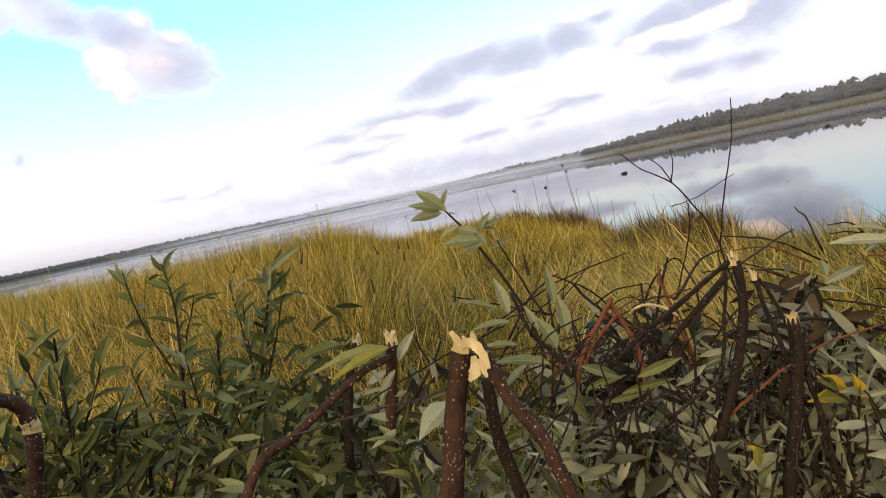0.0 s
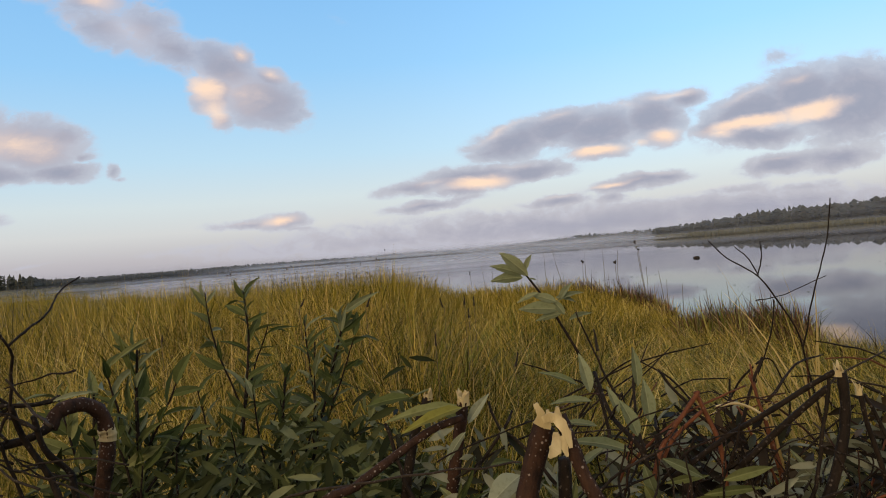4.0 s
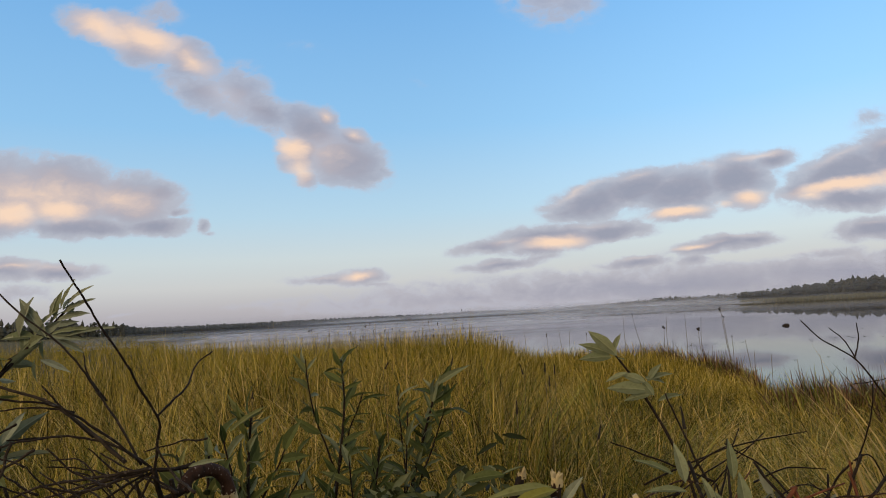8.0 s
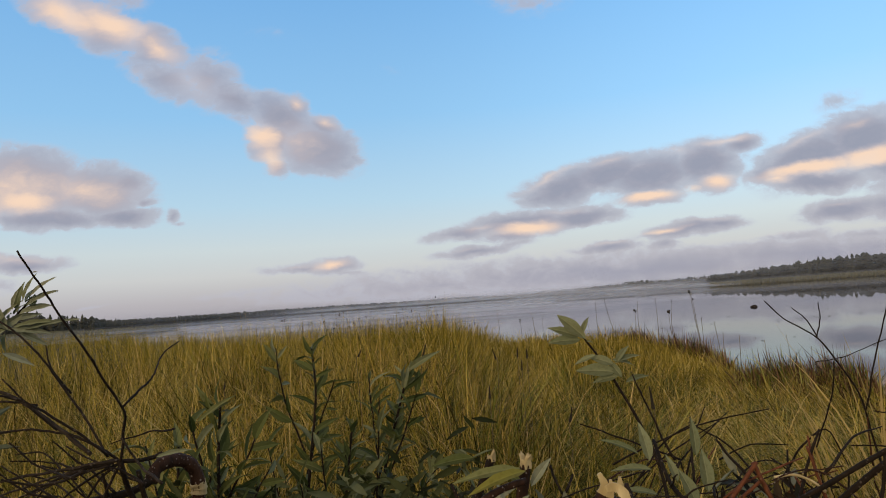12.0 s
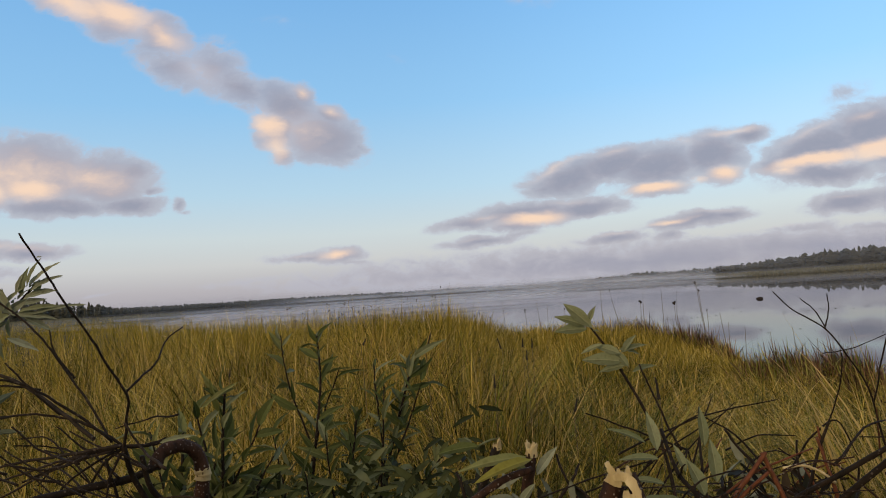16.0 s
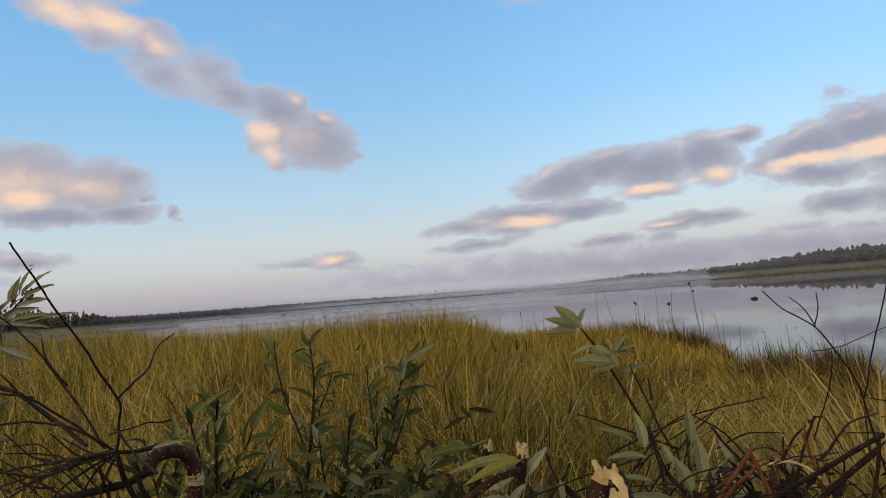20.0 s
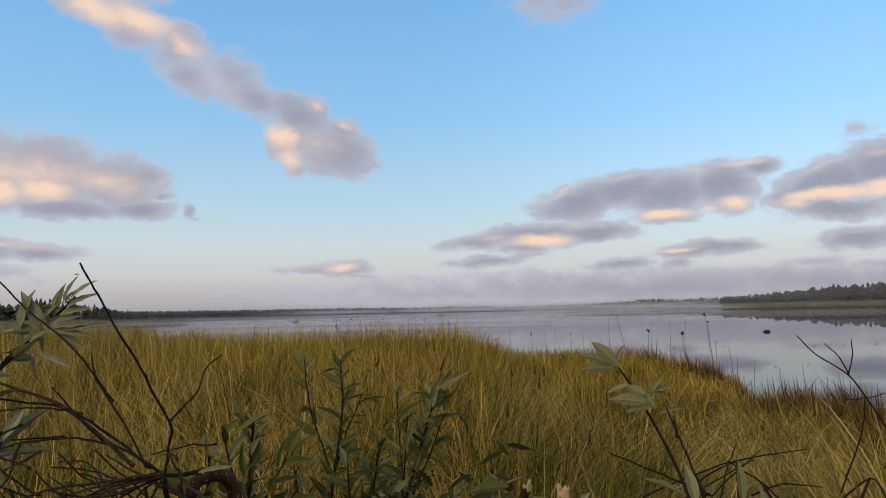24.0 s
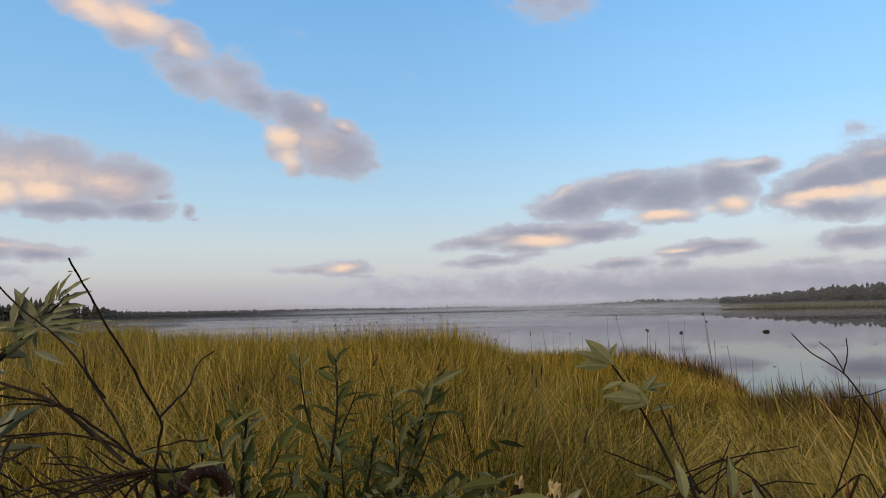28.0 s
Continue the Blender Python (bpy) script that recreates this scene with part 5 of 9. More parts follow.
branch(broken, "torn_strip", [(0.366, 0.827, 0.967), (0.333, 0.830, 0.940), (0.318, 0.830, 0.917)], 0.002, 0.0024, RED_BARK, "reddish strip of torn bark")
branch(broken, "peeled_twig", [(0.390, 0.843, 0.966), (0.412, 0.840, 0.968), (0.431, 0.836, 0.960), (0.444, 0.833, 0.948)], 0.0017, 0.0017, WOOD, "curved peeled white twig")
branch(broken, "twig", [(0.441, 0.858, 0.994), (0.448, 0.842, 0.938), (0.456, 0.825, 0.876), (0.456, 0.808, 0.797)], 0.0022, 0.003, RED_BARK)
branch(broken, "twig", [(0.452, 0.867, 1.005), (0.461, 0.849, 0.926), (0.461, 0.820, 0.833)], 0.002, 0.003, STRAW)
branch(broken, "twig", [(0.462, 0.866, 1.013), (0.434, 0.856, 0.960), (0.404, 0.845, 0.898)], 0.002, 0.003, DARK_BARK)
branch(broken, "twig", [(0.337, 0.876, 1.009), (0.360, 0.859, 0.974), (0.395, 0.840, 0.937), (0.445, 0.820, 0.914)], 0.002, 0.003, DARK_BARK)
branch(broken, "bent_stem", [(0.321, 0.852, 0.939), (0.341, 0.824, 0.885), (0.340, 0.799, 0.832), (0.369, 0.788, 0.760), (0.461, 0.762, 0.510), (0.561, 0.757, 0.030)], 0.004, 0.006, DARK_BARK)

leaf(broken, (0.5630, 0.7200, 0.8530), (0.5340, 0.7100, 0.8820), 0.34, GOLD_LEAF, 0.2, 20)
leaf(broken, (0.5670, 0.7200, 0.8520), (0.5180, 0.7100, 0.8570), 0.32, GOLD_LEAF, 0.2, -20)
leaf(broken, (0.4540, 0.7200, 0.8070), (0.4390, 0.7100, 0.8270), 0.5, GOLD_LEAF, 0.2, 0)
leaf(broken, (0.5800, 0.7200, 0.8290), (0.5710, 0.7100, 0.8660), 0.4, GOLD_LEAF, 0.2, 0)

branch(broken, "twig", [(0.448, 0.870, 1.005), (0.456, 0.850, 0.913), (0.475, 0.820, 0.791)], 0.0016, 0.003, RED_BARK)
branch(broken, "twig", [(0.457, 0.880, 0.970), (0.475, 0.860, 0.870), (0.491, 0.830, 0.761)], 0.0014, 0.0026, STRAW)
branch(broken, "twig", [(0.433, 0.880, 0.954), (0.460, 0.860, 0.877), (0.478, 0.840, 0.809)], 0.0016, 0.0028, RED_BARK)
branch(broken, "twig", [(0.456, 0.870, 0.939), (0.467, 0.850, 0.874), (0.474, 0.840, 0.817)], 0.0012, 0.002, STRAW)
branch(broken, "twig", [(0.437, 0.900, 0.983), (0.428, 0.880, 0.922), (0.443, 0.860, 0.842)], 0.0016, 0.003, DARK_BARK)
branch(broken, "twig", [(0.445, 0.800, 0.862), (0.496, 0.780, 0.855), (0.541, 0.760, 0.844)], 0.0011, 0.0014, DARK_BARK)
branch(broken, "twig", [(0.577, 0.780, 0.834), (0.551, 0.770, 0.796), (0.551, 0.750, 0.726)], 0.0022, 0.0036, DARK_BARK)
branch(broken, "twig", [(0.630, 0.780, 0.855), (0.596, 0.770, 0.798), (0.575, 0.750, 0.729)], 0.0018, 0.003, DARK_BARK)
# a mesh of thin dry twigs between the snapped stems
for k in range(34):
    az, d = math.radians(LEAVES.uniform(19, 41)), LEAVES.uniform(0.88, 1.5)
    top, turn, reach = LEAVES.uniform(0.88, 1.0), LEAVES.normal(0, 0.5), LEAVES.uniform(0.12, 0.3)
    c = Vector((d * math.sin(az), d * math.cos(az), top))
    way = Vector((math.cos(turn) * LEAVES.choice([-1, 1]), math.sin(turn), -LEAVES.uniform(0.15, 1.2))).normalized()
    branch(broken, "twig", [c, c + way * reach * 0.5 + Vector((0, 0, 0.015)), c + way * reach], 0.0012, 0.0026, (DARK_BARK, DARK_BARK, GREY_BARK, RED_BARK)[k % 4], steps=4)

silver = thing("silvery_willow", (0.451, 0.726), "low willow bush showing silvery grey leaf undersides", "willow")
twig = branch(silver, "twig", [(0.470, 0.783, 0.895), (0.466, 0.777, 0.817), (0.447, 0.768, 0.677)], 0.002, 0.004, DARK_BARK)
spray(twig, LEAVES, [(0.470, 0.783, 0.895), (0.466, 0.777, 0.817), (0.447, 0.768, 0.677)], 61, 0.041, (SILVER, SILVER, PALE_LEAF), 0.21, 0.95)
twig = branch(silver, "twig", [(0.554, 0.815, 0.831), (0.524, 0.814, 0.761), (0.491, 0.809, 0.643)], 0.002, 0.004, DARK_BARK)
spray(twig, LEAVES, [(0.554, 0.815, 0.831), (0.524, 0.814, 0.761), (0.491, 0.809, 0.643)], 61, 0.041, (SILVER, SILVER, PALE_LEAF), 0.21, 0.95)
twig = branch(silver, "twig", [(0.410, 0.750, 0.867), (0.402, 0.746, 0.806), (0.392, 0.739, 0.709)], 0.002, 0.004, DARK_BARK)
spray(twig, LEAVES, [(0.410, 0.750, 0.867), (0.402, 0.746, 0.806), (0.392, 0.739, 0.709)], 61, 0.041, (SILVER, SILVER, PALE_LEAF), 0.21, 0.95)
twig = branch(silver, "twig", [(0.584, 0.764, 0.883), (0.558, 0.760, 0.797), (0.515, 0.756, 0.663)], 0.002, 0.004, DARK_BARK)
spray(twig, LEAVES, [(0.584, 0.764, 0.883), (0.558, 0.760, 0.797), (0.515, 0.756, 0.663)], 72, 0.041, (SILVER, SILVER, PALE_LEAF), 0.21, 0.95)
twig = branch(silver, "twig", [(0.569, 0.712, 0.847), (0.548, 0.710, 0.778), (0.521, 0.706, 0.686)], 0.002, 0.004, DARK_BARK)
spray(twig, LEAVES, [(0.569, 0.712, 0.847), (0.548, 0.710, 0.778), (0.521, 0.706, 0.686)], 67, 0.041, (SILVER, SILVER, PALE_LEAF), 0.21, 0.95)
twig = branch(silver, "twig", [(0.443, 0.721, 0.823), (0.439, 0.718, 0.781), (0.429, 0.713, 0.711)], 0.002, 0.004, DARK_BARK)
spray(twig, LEAVES, [(0.443, 0.721, 0.823), (0.439, 0.718, 0.781), (0.429, 0.713, 0.711)], 56, 0.041, (SILVER, SILVER, PALE_LEAF), 0.21, 0.95)
twig = branch(silver, "twig", [(0.643, 0.752, 0.857), (0.632, 0.747, 0.781), (0.595, 0.741, 0.645)], 0.002, 0.004, DARK_BARK)
spray(twig, LEAVES, [(0.643, 0.752, 0.857), (0.632, 0.747, 0.781), (0.595, 0.741, 0.645)], 67, 0.041, (SILVER, SILVER, PALE_LEAF), 0.21, 0.95)
twig = branch(silver, "twig", [(0.508, 0.729, 0.814), (0.496, 0.727, 0.761), (0.486, 0.722, 0.689)], 0.002, 0.004, DARK_BARK)
spray(twig, LEAVES, [(0.508, 0.729, 0.814), (0.496, 0.727, 0.761), (0.486, 0.722, 0.689)], 56, 0.041, (SILVER, SILVER, PALE_LEAF), 0.21, 0.95)
twig = branch(silver, "twig", [(0.737, 0.789, 0.882), (0.723, 0.784, 0.788), (0.674, 0.776, 0.604)], 0.002, 0.004, DARK_BARK)
spray(twig, LEAVES, [(0.737, 0.789, 0.882), (0.723, 0.784, 0.788), (0.674, 0.776, 0.604)], 72, 0.041, (SILVER, SILVER, PALE_LEAF), 0.21, 0.95)
twig = branch(silver, "twig", [(0.747, 0.735, 0.861), (0.730, 0.729, 0.760), (0.699, 0.722, 0.623)], 0.002, 0.004, DARK_BARK)
spray(twig, LEAVES, [(0.747, 0.735, 0.861), (0.730, 0.729, 0.760), (0.699, 0.722, 0.623)], 67, 0.041, (SILVER, SILVER, PALE_LEAF), 0.21, 0.95)
leaf(silver, (0.611, 0.786, 0.961), (0.611, 0.788, 0.982), 0.45, SILVER, 0.15, 0)
leaf(silver, (0.608, 0.786, 0.953), (0.658, 0.779, 0.969), 0.22, SILVER, 0.15, 0)
leaf(silver, (0.600, 0.787, 0.948), (0.638, 0.780, 0.941), 0.2, SILVER, 0.15, 0)
leaf(silver, (0.690, 0.777, 1.000), (0.652, 0.784, 1.015), 0.2, SILVER, 0.15, 0)
leaf(silver, (0.698, 0.774, 0.985), (0.629, 0.787, 1.004), 0.2, SILVER, 0.15, 0)
leaf(silver, (0.711, 0.773, 0.999), (0.661, 0.780, 0.983), 0.2, SILVER, 0.15, 0)
leaf(silver, (0.526, 0.711, 0.876), (0.547, 0.707, 0.861), 0.5, YELLOW, 0.15, 0)
leaf(silver, (0.522, 0.711, 0.857), (0.557, 0.704, 0.852), 0.4, YELLOW, 0.15, 0)
leaf(silver, (0.405, 0.648, 0.858), (0.404, 0.647, 0.836), 0.4, YELLOW, 0.15, 0)
branch(silver, "twig", [(0.601, 0.787, 0.953), (0.564, 0.772, 0.940), (0.544, 0.772, 0.905), (0.529, 0.759, 0.725), (0.511, 0.754, 0.475), (0.497, 0.781, 0.030)], 0.0015, 0.003, DARK_BARK)
branch(silver, "twig", [(0.334, 0.713, 0.969), (0.334, 0.719, 0.922), (0.336, 0.729, 0.899)], 0.000988771, 0.00194402, DARK_BARK)
branch(silver, "twig", [(0.486, 0.641, 0.831), (0.475, 0.649, 0.783), (0.424, 0.626, 0.764)], 0.0010087, 0.00149778, DARK_BARK)
branch(silver, "twig", [(0.523, 0.788, 0.788), (0.525, 0.794, 0.745), (0.504, 0.759, 0.715)], 0.00108944, 0.00140722, DARK_BARK)
branch(silver, "twig", [(0.264, 0.804, 0.936), (0.239, 0.816, 0.912), (0.205, 0.803, 0.886)], 0.00101528, 0.00184165, DARK_BARK)
branch(silver, "twig", [(0.298, 0.619, 0.894), (0.323, 0.623, 0.868), (0.326, 0.598, 0.844)], 0.00129891, 0.00153469, GREY_BARK)
branch(silver, "twig", [(0.573, 0.674, 0.828), (0.561, 0.683, 0.797), (0.560, 0.682, 0.775)], 0.000979485, 0.00168824, DARK_BARK)
branch(silver, "twig", [(0.532, 0.723, 0.887), (0.531, 0.729, 0.835), (0.516, 0.706, 0.794)], 0.000933044, 0.00245737, DARK_BARK)
branch(silver, "twig", [(0.427, 0.588, 0.847), (0.442, 0.593, 0.818), (0.420, 0.578, 0.803)], 0.00127732, 0.00204461, DARK_BARK)
branch(silver, "twig", [(0.357, 0.720, 0.947), (0.368, 0.724, 0.894), (0.345, 0.678, 0.864)], 0.000967827, 0.00224049, DARK_BARK)
branch(silver, "twig", [(0.606, 0.668, 0.831), (0.614, 0.675, 0.802), (0.573, 0.635, 0.798)], 0.00119485, 0.00201464, DARK_BARK)
branch(silver, "twig", [(0.482, 0.728, 0.852), (0.478, 0.735, 0.810), (0.463, 0.735, 0.756)], 0.000980105, 0.00154213, GREY_BARK)
branch(silver, "twig", [(0.403, 0.708, 0.963), (0.477, 0.703, 0.928), (0.517, 0.683, 0.884)], 0.00091266, 0.00160527, DARK_BARK)
branch(silver, "twig", [(0.420, 0.694, 0.841), (0.420, 0.700, 0.792), (0.400, 0.695, 0.750)], 0.0012851, 0.00208356, DARK_BARK)
branch(silver, "twig", [(0.404, 0.653, 0.964), (0.421, 0.656, 0.926), (0.395, 0.634, 0.885)], 0.00116276, 0.00225941, DARK_BARK)
branch(silver, "twig", [(0.577, 0.730, 0.829), (0.560, 0.738, 0.775), (0.566, 0.760, 0.714)], 0.00128471, 0.00210202, DARK_BARK)
branch(silver, "twig", [(0.417, 0.786, 0.839), (0.425, 0.793, 0.817), (0.406, 0.798, 0.772)], 0.00108583, 0.00186662, GREY_BARK)
branch(silver, "twig", [(0.508, 0.578, 0.933), (0.506, 0.584, 0.883), (0.512, 0.593, 0.847)], 0.00125115, 0.00196073, DARK_BARK)
branch(silver, "twig", [(0.325, 0.817, 0.857), (0.354, 0.820, 0.826), (0.358, 0.799, 0.768)], 0.000931596, 0.00213451, DARK_BARK)
branch(silver, "twig", [(0.427, 0.740, 0.806), (0.440, 0.744, 0.755), (0.446, 0.755, 0.699)], 0.00123102, 0.00140217, GREY_BARK)
branch(silver, "twig", [(0.354, 0.678, 0.862), (0.335, 0.689, 0.834), (0.328, 0.647, 0.829)], 0.00094578, 0.00204515, DARK_BARK)
branch(silver, "twig", [(0.486, 0.800, 0.852), (0.478, 0.807, 0.794), (0.480, 0.819, 0.736)], 0.00106899, 0.00225802, DARK_BARK)
branch(silver, "twig", [(0.419, 0.778, 0.925), (0.438, 0.782, 0.891), (0.457, 0.803, 0.841)], 0.000901952, 0.00150245, DARK_BARK)
branch(silver, "twig", [(0.325, 0.816, 0.951), (0.294, 0.829, 0.922), (0.259, 0.800, 0.891)], 0.000972165, 0.00233674, DARK_BARK)
branch(silver, "twig", [(0.465, 0.661, 0.865), (0.455, 0.668, 0.815), (0.453, 0.640, 0.784)], 0.00124701, 0.00224422, GREY_BARK)
branch(silver, "twig", [(0.410, 0.750, 0.917), (0.428, 0.754, 0.886), (0.437, 0.748, 0.838)], 0.00101415, 0.00242743, DARK_BARK)
branch(silver, "twig", [(0.483, 0.741, 0.883), (0.447, 0.754, 0.851), (0.422, 0.722, 0.854)], 0.0011617, 0.00169201, DARK_BARK)
branch(silver, "twig", [(0.578, 0.695, 0.825), (0.575, 0.702, 0.789), (0.547, 0.670, 0.778)], 0.00129481, 0.00209321, DARK_BARK)
branch(silver, "twig", [(0.451, 0.608, 0.831), (0.440, 0.618, 0.805), (0.427, 0.616, 0.762)], 0.00123251, 0.00166344, GREY_BARK)
branch(silver, "twig", [(0.584, 0.690, 0.888), (0.594, 0.695, 0.850), (0.569, 0.682, 0.806)], 0.00122114, 0.00190754, DARK_BARK)
branch(silver, "twig", [(0.300, 0.616, 0.951), (0.287, 0.627, 0.932), (0.285, 0.624, 0.908)], 0.00104572, 0.00244128, DARK_BARK)
branch(silver, "twig", [(0.358, 0.860, 0.943), (0.403, 0.858, 0.888), (0.433, 0.819, 0.842)], 0.000988865, 0.00241389, DARK_BARK)
branch(silver, "twig", [(0.288, 0.695, 0.962), (0.292, 0.699, 0.901), (0.288, 0.701, 0.866)], 0.00111885, 0.00245115, DARK_BARK)
branch(silver, "twig", [(0.274, 0.815, 0.939), (0.303, 0.817, 0.907), (0.295, 0.818, 0.881)], 0.00114389, 0.0020578, DARK_BARK)
branch(silver, "twig", [(0.587, 0.803, 0.781), (0.629, 0.801, 0.725), (0.667, 0.794, 0.647)], 0.00118948, 0.00196282, GREY_BARK)
branch(silver, "twig", [(0.285, 0.735, 0.852), (0.291, 0.739, 0.800), (0.291, 0.740, 0.750)], 0.00124464, 0.00169411, GREY_BARK)
branch(silver, "twig", [(0.231, 0.690, 0.861), (0.237, 0.694, 0.805), (0.242, 0.649, 0.800)], 0.000946387, 0.00203121, DARK_BARK)
branch(silver, "twig", [(0.324, 0.730, 0.892), (0.308, 0.737, 0.834), (0.311, 0.757, 0.791)], 0.00127485, 0.00175535, DARK_BARK)
branch(silver, "twig", [(0.486, 0.604, 0.880), (0.489, 0.611, 0.845), (0.478, 0.612, 0.809)], 0.00125886, 0.00202012, DARK_BARK)
branch(silver, "twig", [(0.578, 0.715, 0.888), (0.578, 0.722, 0.857), (0.593, 0.729, 0.786)], 0.000933324, 0.00158324, DARK_BARK)
branch(silver, "twig", [(0.608, 0.734, 0.796), (0.591, 0.743, 0.759), (0.593, 0.718, 0.720)], 0.000932604, 0.00215621, GREY_BARK)
branch(silver, "twig", [(0.454, 0.762, 0.798), (0.486, 0.764, 0.758), (0.493, 0.734, 0.730)], 0.00110302, 0.0023665, DARK_BARK)
branch(silver, "twig", [(0.259, 0.694, 0.972), (0.262, 0.700, 0.936), (0.218, 0.655, 0.903)], 0.00117907, 0.00155577, DARK_BARK)
branch(silver, "twig", [(0.629, 0.758, 0.765), (0.625, 0.764, 0.709), (0.622, 0.789, 0.663)], 0.00120162, 0.00233528, DARK_BARK)
branch(silver, "twig", [(0.419, 0.646, 0.932), (0.418, 0.653, 0.887), (0.410, 0.640, 0.860)], 0.00107489, 0.00246609, DARK_BARK)
branch(silver, "twig", [(0.553, 0.729, 0.857), (0.556, 0.735, 0.813), (0.531, 0.689, 0.793)], 0.00100543, 0.00164458, DARK_BARK)
branch(silver, "twig", [(0.546, 0.811, 0.857), (0.562, 0.815, 0.810), (0.600, 0.827, 0.731)], 0.00100144, 0.00155934, GREY_BARK)
branch(silver, "twig", [(0.444, 0.586, 0.888), (0.436, 0.596, 0.870), (0.430, 0.608, 0.843)], 0.00102644, 0.0023431, DARK_BARK)
branch(silver, "twig", [(0.669, 0.770, 0.880), (0.669, 0.778, 0.851), (0.669, 0.786, 0.816)], 0.000972432, 0.00154739, DARK_BARK)
branch(silver, "twig", [(0.496, 0.764, 0.822), (0.479, 0.772, 0.759), (0.463, 0.725, 0.736)], 0.00092138, 0.00149267, DARK_BARK)
branch(silver, "twig", [(0.573, 0.804, 0.862), (0.586, 0.807, 0.809), (0.633, 0.808, 0.747)], 0.00105692, 0.00202164, GREY_BARK)
branch(silver, "twig", [(0.485, 0.772, 0.873), (0.493, 0.778, 0.840), (0.501, 0.744, 0.828)], 0.00112953, 0.00153345, DARK_BARK)
branch(silver, "twig", [(0.340, 0.633, 0.918), (0.353, 0.638, 0.889), (0.350, 0.630, 0.868)], 0.000908479, 0.00144133, DARK_BARK)
branch(silver, "twig", [(0.623, 0.791, 0.759), (0.616, 0.800, 0.724), (0.577, 0.765, 0.712)], 0.00105028, 0.0018565, DARK_BARK)
branch(silver, "twig", [(0.232, 0.737, 0.891), (0.216, 0.746, 0.854), (0.172, 0.718, 0.829)], 0.0010322, 0.00201712, DARK_BARK)
branch(silver, "twig", [(0.671, 0.796, 0.795), (0.655, 0.806, 0.760), (0.634, 0.812, 0.704)], 0.000909149, 0.00182435, DARK_BARK)
branch(silver, "twig", [(0.507, 0.736, 0.916), (0.492, 0.747, 0.899), (0.456, 0.730, 0.872)], 0.00119198, 0.00241397, DARK_BARK)
branch(silver, "twig", [(0.348, 0.744, 0.920), (0.321, 0.755, 0.872), (0.282, 0.718, 0.851)], 0.00125324, 0.00201481, DARK_BARK)
branch(silver, "twig", [(0.295, 0.764, 0.863), (0.324, 0.767, 0.846), (0.316, 0.723, 0.824)], 0.00127668, 0.00224195, DARK_BARK)
branch(silver, "twig", [(0.393, 0.612, 0.949), (0.363, 0.626, 0.936), (0.324, 0.636, 0.914)], 0.00128385, 0.00236566, DARK_BARK)
branch(silver, "twig", [(0.577, 0.657, 0.927), (0.585, 0.662, 0.890), (0.549, 0.632, 0.866)], 0.00117085, 0.00226092, DARK_BARK)
branch(silver, "twig", [(0.381, 0.838, 0.788), (0.367, 0.843, 0.699), (0.355, 0.795, 0.700)], 0.000901442, 0.00164972, GREY_BARK)
branch(silver, "twig", [(0.252, 0.708, 0.923), (0.218, 0.721, 0.891), (0.173, 0.683, 0.903)], 0.000924872, 0.00146701, DARK_BARK)
branch(silver, "twig", [(0.567, 0.690, 0.768), (0.540, 0.703, 0.754), (0.504, 0.707, 0.727)], 0.00114072, 0.00130615, DARK_BARK)
branch(silver, "twig", [(0.519, 0.681, 0.855), (0.496, 0.691, 0.817), (0.482, 0.685, 0.804)], 0.00111455, 0.00159709, GREY_BARK)
branch(silver, "twig", [(0.319, 0.777, 0.893), (0.283, 0.789, 0.850), (0.253, 0.796, 0.822)], 0.00119025, 0.00244605, GREY_BARK)
branch(silver, "twig", [(0.545, 0.613, 0.925), (0.592, 0.611, 0.878), (0.611, 0.596, 0.823)], 0.0011469, 0.00162289, DARK_BARK)
branch(silver, "twig", [(0.378, 0.798, 0.800), (0.363, 0.806, 0.745), (0.314, 0.768, 0.772)], 0.000902248, 0.00234052, DARK_BARK)
branch(silver, "twig", [(0.510, 0.617, 0.855), (0.532, 0.619, 0.796), (0.548, 0.594, 0.765)], 0.00115302, 0.0024383, GREY_BARK)
branch(silver, "twig", [(0.397, 0.805, 0.939), (0.402, 0.811, 0.903), (0.408, 0.818, 0.886)], 0.00112309, 0.00246982, DARK_BARK)
branch(silver, "twig", [(0.373, 0.628, 0.860), (0.375, 0.635, 0.824), (0.349, 0.605, 0.821)], 0.00104075, 0.00198842, DARK_BARK)
branch(silver, "twig", [(0.391, 0.701, 0.959), (0.391, 0.708, 0.923), (0.389, 0.715, 0.898)], 0.00120319, 0.00236016, DARK_BARK)
branch(silver, "twig", [(0.435, 0.793, 0.891), (0.447, 0.797, 0.849), (0.440, 0.770, 0.789)], 0.00105023, 0.00191113, DARK_BARK)
branch(silver, "twig", [(0.549, 0.753, 0.847), (0.558, 0.757, 0.793), (0.562, 0.730, 0.764)], 0.000914215, 0.00235338, DARK_BARK)
branch(silver, "twig", [(0.426, 0.645, 0.855), (0.424, 0.653, 0.822), (0.399, 0.646, 0.794)], 0.00116647, 0.00189345, DARK_BARK)
branch(silver, "twig", [(0.537, 0.662, 0.874), (0.555, 0.666, 0.844), (0.575, 0.654, 0.814)], 0.00127934, 0.00239893, GREY_BARK)
branch(silver, "twig", [(0.603, 0.802, 0.749), (0.610, 0.806, 0.696), (0.602, 0.793, 0.636)], 0.00120227, 0.00224404, DARK_BARK)
branch(silver, "twig", [(0.477, 0.643, 0.858), (0.464, 0.652, 0.820), (0.466, 0.674, 0.772)], 0.00124795, 0.0016658, DARK_BARK)
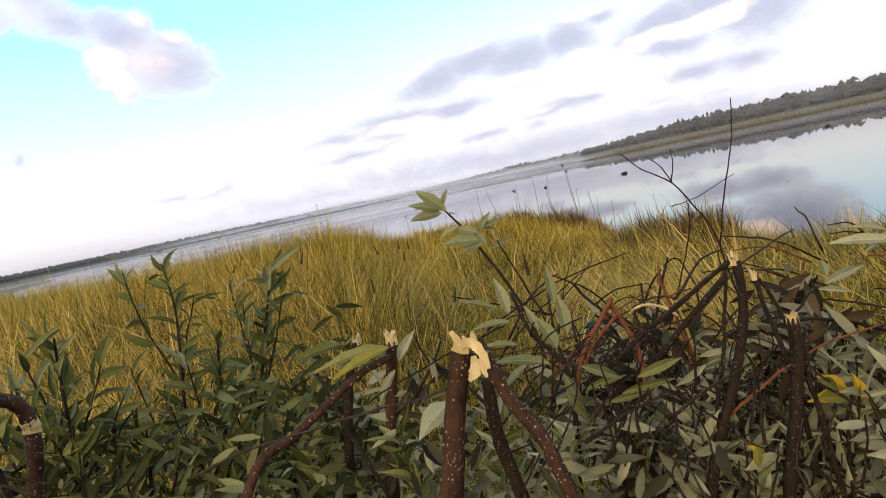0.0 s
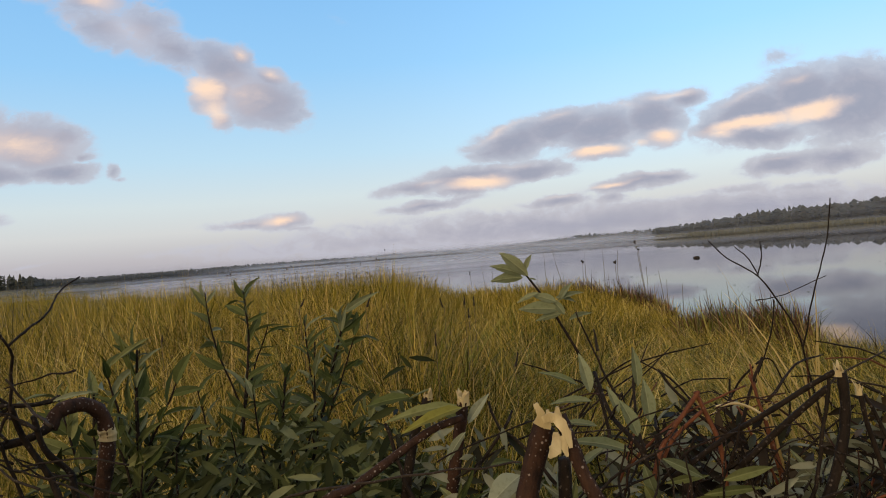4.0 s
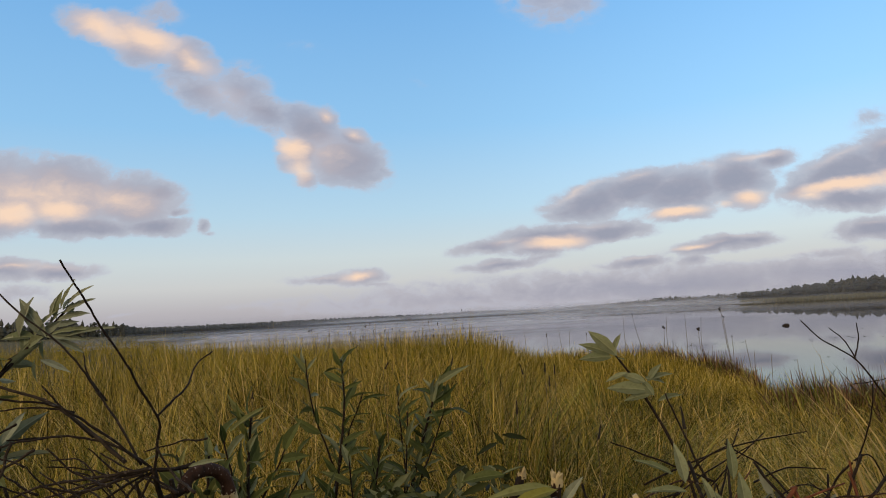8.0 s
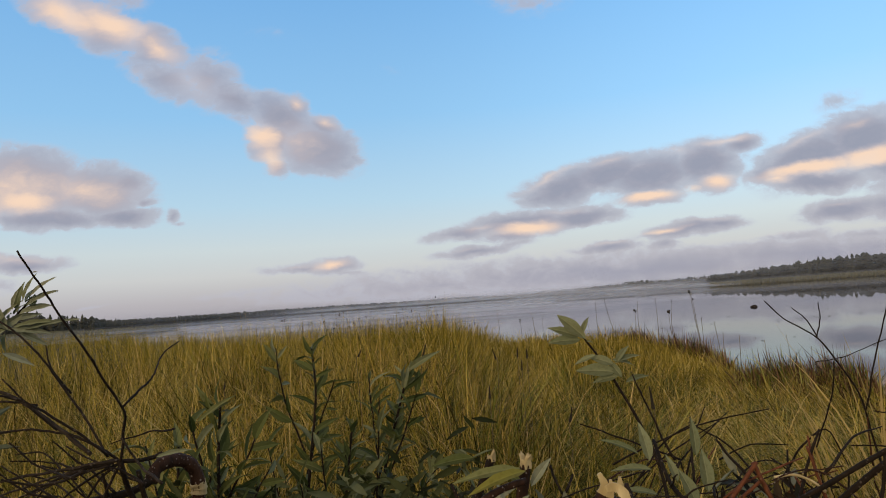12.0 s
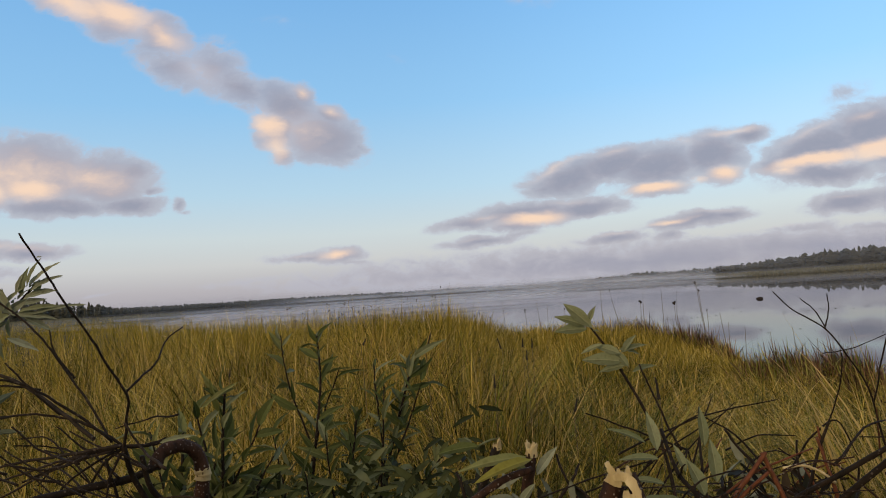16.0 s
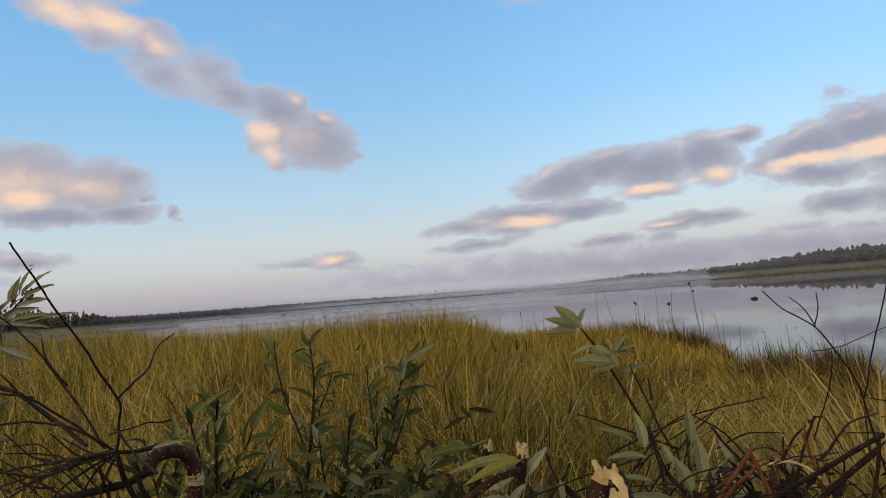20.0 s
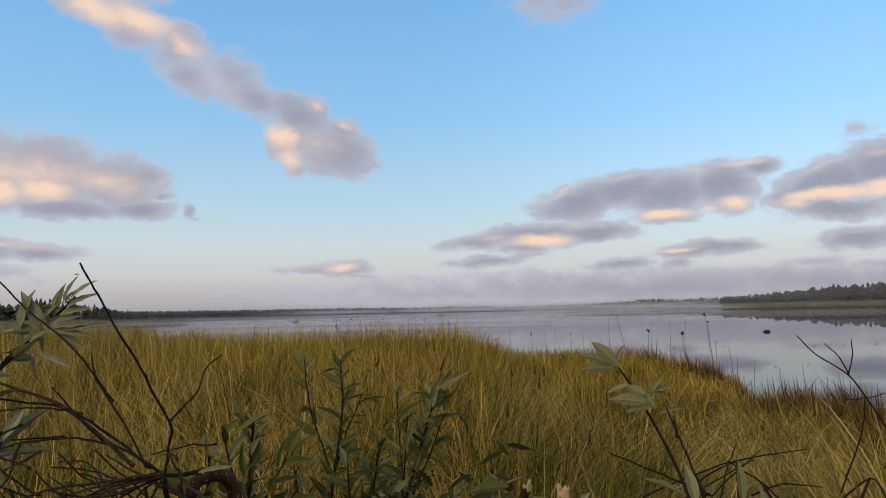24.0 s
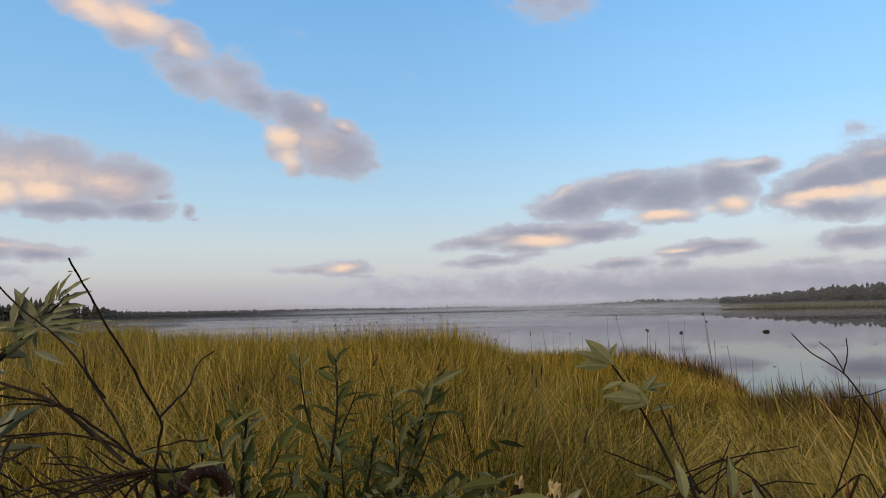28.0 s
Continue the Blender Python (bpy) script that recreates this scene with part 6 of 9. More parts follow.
branch(silver, "twig", [(0.239, 0.714, 0.971), (0.234, 0.722, 0.934), (0.228, 0.690, 0.923)], 0.0012177, 0.00210168, DARK_BARK)
branch(silver, "twig", [(0.417, 0.752, 0.831), (0.436, 0.757, 0.804), (0.400, 0.712, 0.802)], 0.000977437, 0.00225495, DARK_BARK)
branch(silver, "twig", [(0.571, 0.647, 0.858), (0.562, 0.656, 0.828), (0.559, 0.664, 0.800)], 0.00126681, 0.00209216, DARK_BARK)
branch(silver, "twig", [(0.417, 0.608, 0.944), (0.453, 0.610, 0.914), (0.491, 0.608, 0.885)], 0.000920263, 0.00217992, DARK_BARK)
branch(silver, "twig", [(0.264, 0.778, 0.841), (0.257, 0.786, 0.801), (0.233, 0.801, 0.737)], 0.00118154, 0.00181363, GREY_BARK)
branch(silver, "twig", [(0.535, 0.611, 0.936), (0.552, 0.616, 0.904), (0.528, 0.595, 0.859)], 0.00112622, 0.00159641, DARK_BARK)
branch(silver, "twig", [(0.350, 0.712, 0.981), (0.345, 0.721, 0.948), (0.334, 0.743, 0.902)], 0.00122465, 0.00148903, DARK_BARK)
branch(silver, "twig", [(0.616, 0.726, 0.740), (0.600, 0.735, 0.701), (0.577, 0.755, 0.648)], 0.00111629, 0.00138556, DARK_BARK)
branch(silver, "twig", [(0.263, 0.792, 0.900), (0.253, 0.800, 0.855), (0.222, 0.769, 0.832)], 0.00120426, 0.00143999, DARK_BARK)
branch(silver, "twig", [(0.531, 0.809, 0.870), (0.549, 0.811, 0.813), (0.575, 0.823, 0.761)], 0.00103743, 0.00215039, DARK_BARK)
branch(silver, "twig", [(0.519, 0.635, 0.877), (0.536, 0.637, 0.814), (0.560, 0.654, 0.765)], 0.000975506, 0.00194616, DARK_BARK)
branch(silver, "twig", [(0.289, 0.713, 0.969), (0.251, 0.727, 0.951), (0.209, 0.737, 0.917)], 0.00120237, 0.00226668, GREY_BARK)
branch(silver, "twig", [(0.379, 0.786, 0.935), (0.398, 0.789, 0.889), (0.452, 0.775, 0.856)], 0.00116165, 0.00213634, GREY_BARK)
branch(silver, "twig", [(0.281, 0.758, 0.927), (0.251, 0.771, 0.910), (0.223, 0.755, 0.890)], 0.000971612, 0.00168371, DARK_BARK)
branch(silver, "twig", [(0.400, 0.719, 0.940), (0.392, 0.727, 0.893), (0.379, 0.711, 0.865)], 0.00117826, 0.00134366, DARK_BARK)
branch(silver, "twig", [(0.577, 0.753, 0.818), (0.582, 0.759, 0.778), (0.566, 0.714, 0.766)], 0.00104977, 0.00214646, GREY_BARK)
branch(silver, "twig", [(0.386, 0.688, 0.917), (0.323, 0.707, 0.901), (0.254, 0.677, 0.895)], 0.00108858, 0.00248619, DARK_BARK)
branch(silver, "twig", [(0.490, 0.686, 0.797), (0.477, 0.696, 0.772), (0.441, 0.700, 0.757)], 0.00110554, 0.00222623, DARK_BARK)
branch(silver, "twig", [(0.428, 0.730, 0.837), (0.411, 0.740, 0.800), (0.374, 0.708, 0.762)], 0.00120659, 0.00181742, DARK_BARK)
branch(silver, "twig", [(0.467, 0.812, 0.746), (0.475, 0.816, 0.696), (0.477, 0.808, 0.666)], 0.00126855, 0.00228431, DARK_BARK)
branch(silver, "twig", [(0.527, 0.764, 0.883), (0.492, 0.776, 0.844), (0.418, 0.738, 0.827)], 0.00103647, 0.00160703, GREY_BARK)
branch(silver, "twig", [(0.332, 0.651, 0.910), (0.338, 0.657, 0.874), (0.353, 0.651, 0.853)], 0.00106369, 0.00217454, GREY_BARK)
branch(silver, "twig", [(0.424, 0.752, 0.874), (0.446, 0.755, 0.831), (0.435, 0.742, 0.793)], 0.000969598, 0.00231383, DARK_BARK)
branch(silver, "twig", [(0.545, 0.751, 0.915), (0.505, 0.764, 0.872), (0.481, 0.772, 0.847)], 0.00111322, 0.00225001, DARK_BARK)
branch(silver, "twig", [(0.412, 0.674, 0.852), (0.466, 0.672, 0.813), (0.535, 0.674, 0.756)], 0.00103887, 0.00156427, DARK_BARK)
branch(silver, "twig", [(0.513, 0.808, 0.733), (0.493, 0.819, 0.699), (0.445, 0.805, 0.658)], 0.001244, 0.00237062, DARK_BARK)
branch(silver, "twig", [(0.473, 0.641, 0.825), (0.468, 0.648, 0.774), (0.452, 0.637, 0.741)], 0.000963229, 0.00160717, DARK_BARK)
branch(silver, "twig", [(0.289, 0.710, 0.933), (0.292, 0.717, 0.900), (0.284, 0.693, 0.869)], 0.00104532, 0.00172975, DARK_BARK)
branch(broken, "twig", [(0.434, 0.789, 0.898), (0.427, 0.798, 0.875), (0.429, 0.801, 0.848), (0.435, 0.805, 0.818)], 0.00082269, 0.00186753, DARK_BARK)
branch(broken, "twig", [(0.494, 0.776, 0.815), (0.487, 0.785, 0.788), (0.486, 0.788, 0.756), (0.469, 0.757, 0.742)], 0.000752072, 0.00174788, GREY_BARK)
branch(broken, "twig", [(0.348, 0.824, 0.920), (0.344, 0.834, 0.903), (0.300, 0.845, 0.892), (0.249, 0.856, 0.883)], 0.000800646, 0.00155387, DARK_BARK)
branch(broken, "twig", [(0.566, 0.848, 0.815), (0.553, 0.858, 0.787), (0.531, 0.864, 0.756), (0.506, 0.862, 0.729)], 0.000789739, 0.0014948, BARK)
branch(broken, "twig", [(0.461, 0.738, 0.936), (0.458, 0.748, 0.924), (0.455, 0.752, 0.912), (0.432, 0.718, 0.913)], 0.000740981, 0.00122396, DARK_BARK)
branch(broken, "twig", [(0.370, 0.883, 0.924), (0.347, 0.896, 0.916), (0.307, 0.907, 0.910), (0.260, 0.891, 0.911)], 0.000841952, 0.00176725, DARK_BARK)
branch(broken, "twig", [(0.416, 0.813, 0.822), (0.399, 0.824, 0.793), (0.384, 0.829, 0.759), (0.352, 0.788, 0.750)], 0.000997636, 0.00169944, DARK_BARK)
branch(broken, "twig", [(0.537, 0.819, 0.880), (0.554, 0.824, 0.850), (0.539, 0.829, 0.824), (0.528, 0.858, 0.789)], 0.00086691, 0.00180814, DARK_BARK)
branch(broken, "twig", [(0.418, 0.798, 0.900), (0.425, 0.804, 0.869), (0.428, 0.806, 0.835), (0.409, 0.765, 0.821)], 0.000763735, 0.0016936, DARK_BARK)
branch(broken, "twig", [(0.430, 0.868, 0.909), (0.410, 0.880, 0.893), (0.392, 0.886, 0.874), (0.387, 0.919, 0.845)], 0.000764863, 0.00147798, BARK)
branch(broken, "twig", [(0.324, 0.808, 0.957), (0.288, 0.823, 0.939), (0.276, 0.827, 0.913), (0.263, 0.792, 0.897)], 0.000959382, 0.00170457, DARK_BARK)
branch(broken, "twig", [(0.463, 0.772, 0.836), (0.476, 0.778, 0.818), (0.459, 0.785, 0.806), (0.447, 0.820, 0.784)], 0.000924592, 0.00125246, DARK_BARK)
branch(broken, "twig", [(0.339, 0.771, 0.887), (0.339, 0.780, 0.869), (0.330, 0.785, 0.852), (0.325, 0.804, 0.828)], 0.000960618, 0.00196685, DARK_BARK)
branch(broken, "twig", [(0.415, 0.860, 0.808), (0.435, 0.864, 0.778), (0.394, 0.875, 0.759), (0.328, 0.857, 0.759)], 0.000816009, 0.00150985, GREY_BARK)
branch(broken, "twig", [(0.506, 0.833, 0.898), (0.474, 0.846, 0.872), (0.443, 0.854, 0.840), (0.405, 0.831, 0.820)], 0.000866024, 0.00187619, BARK)
branch(broken, "twig", [(0.391, 0.800, 0.833), (0.425, 0.801, 0.796), (0.452, 0.799, 0.758), (0.449, 0.754, 0.746)], 0.00074548, 0.00167111, DARK_BARK)
branch(broken, "twig", [(0.474, 0.823, 0.897), (0.489, 0.828, 0.873), (0.533, 0.823, 0.841), (0.567, 0.795, 0.817)], 0.000928353, 0.00184239, DARK_BARK)
branch(broken, "twig", [(0.378, 0.890, 0.931), (0.368, 0.900, 0.918), (0.349, 0.907, 0.906), (0.316, 0.870, 0.906)], 0.000954162, 0.00123105, DARK_BARK)
branch(broken, "twig", [(0.370, 0.788, 0.889), (0.370, 0.795, 0.858), (0.346, 0.802, 0.828), (0.307, 0.779, 0.813)], 0.000958918, 0.00137011, GREY_BARK)
branch(broken, "twig", [(0.478, 0.727, 0.940), (0.481, 0.734, 0.912), (0.479, 0.737, 0.882), (0.466, 0.723, 0.859)], 0.000916899, 0.00127532, BARK)
branch(broken, "twig", [(0.479, 0.799, 0.829), (0.463, 0.809, 0.801), (0.481, 0.808, 0.763), (0.523, 0.828, 0.708)], 0.000948218, 0.00151121, GREY_BARK)
branch(broken, "twig", [(0.353, 0.759, 0.857), (0.347, 0.767, 0.828), (0.341, 0.771, 0.795), (0.345, 0.797, 0.749)], 0.000830103, 0.00140344, GREY_BARK)
branch(broken, "twig", [(0.422, 0.868, 0.863), (0.397, 0.880, 0.842), (0.362, 0.889, 0.819), (0.338, 0.923, 0.784)], 0.000705559, 0.0015438, BARK)
branch(broken, "twig", [(0.397, 0.829, 0.947), (0.382, 0.841, 0.934), (0.384, 0.844, 0.915), (0.378, 0.815, 0.905)], 0.000769583, 0.00116857, BARK)
branch(broken, "twig", [(0.357, 0.852, 0.890), (0.374, 0.858, 0.872), (0.391, 0.859, 0.852), (0.402, 0.849, 0.837)], 0.000730517, 0.00168504, DARK_BARK)
branch(broken, "twig", [(0.353, 0.870, 0.957), (0.372, 0.876, 0.939), (0.390, 0.876, 0.919), (0.397, 0.853, 0.907)], 0.000729918, 0.00182997, BARK)
branch(broken, "twig", [(0.496, 0.830, 0.919), (0.504, 0.836, 0.886), (0.480, 0.842, 0.857), (0.437, 0.826, 0.839)], 0.000822964, 0.0015412, GREY_BARK)
branch(broken, "twig", [(0.415, 0.715, 0.918), (0.425, 0.722, 0.901), (0.426, 0.726, 0.884), (0.425, 0.728, 0.868)], 0.000846491, 0.00125522, DARK_BARK)
branch(broken, "twig", [(0.472, 0.760, 0.840), (0.485, 0.765, 0.809), (0.461, 0.772, 0.783), (0.424, 0.773, 0.763)], 0.000986317, 0.00196543, DARK_BARK)
branch(broken, "twig", [(0.435, 0.849, 0.858), (0.408, 0.861, 0.832), (0.389, 0.866, 0.800), (0.361, 0.834, 0.784)], 0.000899724, 0.00171196, GREY_BARK)
branch(broken, "twig", [(0.312, 0.752, 0.974), (0.311, 0.761, 0.959), (0.308, 0.765, 0.943), (0.310, 0.785, 0.922)], 0.000925978, 0.00115158, GREY_BARK)
branch(broken, "twig", [(0.461, 0.709, 0.841), (0.417, 0.726, 0.832), (0.413, 0.730, 0.813), (0.423, 0.727, 0.793)], 0.000828403, 0.00197624, DARK_BARK)
branch(broken, "twig", [(0.568, 0.857, 0.794), (0.578, 0.863, 0.763), (0.579, 0.865, 0.730), (0.580, 0.871, 0.696)], 0.000981299, 0.00195314, GREY_BARK)
branch(broken, "twig", [(0.428, 0.820, 0.849), (0.397, 0.833, 0.827), (0.374, 0.840, 0.801), (0.345, 0.811, 0.788)], 0.000761108, 0.0012402, BARK)
branch(broken, "twig", [(0.279, 0.739, 0.949), (0.294, 0.745, 0.919), (0.291, 0.748, 0.890), (0.284, 0.761, 0.858)], 0.000962203, 0.00178247, GREY_BARK)
branch(broken, "twig", [(0.468, 0.880, 0.846), (0.464, 0.888, 0.815), (0.436, 0.895, 0.786), (0.388, 0.867, 0.775)], 0.000948114, 0.00118502, BARK)
branch(broken, "twig", [(0.369, 0.832, 0.855), (0.337, 0.846, 0.838), (0.321, 0.852, 0.815), (0.323, 0.884, 0.778)], 0.000866897, 0.00196365, DARK_BARK)
branch(broken, "twig", [(0.446, 0.746, 0.857), (0.453, 0.753, 0.832), (0.451, 0.756, 0.807), (0.453, 0.773, 0.775)], 0.000718936, 0.00133052, DARK_BARK)
branch(broken, "twig", [(0.480, 0.864, 0.844), (0.487, 0.870, 0.809), (0.507, 0.868, 0.767), (0.504, 0.824, 0.747)], 0.000711891, 0.00138868, DARK_BARK)
branch(broken, "twig", [(0.450, 0.765, 0.859), (0.428, 0.777, 0.840), (0.425, 0.780, 0.814), (0.444, 0.806, 0.774)], 0.000846299, 0.00151016, DARK_BARK)
branch(broken, "twig", [(0.387, 0.723, 0.937), (0.372, 0.734, 0.914), (0.394, 0.732, 0.880), (0.415, 0.709, 0.853)], 0.00096524, 0.00182648, DARK_BARK)
branch(broken, "twig", [(0.329, 0.879, 0.963), (0.336, 0.886, 0.934), (0.326, 0.890, 0.904), (0.317, 0.919, 0.868)], 0.000911505, 0.00167184, DARK_BARK)
branch(broken, "twig", [(0.459, 0.875, 0.878), (0.472, 0.880, 0.841), (0.484, 0.879, 0.800), (0.505, 0.898, 0.750)], 0.000796921, 0.00138778, DARK_BARK)
branch(broken, "twig", [(0.480, 0.826, 0.833), (0.478, 0.834, 0.812), (0.442, 0.844, 0.796), (0.407, 0.873, 0.773)], 0.000859378, 0.00138635, DARK_BARK)
branch(broken, "twig", [(0.356, 0.831, 0.948), (0.376, 0.835, 0.922), (0.394, 0.835, 0.893), (0.419, 0.858, 0.857)], 0.000784166, 0.00154809, DARK_BARK)
branch(broken, "twig", [(0.365, 0.729, 0.895), (0.364, 0.738, 0.878), (0.360, 0.742, 0.861), (0.356, 0.748, 0.843)], 0.000813242, 0.00116783, GREY_BARK)
branch(broken, "twig", [(0.519, 0.775, 0.879), (0.512, 0.785, 0.860), (0.501, 0.790, 0.840), (0.480, 0.776, 0.827)], 0.000719753, 0.00151699, DARK_BARK)
branch(broken, "twig", [(0.298, 0.795, 0.863), (0.284, 0.806, 0.834), (0.299, 0.805, 0.796), (0.327, 0.812, 0.751)], 0.000889543, 0.00133744, BARK)
branch(broken, "twig", [(0.369, 0.826, 0.931), (0.344, 0.839, 0.922), (0.346, 0.843, 0.907), (0.353, 0.830, 0.894)], 0.000922229, 0.00170001, BARK)
branch(broken, "twig", [(0.484, 0.736, 0.939), (0.502, 0.742, 0.919), (0.495, 0.746, 0.902), (0.492, 0.768, 0.880)], 0.000968562, 0.00145219, DARK_BARK)
branch(broken, "twig", [(0.501, 0.816, 0.819), (0.532, 0.819, 0.798), (0.569, 0.816, 0.776), (0.600, 0.807, 0.758)], 0.000868871, 0.0019258, BARK)
branch(broken, "twig", [(0.552, 0.842, 0.919), (0.597, 0.841, 0.882), (0.597, 0.844, 0.851), (0.575, 0.838, 0.827)], 0.000910484, 0.00192336, BARK)
branch(broken, "twig", [(0.468, 0.786, 0.853), (0.499, 0.789, 0.825), (0.507, 0.791, 0.800), (0.494, 0.775, 0.787)], 0.000927576, 0.0015354, DARK_BARK)
branch(broken, "twig", [(0.370, 0.729, 0.936), (0.383, 0.735, 0.914), (0.417, 0.732, 0.886), (0.471, 0.755, 0.845)], 0.000754483, 0.00189607, DARK_BARK)
branch(broken, "twig", [(0.453, 0.861, 0.908), (0.464, 0.866, 0.876), (0.460, 0.869, 0.843), (0.453, 0.876, 0.809)], 0.000850968, 0.00138073, GREY_BARK)
branch(broken, "twig", [(0.360, 0.780, 0.910), (0.339, 0.793, 0.899), (0.350, 0.795, 0.881), (0.375, 0.805, 0.856)], 0.000831968, 0.00126607, DARK_BARK)
branch(broken, "twig", [(0.513, 0.867, 0.884), (0.536, 0.870, 0.850), (0.569, 0.866, 0.811), (0.617, 0.886, 0.760)], 0.000738825, 0.00190845, DARK_BARK)
branch(broken, "twig", [(0.426, 0.728, 0.970), (0.352, 0.749, 0.961), (0.313, 0.759, 0.941), (0.301, 0.789, 0.908)], 0.000862206, 0.00163035, DARK_BARK)
branch(broken, "twig", [(0.464, 0.877, 0.816), (0.489, 0.880, 0.790), (0.534, 0.875, 0.757), (0.555, 0.831, 0.744)], 0.000747557, 0.00126331, DARK_BARK)
branch(broken, "twig", [(0.494, 0.851, 0.889), (0.459, 0.866, 0.883), (0.483, 0.866, 0.864), (0.521, 0.858, 0.843)], 0.000791777, 0.00166601, DARK_BARK)
branch(broken, "twig", [(0.464, 0.742, 0.875), (0.476, 0.749, 0.859), (0.468, 0.754, 0.847), (0.452, 0.755, 0.838)], 0.000700244, 0.00119459, DARK_BARK)
branch(broken, "twig", [(0.395, 0.857, 0.933), (0.408, 0.864, 0.917), (0.414, 0.866, 0.901), (0.428, 0.896, 0.877)], 0.000930222, 0.00170868, GREY_BARK)
branch(broken, "twig", [(0.386, 0.775, 0.901), (0.374, 0.786, 0.888), (0.365, 0.791, 0.873), (0.363, 0.805, 0.854)], 0.000947053, 0.00179759, BARK)
branch(broken, "twig", [(0.379, 0.805, 0.960), (0.395, 0.811, 0.938), (0.405, 0.813, 0.916), (0.416, 0.825, 0.891)], 0.000703942, 0.00133433, DARK_BARK)
branch(broken, "twig", [(0.436, 0.749, 0.878), (0.467, 0.752, 0.853), (0.498, 0.750, 0.826), (0.524, 0.748, 0.801)], 0.000769046, 0.00188923, GREY_BARK)
branch(broken, "twig", [(0.316, 0.797, 0.950), (0.336, 0.802, 0.924), (0.337, 0.805, 0.901), (0.326, 0.792, 0.884)], 0.000880584, 0.00179653, BARK)
branch(broken, "twig", [(0.451, 0.852, 0.904), (0.432, 0.864, 0.886), (0.414, 0.870, 0.865), (0.392, 0.855, 0.850)], 0.000927695, 0.00155652, GREY_BARK)
branch(broken, "twig", [(0.389, 0.769, 0.878), (0.408, 0.775, 0.858), (0.412, 0.778, 0.840), (0.396, 0.752, 0.837)], 0.000807546, 0.00189572, DARK_BARK)
branch(broken, "twig", [(0.295, 0.740, 0.995), (0.267, 0.754, 0.984), (0.250, 0.760, 0.969), (0.246, 0.794, 0.945)], 0.000951957, 0.00172633, DARK_BARK)
branch(broken, "twig", [(0.365, 0.860, 0.883), (0.366, 0.868, 0.865), (0.358, 0.873, 0.848), (0.348, 0.876, 0.833)], 0.000849621, 0.00158147, DARK_BARK)
branch(broken, "twig", [(0.370, 0.768, 0.902), (0.372, 0.777, 0.889), (0.356, 0.784, 0.878), (0.331, 0.777, 0.874)], 0.000781533, 0.00144578, GREY_BARK)
branch(broken, "twig", [(0.329, 0.867, 0.911), (0.364, 0.868, 0.872), (0.375, 0.868, 0.833), (0.386, 0.891, 0.787)], 0.00092024, 0.00165522, DARK_BARK)
branch(broken, "twig", [(0.524, 0.766, 0.854), (0.532, 0.772, 0.830), (0.540, 0.774, 0.805), (0.544, 0.768, 0.782)], 0.000908094, 0.00137479, BARK)
branch(broken, "twig", [(0.504, 0.837, 0.855), (0.551, 0.836, 0.817), (0.538, 0.841, 0.789), (0.493, 0.826, 0.775)], 0.000807014, 0.00114044, DARK_BARK)
branch(broken, "twig", [(0.474, 0.757, 0.950), (0.430, 0.773, 0.938), (0.412, 0.779, 0.917), (0.413, 0.797, 0.888)], 0.000753579, 0.00159397, DARK_BARK)
branch(broken, "twig", [(0.263, 0.914, 0.938), (0.208, 0.925, 0.939), (0.148, 0.933, 0.916), (0.097, 0.952, 0.882)], 0.00081028, 0.00235653, DARK_BARK)
branch(broken, "twig", [(0.270, 0.910, 0.964), (0.254, 0.923, 0.922), (0.239, 0.928, 0.918), (0.218, 0.895, 0.938)], 0.0010589, 0.00183727, DARK_BARK)
branch(broken, "twig", [(0.522, 0.988, 0.929), (0.537, 1.002, 0.866), (0.552, 1.008, 0.844), (0.581, 1.038, 0.826)], 0.00100541, 0.00138839, BARK)
branch(broken, "twig", [(0.373, 0.786, 0.976), (0.380, 0.797, 0.957), (0.385, 0.802, 0.949), (0.387, 0.800, 0.947)], 0.00105704, 0.00171887, DARK_BARK)
branch(broken, "twig", [(0.519, 0.912, 0.955), (0.499, 0.920, 0.999), (0.471, 0.926, 0.980), (0.454, 0.951, 0.935)], 0.000921388, 0.00232591, DARK_BARK)
branch(broken, "twig", [(0.496, 0.864, 0.962), (0.499, 0.875, 0.958), (0.498, 0.881, 0.935), (0.473, 0.844, 0.921)], 0.00100388, 0.00224322, DARK_BARK)
branch(broken, "twig", [(0.471, 0.923, 0.909), (0.462, 0.934, 0.893), (0.449, 0.941, 0.872), (0.444, 0.962, 0.844)], 0.0010817, 0.0014139, GREY_BARK)
branch(broken, "twig", [(0.477, 0.791, 0.967), (0.491, 0.802, 0.940), (0.502, 0.808, 0.923), (0.500, 0.794, 0.917)], 0.00107621, 0.00186726, BARK)
branch(broken, "twig", [(0.465, 0.830, 0.977), (0.418, 0.842, 0.968), (0.367, 0.850, 0.947), (0.315, 0.839, 0.928)], 0.00113262, 0.00143377, BARK)
branch(broken, "twig", [(0.541, 0.857, 0.932), (0.553, 0.869, 0.899), (0.563, 0.875, 0.881), (0.569, 0.876, 0.870)], 0.00115536, 0.00190832, DARK_BARK)
branch(broken, "twig", [(0.255, 0.780, 0.994), (0.256, 0.791, 0.989), (0.255, 0.796, 0.982), (0.257, 0.814, 0.971)], 0.000881883, 0.00237854, DARK_BARK)
branch(broken, "twig", [(0.318, 0.866, 0.966), (0.313, 0.877, 0.964), (0.304, 0.884, 0.938), (0.298, 0.897, 0.903)], 0.000849184, 0.00134168, GREY_BARK)
branch(broken, "twig", [(0.392, 0.878, 0.941), (0.418, 0.888, 0.926), (0.440, 0.895, 0.895), (0.448, 0.880, 0.867)], 0.00104859, 0.00171984, BARK)
